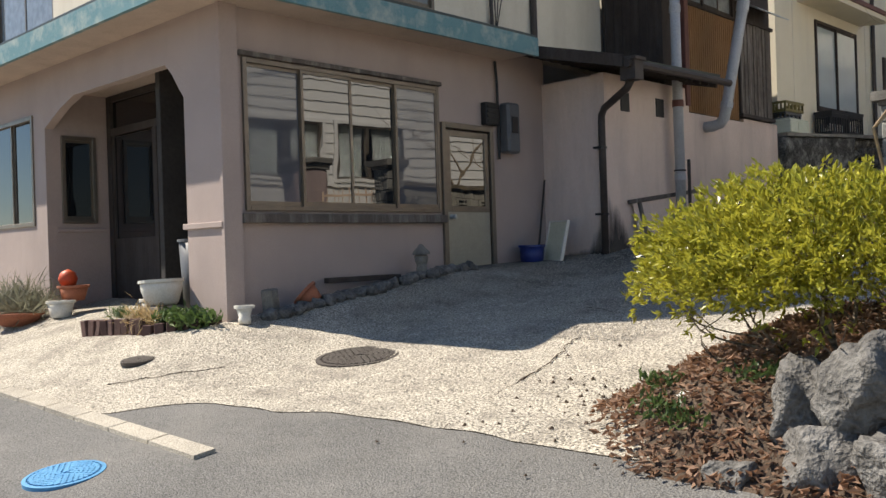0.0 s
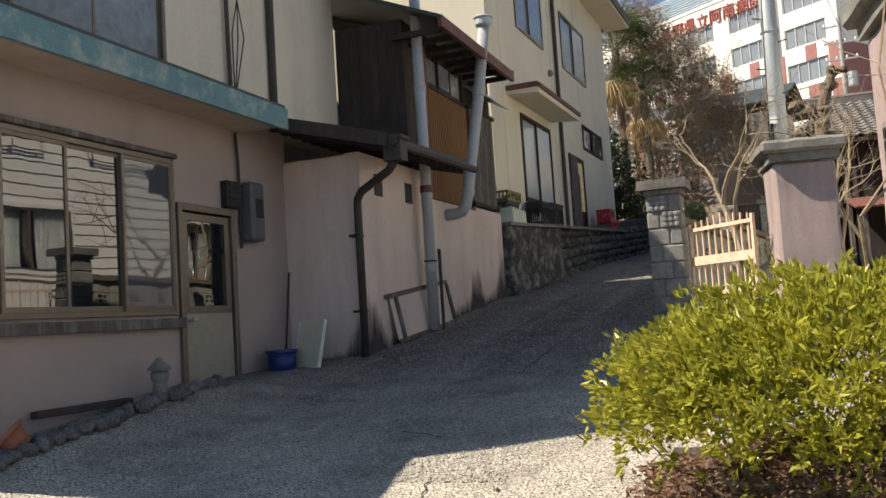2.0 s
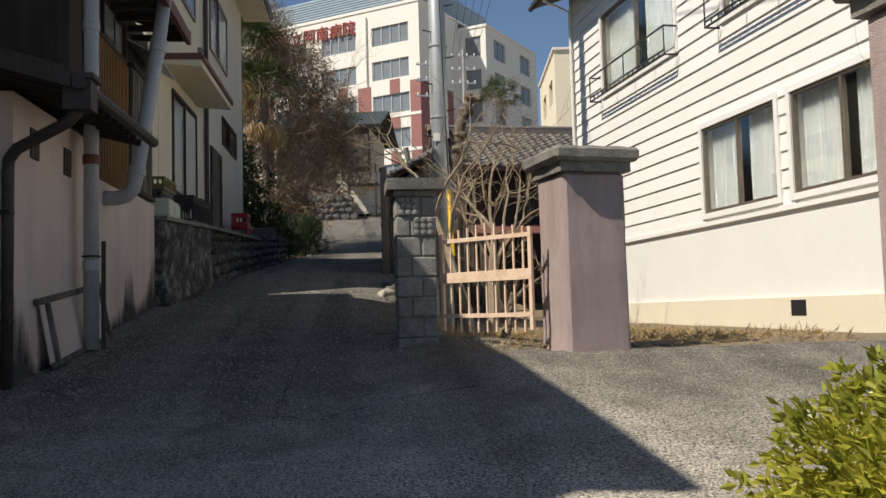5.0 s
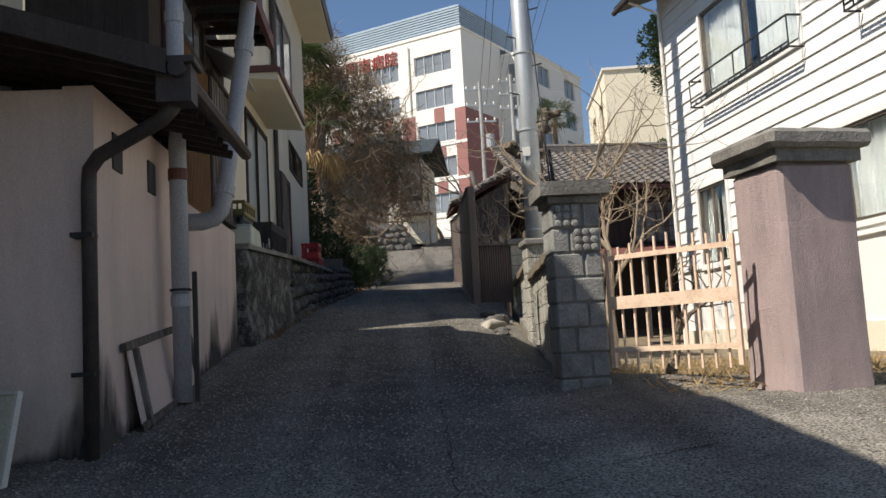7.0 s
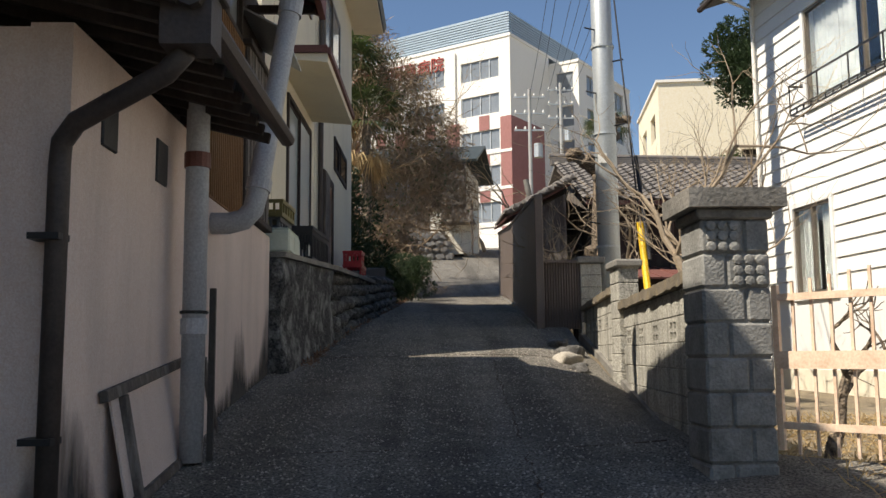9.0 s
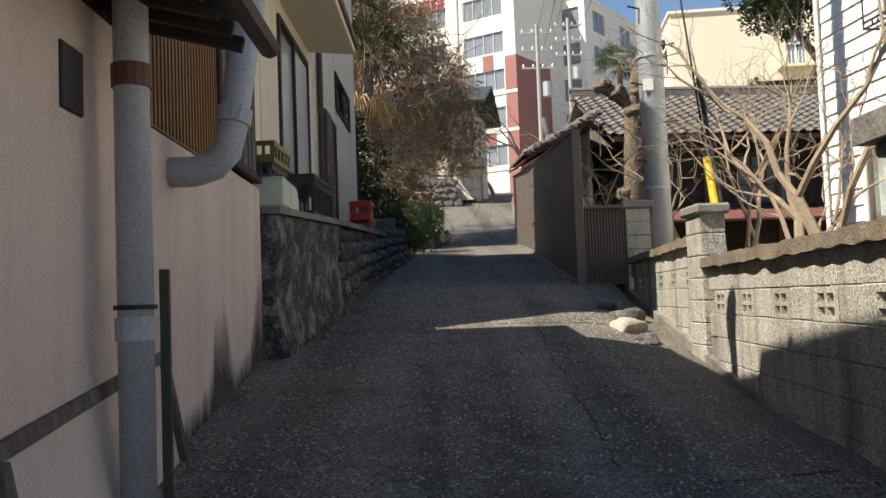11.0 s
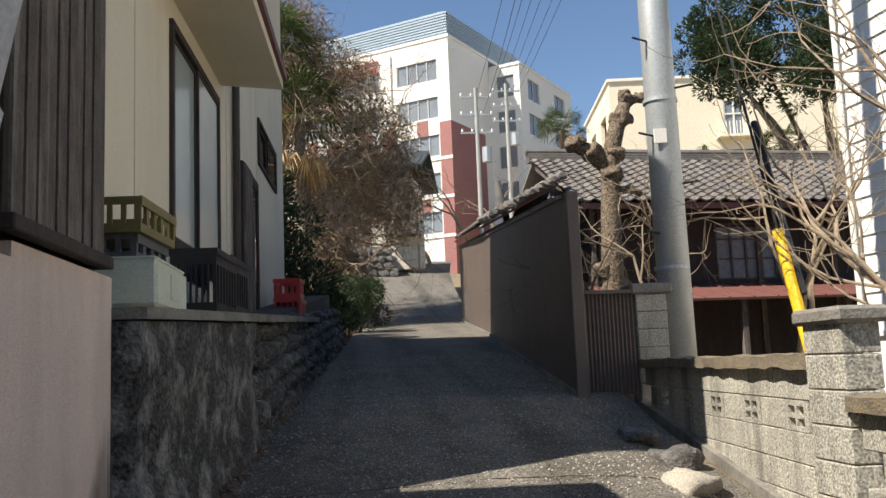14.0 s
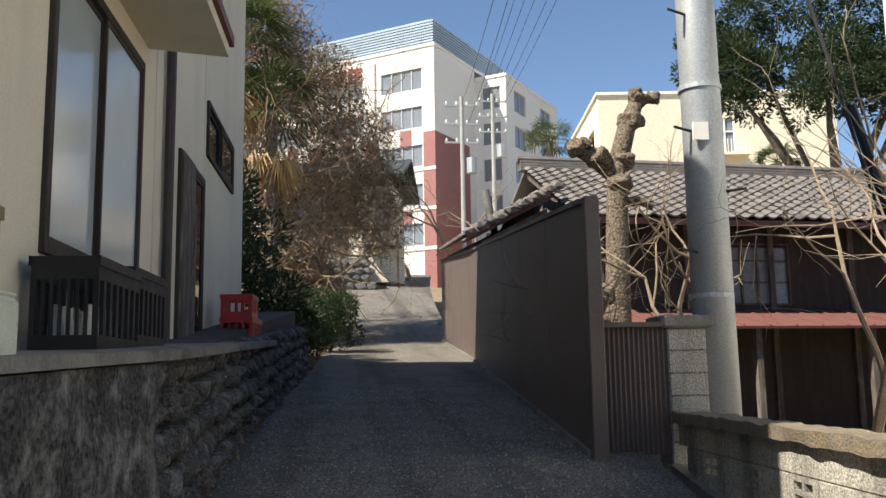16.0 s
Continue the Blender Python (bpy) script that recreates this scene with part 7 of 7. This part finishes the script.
FOOTFADE = mat("dark_foot_band", (0.06, 0.055, 0.05), (0.10, 0.09, 0.08), 0.95, 4, 60, 0.5)
nt_ = FOOTFADE.node_tree
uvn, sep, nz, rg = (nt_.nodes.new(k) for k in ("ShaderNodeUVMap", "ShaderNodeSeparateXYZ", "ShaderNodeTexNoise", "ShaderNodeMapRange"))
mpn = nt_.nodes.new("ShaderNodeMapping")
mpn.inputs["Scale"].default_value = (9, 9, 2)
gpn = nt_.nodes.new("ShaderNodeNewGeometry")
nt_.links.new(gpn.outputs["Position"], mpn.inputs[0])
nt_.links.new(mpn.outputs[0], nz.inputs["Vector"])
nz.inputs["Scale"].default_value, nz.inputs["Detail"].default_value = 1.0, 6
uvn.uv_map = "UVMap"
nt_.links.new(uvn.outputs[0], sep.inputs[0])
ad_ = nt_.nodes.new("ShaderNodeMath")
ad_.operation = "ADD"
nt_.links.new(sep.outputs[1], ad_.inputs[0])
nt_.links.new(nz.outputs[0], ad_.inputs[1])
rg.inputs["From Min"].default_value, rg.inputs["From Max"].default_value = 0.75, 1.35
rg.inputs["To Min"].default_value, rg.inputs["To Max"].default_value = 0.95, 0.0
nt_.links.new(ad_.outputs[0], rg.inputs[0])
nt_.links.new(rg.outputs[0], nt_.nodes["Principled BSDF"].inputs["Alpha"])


def foot_band(place, u0, u1, zf, hf, name="wall_foot_band"):
    """A dark band on a wall foot, ragged and thinning out at its upper rim."""
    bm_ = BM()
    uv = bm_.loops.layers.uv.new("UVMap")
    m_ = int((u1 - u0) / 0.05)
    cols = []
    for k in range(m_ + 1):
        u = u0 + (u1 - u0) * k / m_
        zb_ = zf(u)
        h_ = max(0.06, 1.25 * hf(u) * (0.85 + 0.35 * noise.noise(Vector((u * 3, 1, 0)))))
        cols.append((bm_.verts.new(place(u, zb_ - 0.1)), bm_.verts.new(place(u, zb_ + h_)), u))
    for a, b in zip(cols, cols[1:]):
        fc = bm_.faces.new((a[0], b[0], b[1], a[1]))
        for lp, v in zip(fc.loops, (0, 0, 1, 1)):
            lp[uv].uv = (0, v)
    part(name, bm_, FOOTFADE, annex, "black ragged band at the wall foot")


foot_band(lambda u, z: (-6.746, u, z), 13.1, 15.94, lambda u: rise(u), lambda u: 0.22 + 0.55 * math.exp(-((u - 14.4) / 0.3) ** 2) + 0.6 * math.exp(-((u - 15.8) / 0.35) ** 2))
foot_band(lambda u, z: (-6.746, u, z), 10.36, 13.1, lambda u: rise(u), lambda u: 0.14 + 0.7 * math.exp(-((u - 10.45) / 0.3) ** 2))
foot_band(lambda u, z: (u, 10.346, z), -7.78, -6.76, lambda u: 1.35, lambda u: 0.08 + 0.5 * math.exp(-((u + 6.8) / 0.2) ** 2))

# ---------- things on the retaining wall ----------
TZ = 3.42


def crate(name, at, sx, sy, h, material, label, slots=4, rows_=2, group=""):
    c_ = thing(name, label, "crate", group)
    c_.matrix_basis = Matrix.Translation(at) @ Euler((0, 0, radians(-3))).to_matrix().to_4x4()
    for (a, b, ux) in (((-sx / 2, -sy / 2), sy, 0), ((sx / 2 - 0.02, -sy / 2), sy, 0), ((-sx / 2 + 0.02, -sy / 2), sx - 0.04, 1), ((-sx / 2 + 0.02, sy / 2 - 0.02), sx - 0.04, 1)):
        hs = []
        for r in range(rows_):
            for s in range(slots):
                u0 = b * (s + 0.18) / slots
                hs.append((u0, u0 + b * 0.64 / slots, h * (r + 0.25) / rows_, h * (r + 0.78) / rows_))
        if ux:
            g = lambda u, v, d, a=a: (a[0] + u, a[1] + d, v)
        else:
            g = lambda u, v, d, a=a: (a[0] + d, a[1] + u, v)
        part("side", grid_wall(BM(), g, (0, b), (0, h), hs, 0.02), material, c_)
    part("bottom", bx(BM(), -sx / 2 + 0.02, sx / 2 - 0.02, -sy / 2 + 0.02, sy / 2 - 0.02, 0, 0.015), material, c_)
    part("rim", bx(BM(), -sx / 2 - 0.01, -sx / 2, -sy / 2 - 0.01, sy / 2 + 0.01, h - 0.05, h), material, c_)
    part("rim", bx(BM(), sx / 2, sx / 2 + 0.01, -sy / 2 - 0.01, sy / 2 + 0.01, h - 0.05, h), material, c_)
    return c_


st = thing("styrofoam_box", "pale green styrofoam box on the wall top", "box", at=(-6.80, 16.50, TZ))
part("body", bx(BM(), -0.25, 0.25, -0.42, 0.42, 0, 0.25, bev=0.02), STYRO, st)
part("lid", bx(BM(), -0.24, 0.24, -0.41, 0.41, 0.25, 0.27, bev=0.008), STYRO, st)
part("recess", bx(BM(), 0.25, 0.255, -0.08, 0.1, 0.06, 0.2), STYRO, st)
crate("crate", (-6.84, 16.48, TZ + 0.27), 0.36, 0.62, 0.13, DARKGREY, "dark slotted crate on styrofoam box", 4, 1)
crate("crate", (-6.82, 16.46, TZ + 0.40), 0.40, 0.72, 0.19, YELLOWCRATE, "dirty olive-yellow plastic bottle crate", 5, 1)
can = link("jar", lathe(BM(), [(0.04, 0), (0.045, 0.01), (0.045, 0.13), (0.035, 0.15)], 14, (-6.7, 16.87, TZ + 0.27)), WHITEPOT, smooth=True)
tagged(can, "white jar standing on styrofoam box", "jar")
for k, y in enumerate((18.42, 19.26)):
    rk = crate("bottle_rack", (-6.68, y, TZ + 0.03 + 0.05 * k), 0.34, 0.8, 0.54, BLACKMETAL, "black slatted bottle rack with white bottles", 7, 1, "bottle racks")
    for i in range(6):
        for j in range(2):
            bt = link("bottle", lathe(BM(), [(0.035, 0), (0.04, 0.01), (0.04, 0.17), (0.016, 0.22), (0.016, 0.27), (0.02, 0.28)], 12), WHITEPOT if (i + j) % 3 else PALEPANE, smooth=True)
            bt.location = (-6.76 + 0.16 * j, y - 0.31 + 0.125 * i, TZ + 0.03 + 0.05 * k + 0.018)
            tagged(bt, "pale empty bottle standing in a rack", "bottle", group="bottles in racks")
for k in range(2):
    crate("crate", (-6.42, 24.1, 3.80 + 0.27 * k), 0.36, 0.5, 0.27, REDPLASTIC, "red plastic bottle crate on the wall", 4, 1, "red crates")
crate("crate", (-6.42, 24.7, 3.83), 0.36, 0.5, 0.27, REDPLASTIC, "red plastic bottle crate on the wall", 4, 1, "red crates")
post = thing("timber_post", "old weathered timber boards by the doorway", "timber")
for k in range(5):
    part("board", bx(BM(), -6.86 + 0.02 * k, -6.83 + 0.02 * k, 22.2 + 0.13 * k, 22.31 + 0.13 * k, 3.6, 5.3 - 0.12 * (k % 3), bev=0.006), WEATHERWOOD, post)

# ---------- foot of block wall, yard floor ----------
for i, (x, y, s) in enumerate(((-3.45, 17.2, 0.2), (-3.3, 17.9, 0.22), (-3.42, 16.6, 0.13), (-3.35, 18.6, 0.2))):
    o = link("boulder", boulder(BM(), (0, 0, 0), (s * 0.7, s * 1.15, s * 0.5), 800 + i, 3), ROCK if i else CONCRETE, smooth=True)
    o.location = (x + 0.12, y, ground_z(x + 0.12, y) + 0.02)
    tagged(o, "pale rounded stone at the lane edge", "stone", group="lane edge stones")
rs = np.random.RandomState(33)
yard = thing("dry_grass", "straw-coloured dry grass and leaves in the yard", "dry grass", kind="stuff")
c = np.stack([rs.uniform(-2.9, 0.8, 5200), rs.uniform(10.6, 16.0, 5200), np.zeros(5200)], 1)
c[:, 2] = [ground_z(x, y) - 0.01 for x, y in c[:, :2]]
leaves("straw", c, rs.normal(size=c.shape) * np.array([1, 1, 0.5]) + np.array([0, 0, 0.35]), 0.13, 0.014, STRAW, yard, seed=5)
bankg = thing("dry_grass", "dry leaves and weeds along the retaining wall foot", "dry grass", kind="stuff")
yy = rs.uniform(16.5, 36, 2600)
c = np.stack([np.array([centre(y) - 1.62 - abs(rs.normal()) * 0.14 for y in yy]), yy, np.array([rise(y) + 0.02 for y in yy])], 1)
leaves("leaf", c, rs.normal(size=c.shape) + np.array([0, 0, 0.4]), 0.07, 0.02, DRYLEAF, bankg, seed=6)
yb = thing("dry_grass", "tawny dry grass on the hillside bank", "dry grass", kind="stuff")
c = np.stack([rs.uniform(8, 26, 6000), rs.uniform(42, 60, 6000), np.zeros(6000)], 1)
c[:, 2] = [ground_z(x, y) - 0.05 for x, y in c[:, :2]]
leaves("straw", c, rs.normal(size=c.shape) * 0.6 + np.array([0, 0, 0.8]), 0.5, 0.06, STRAW, yb, seed=7)
hose = thing("climber_vine", "thin brown vine hanging on gate pillar", "vine")
part("stem", tube(BM(), [(-1.4, 6.0, 3.4), (-1.5, 5.8, 2.9), (-1.46, 5.7, 2.4), (-1.56, 5.6, 1.9), (-1.48, 5.5, 1.4)], 0.006, 5), BROWNTWIG, hose)
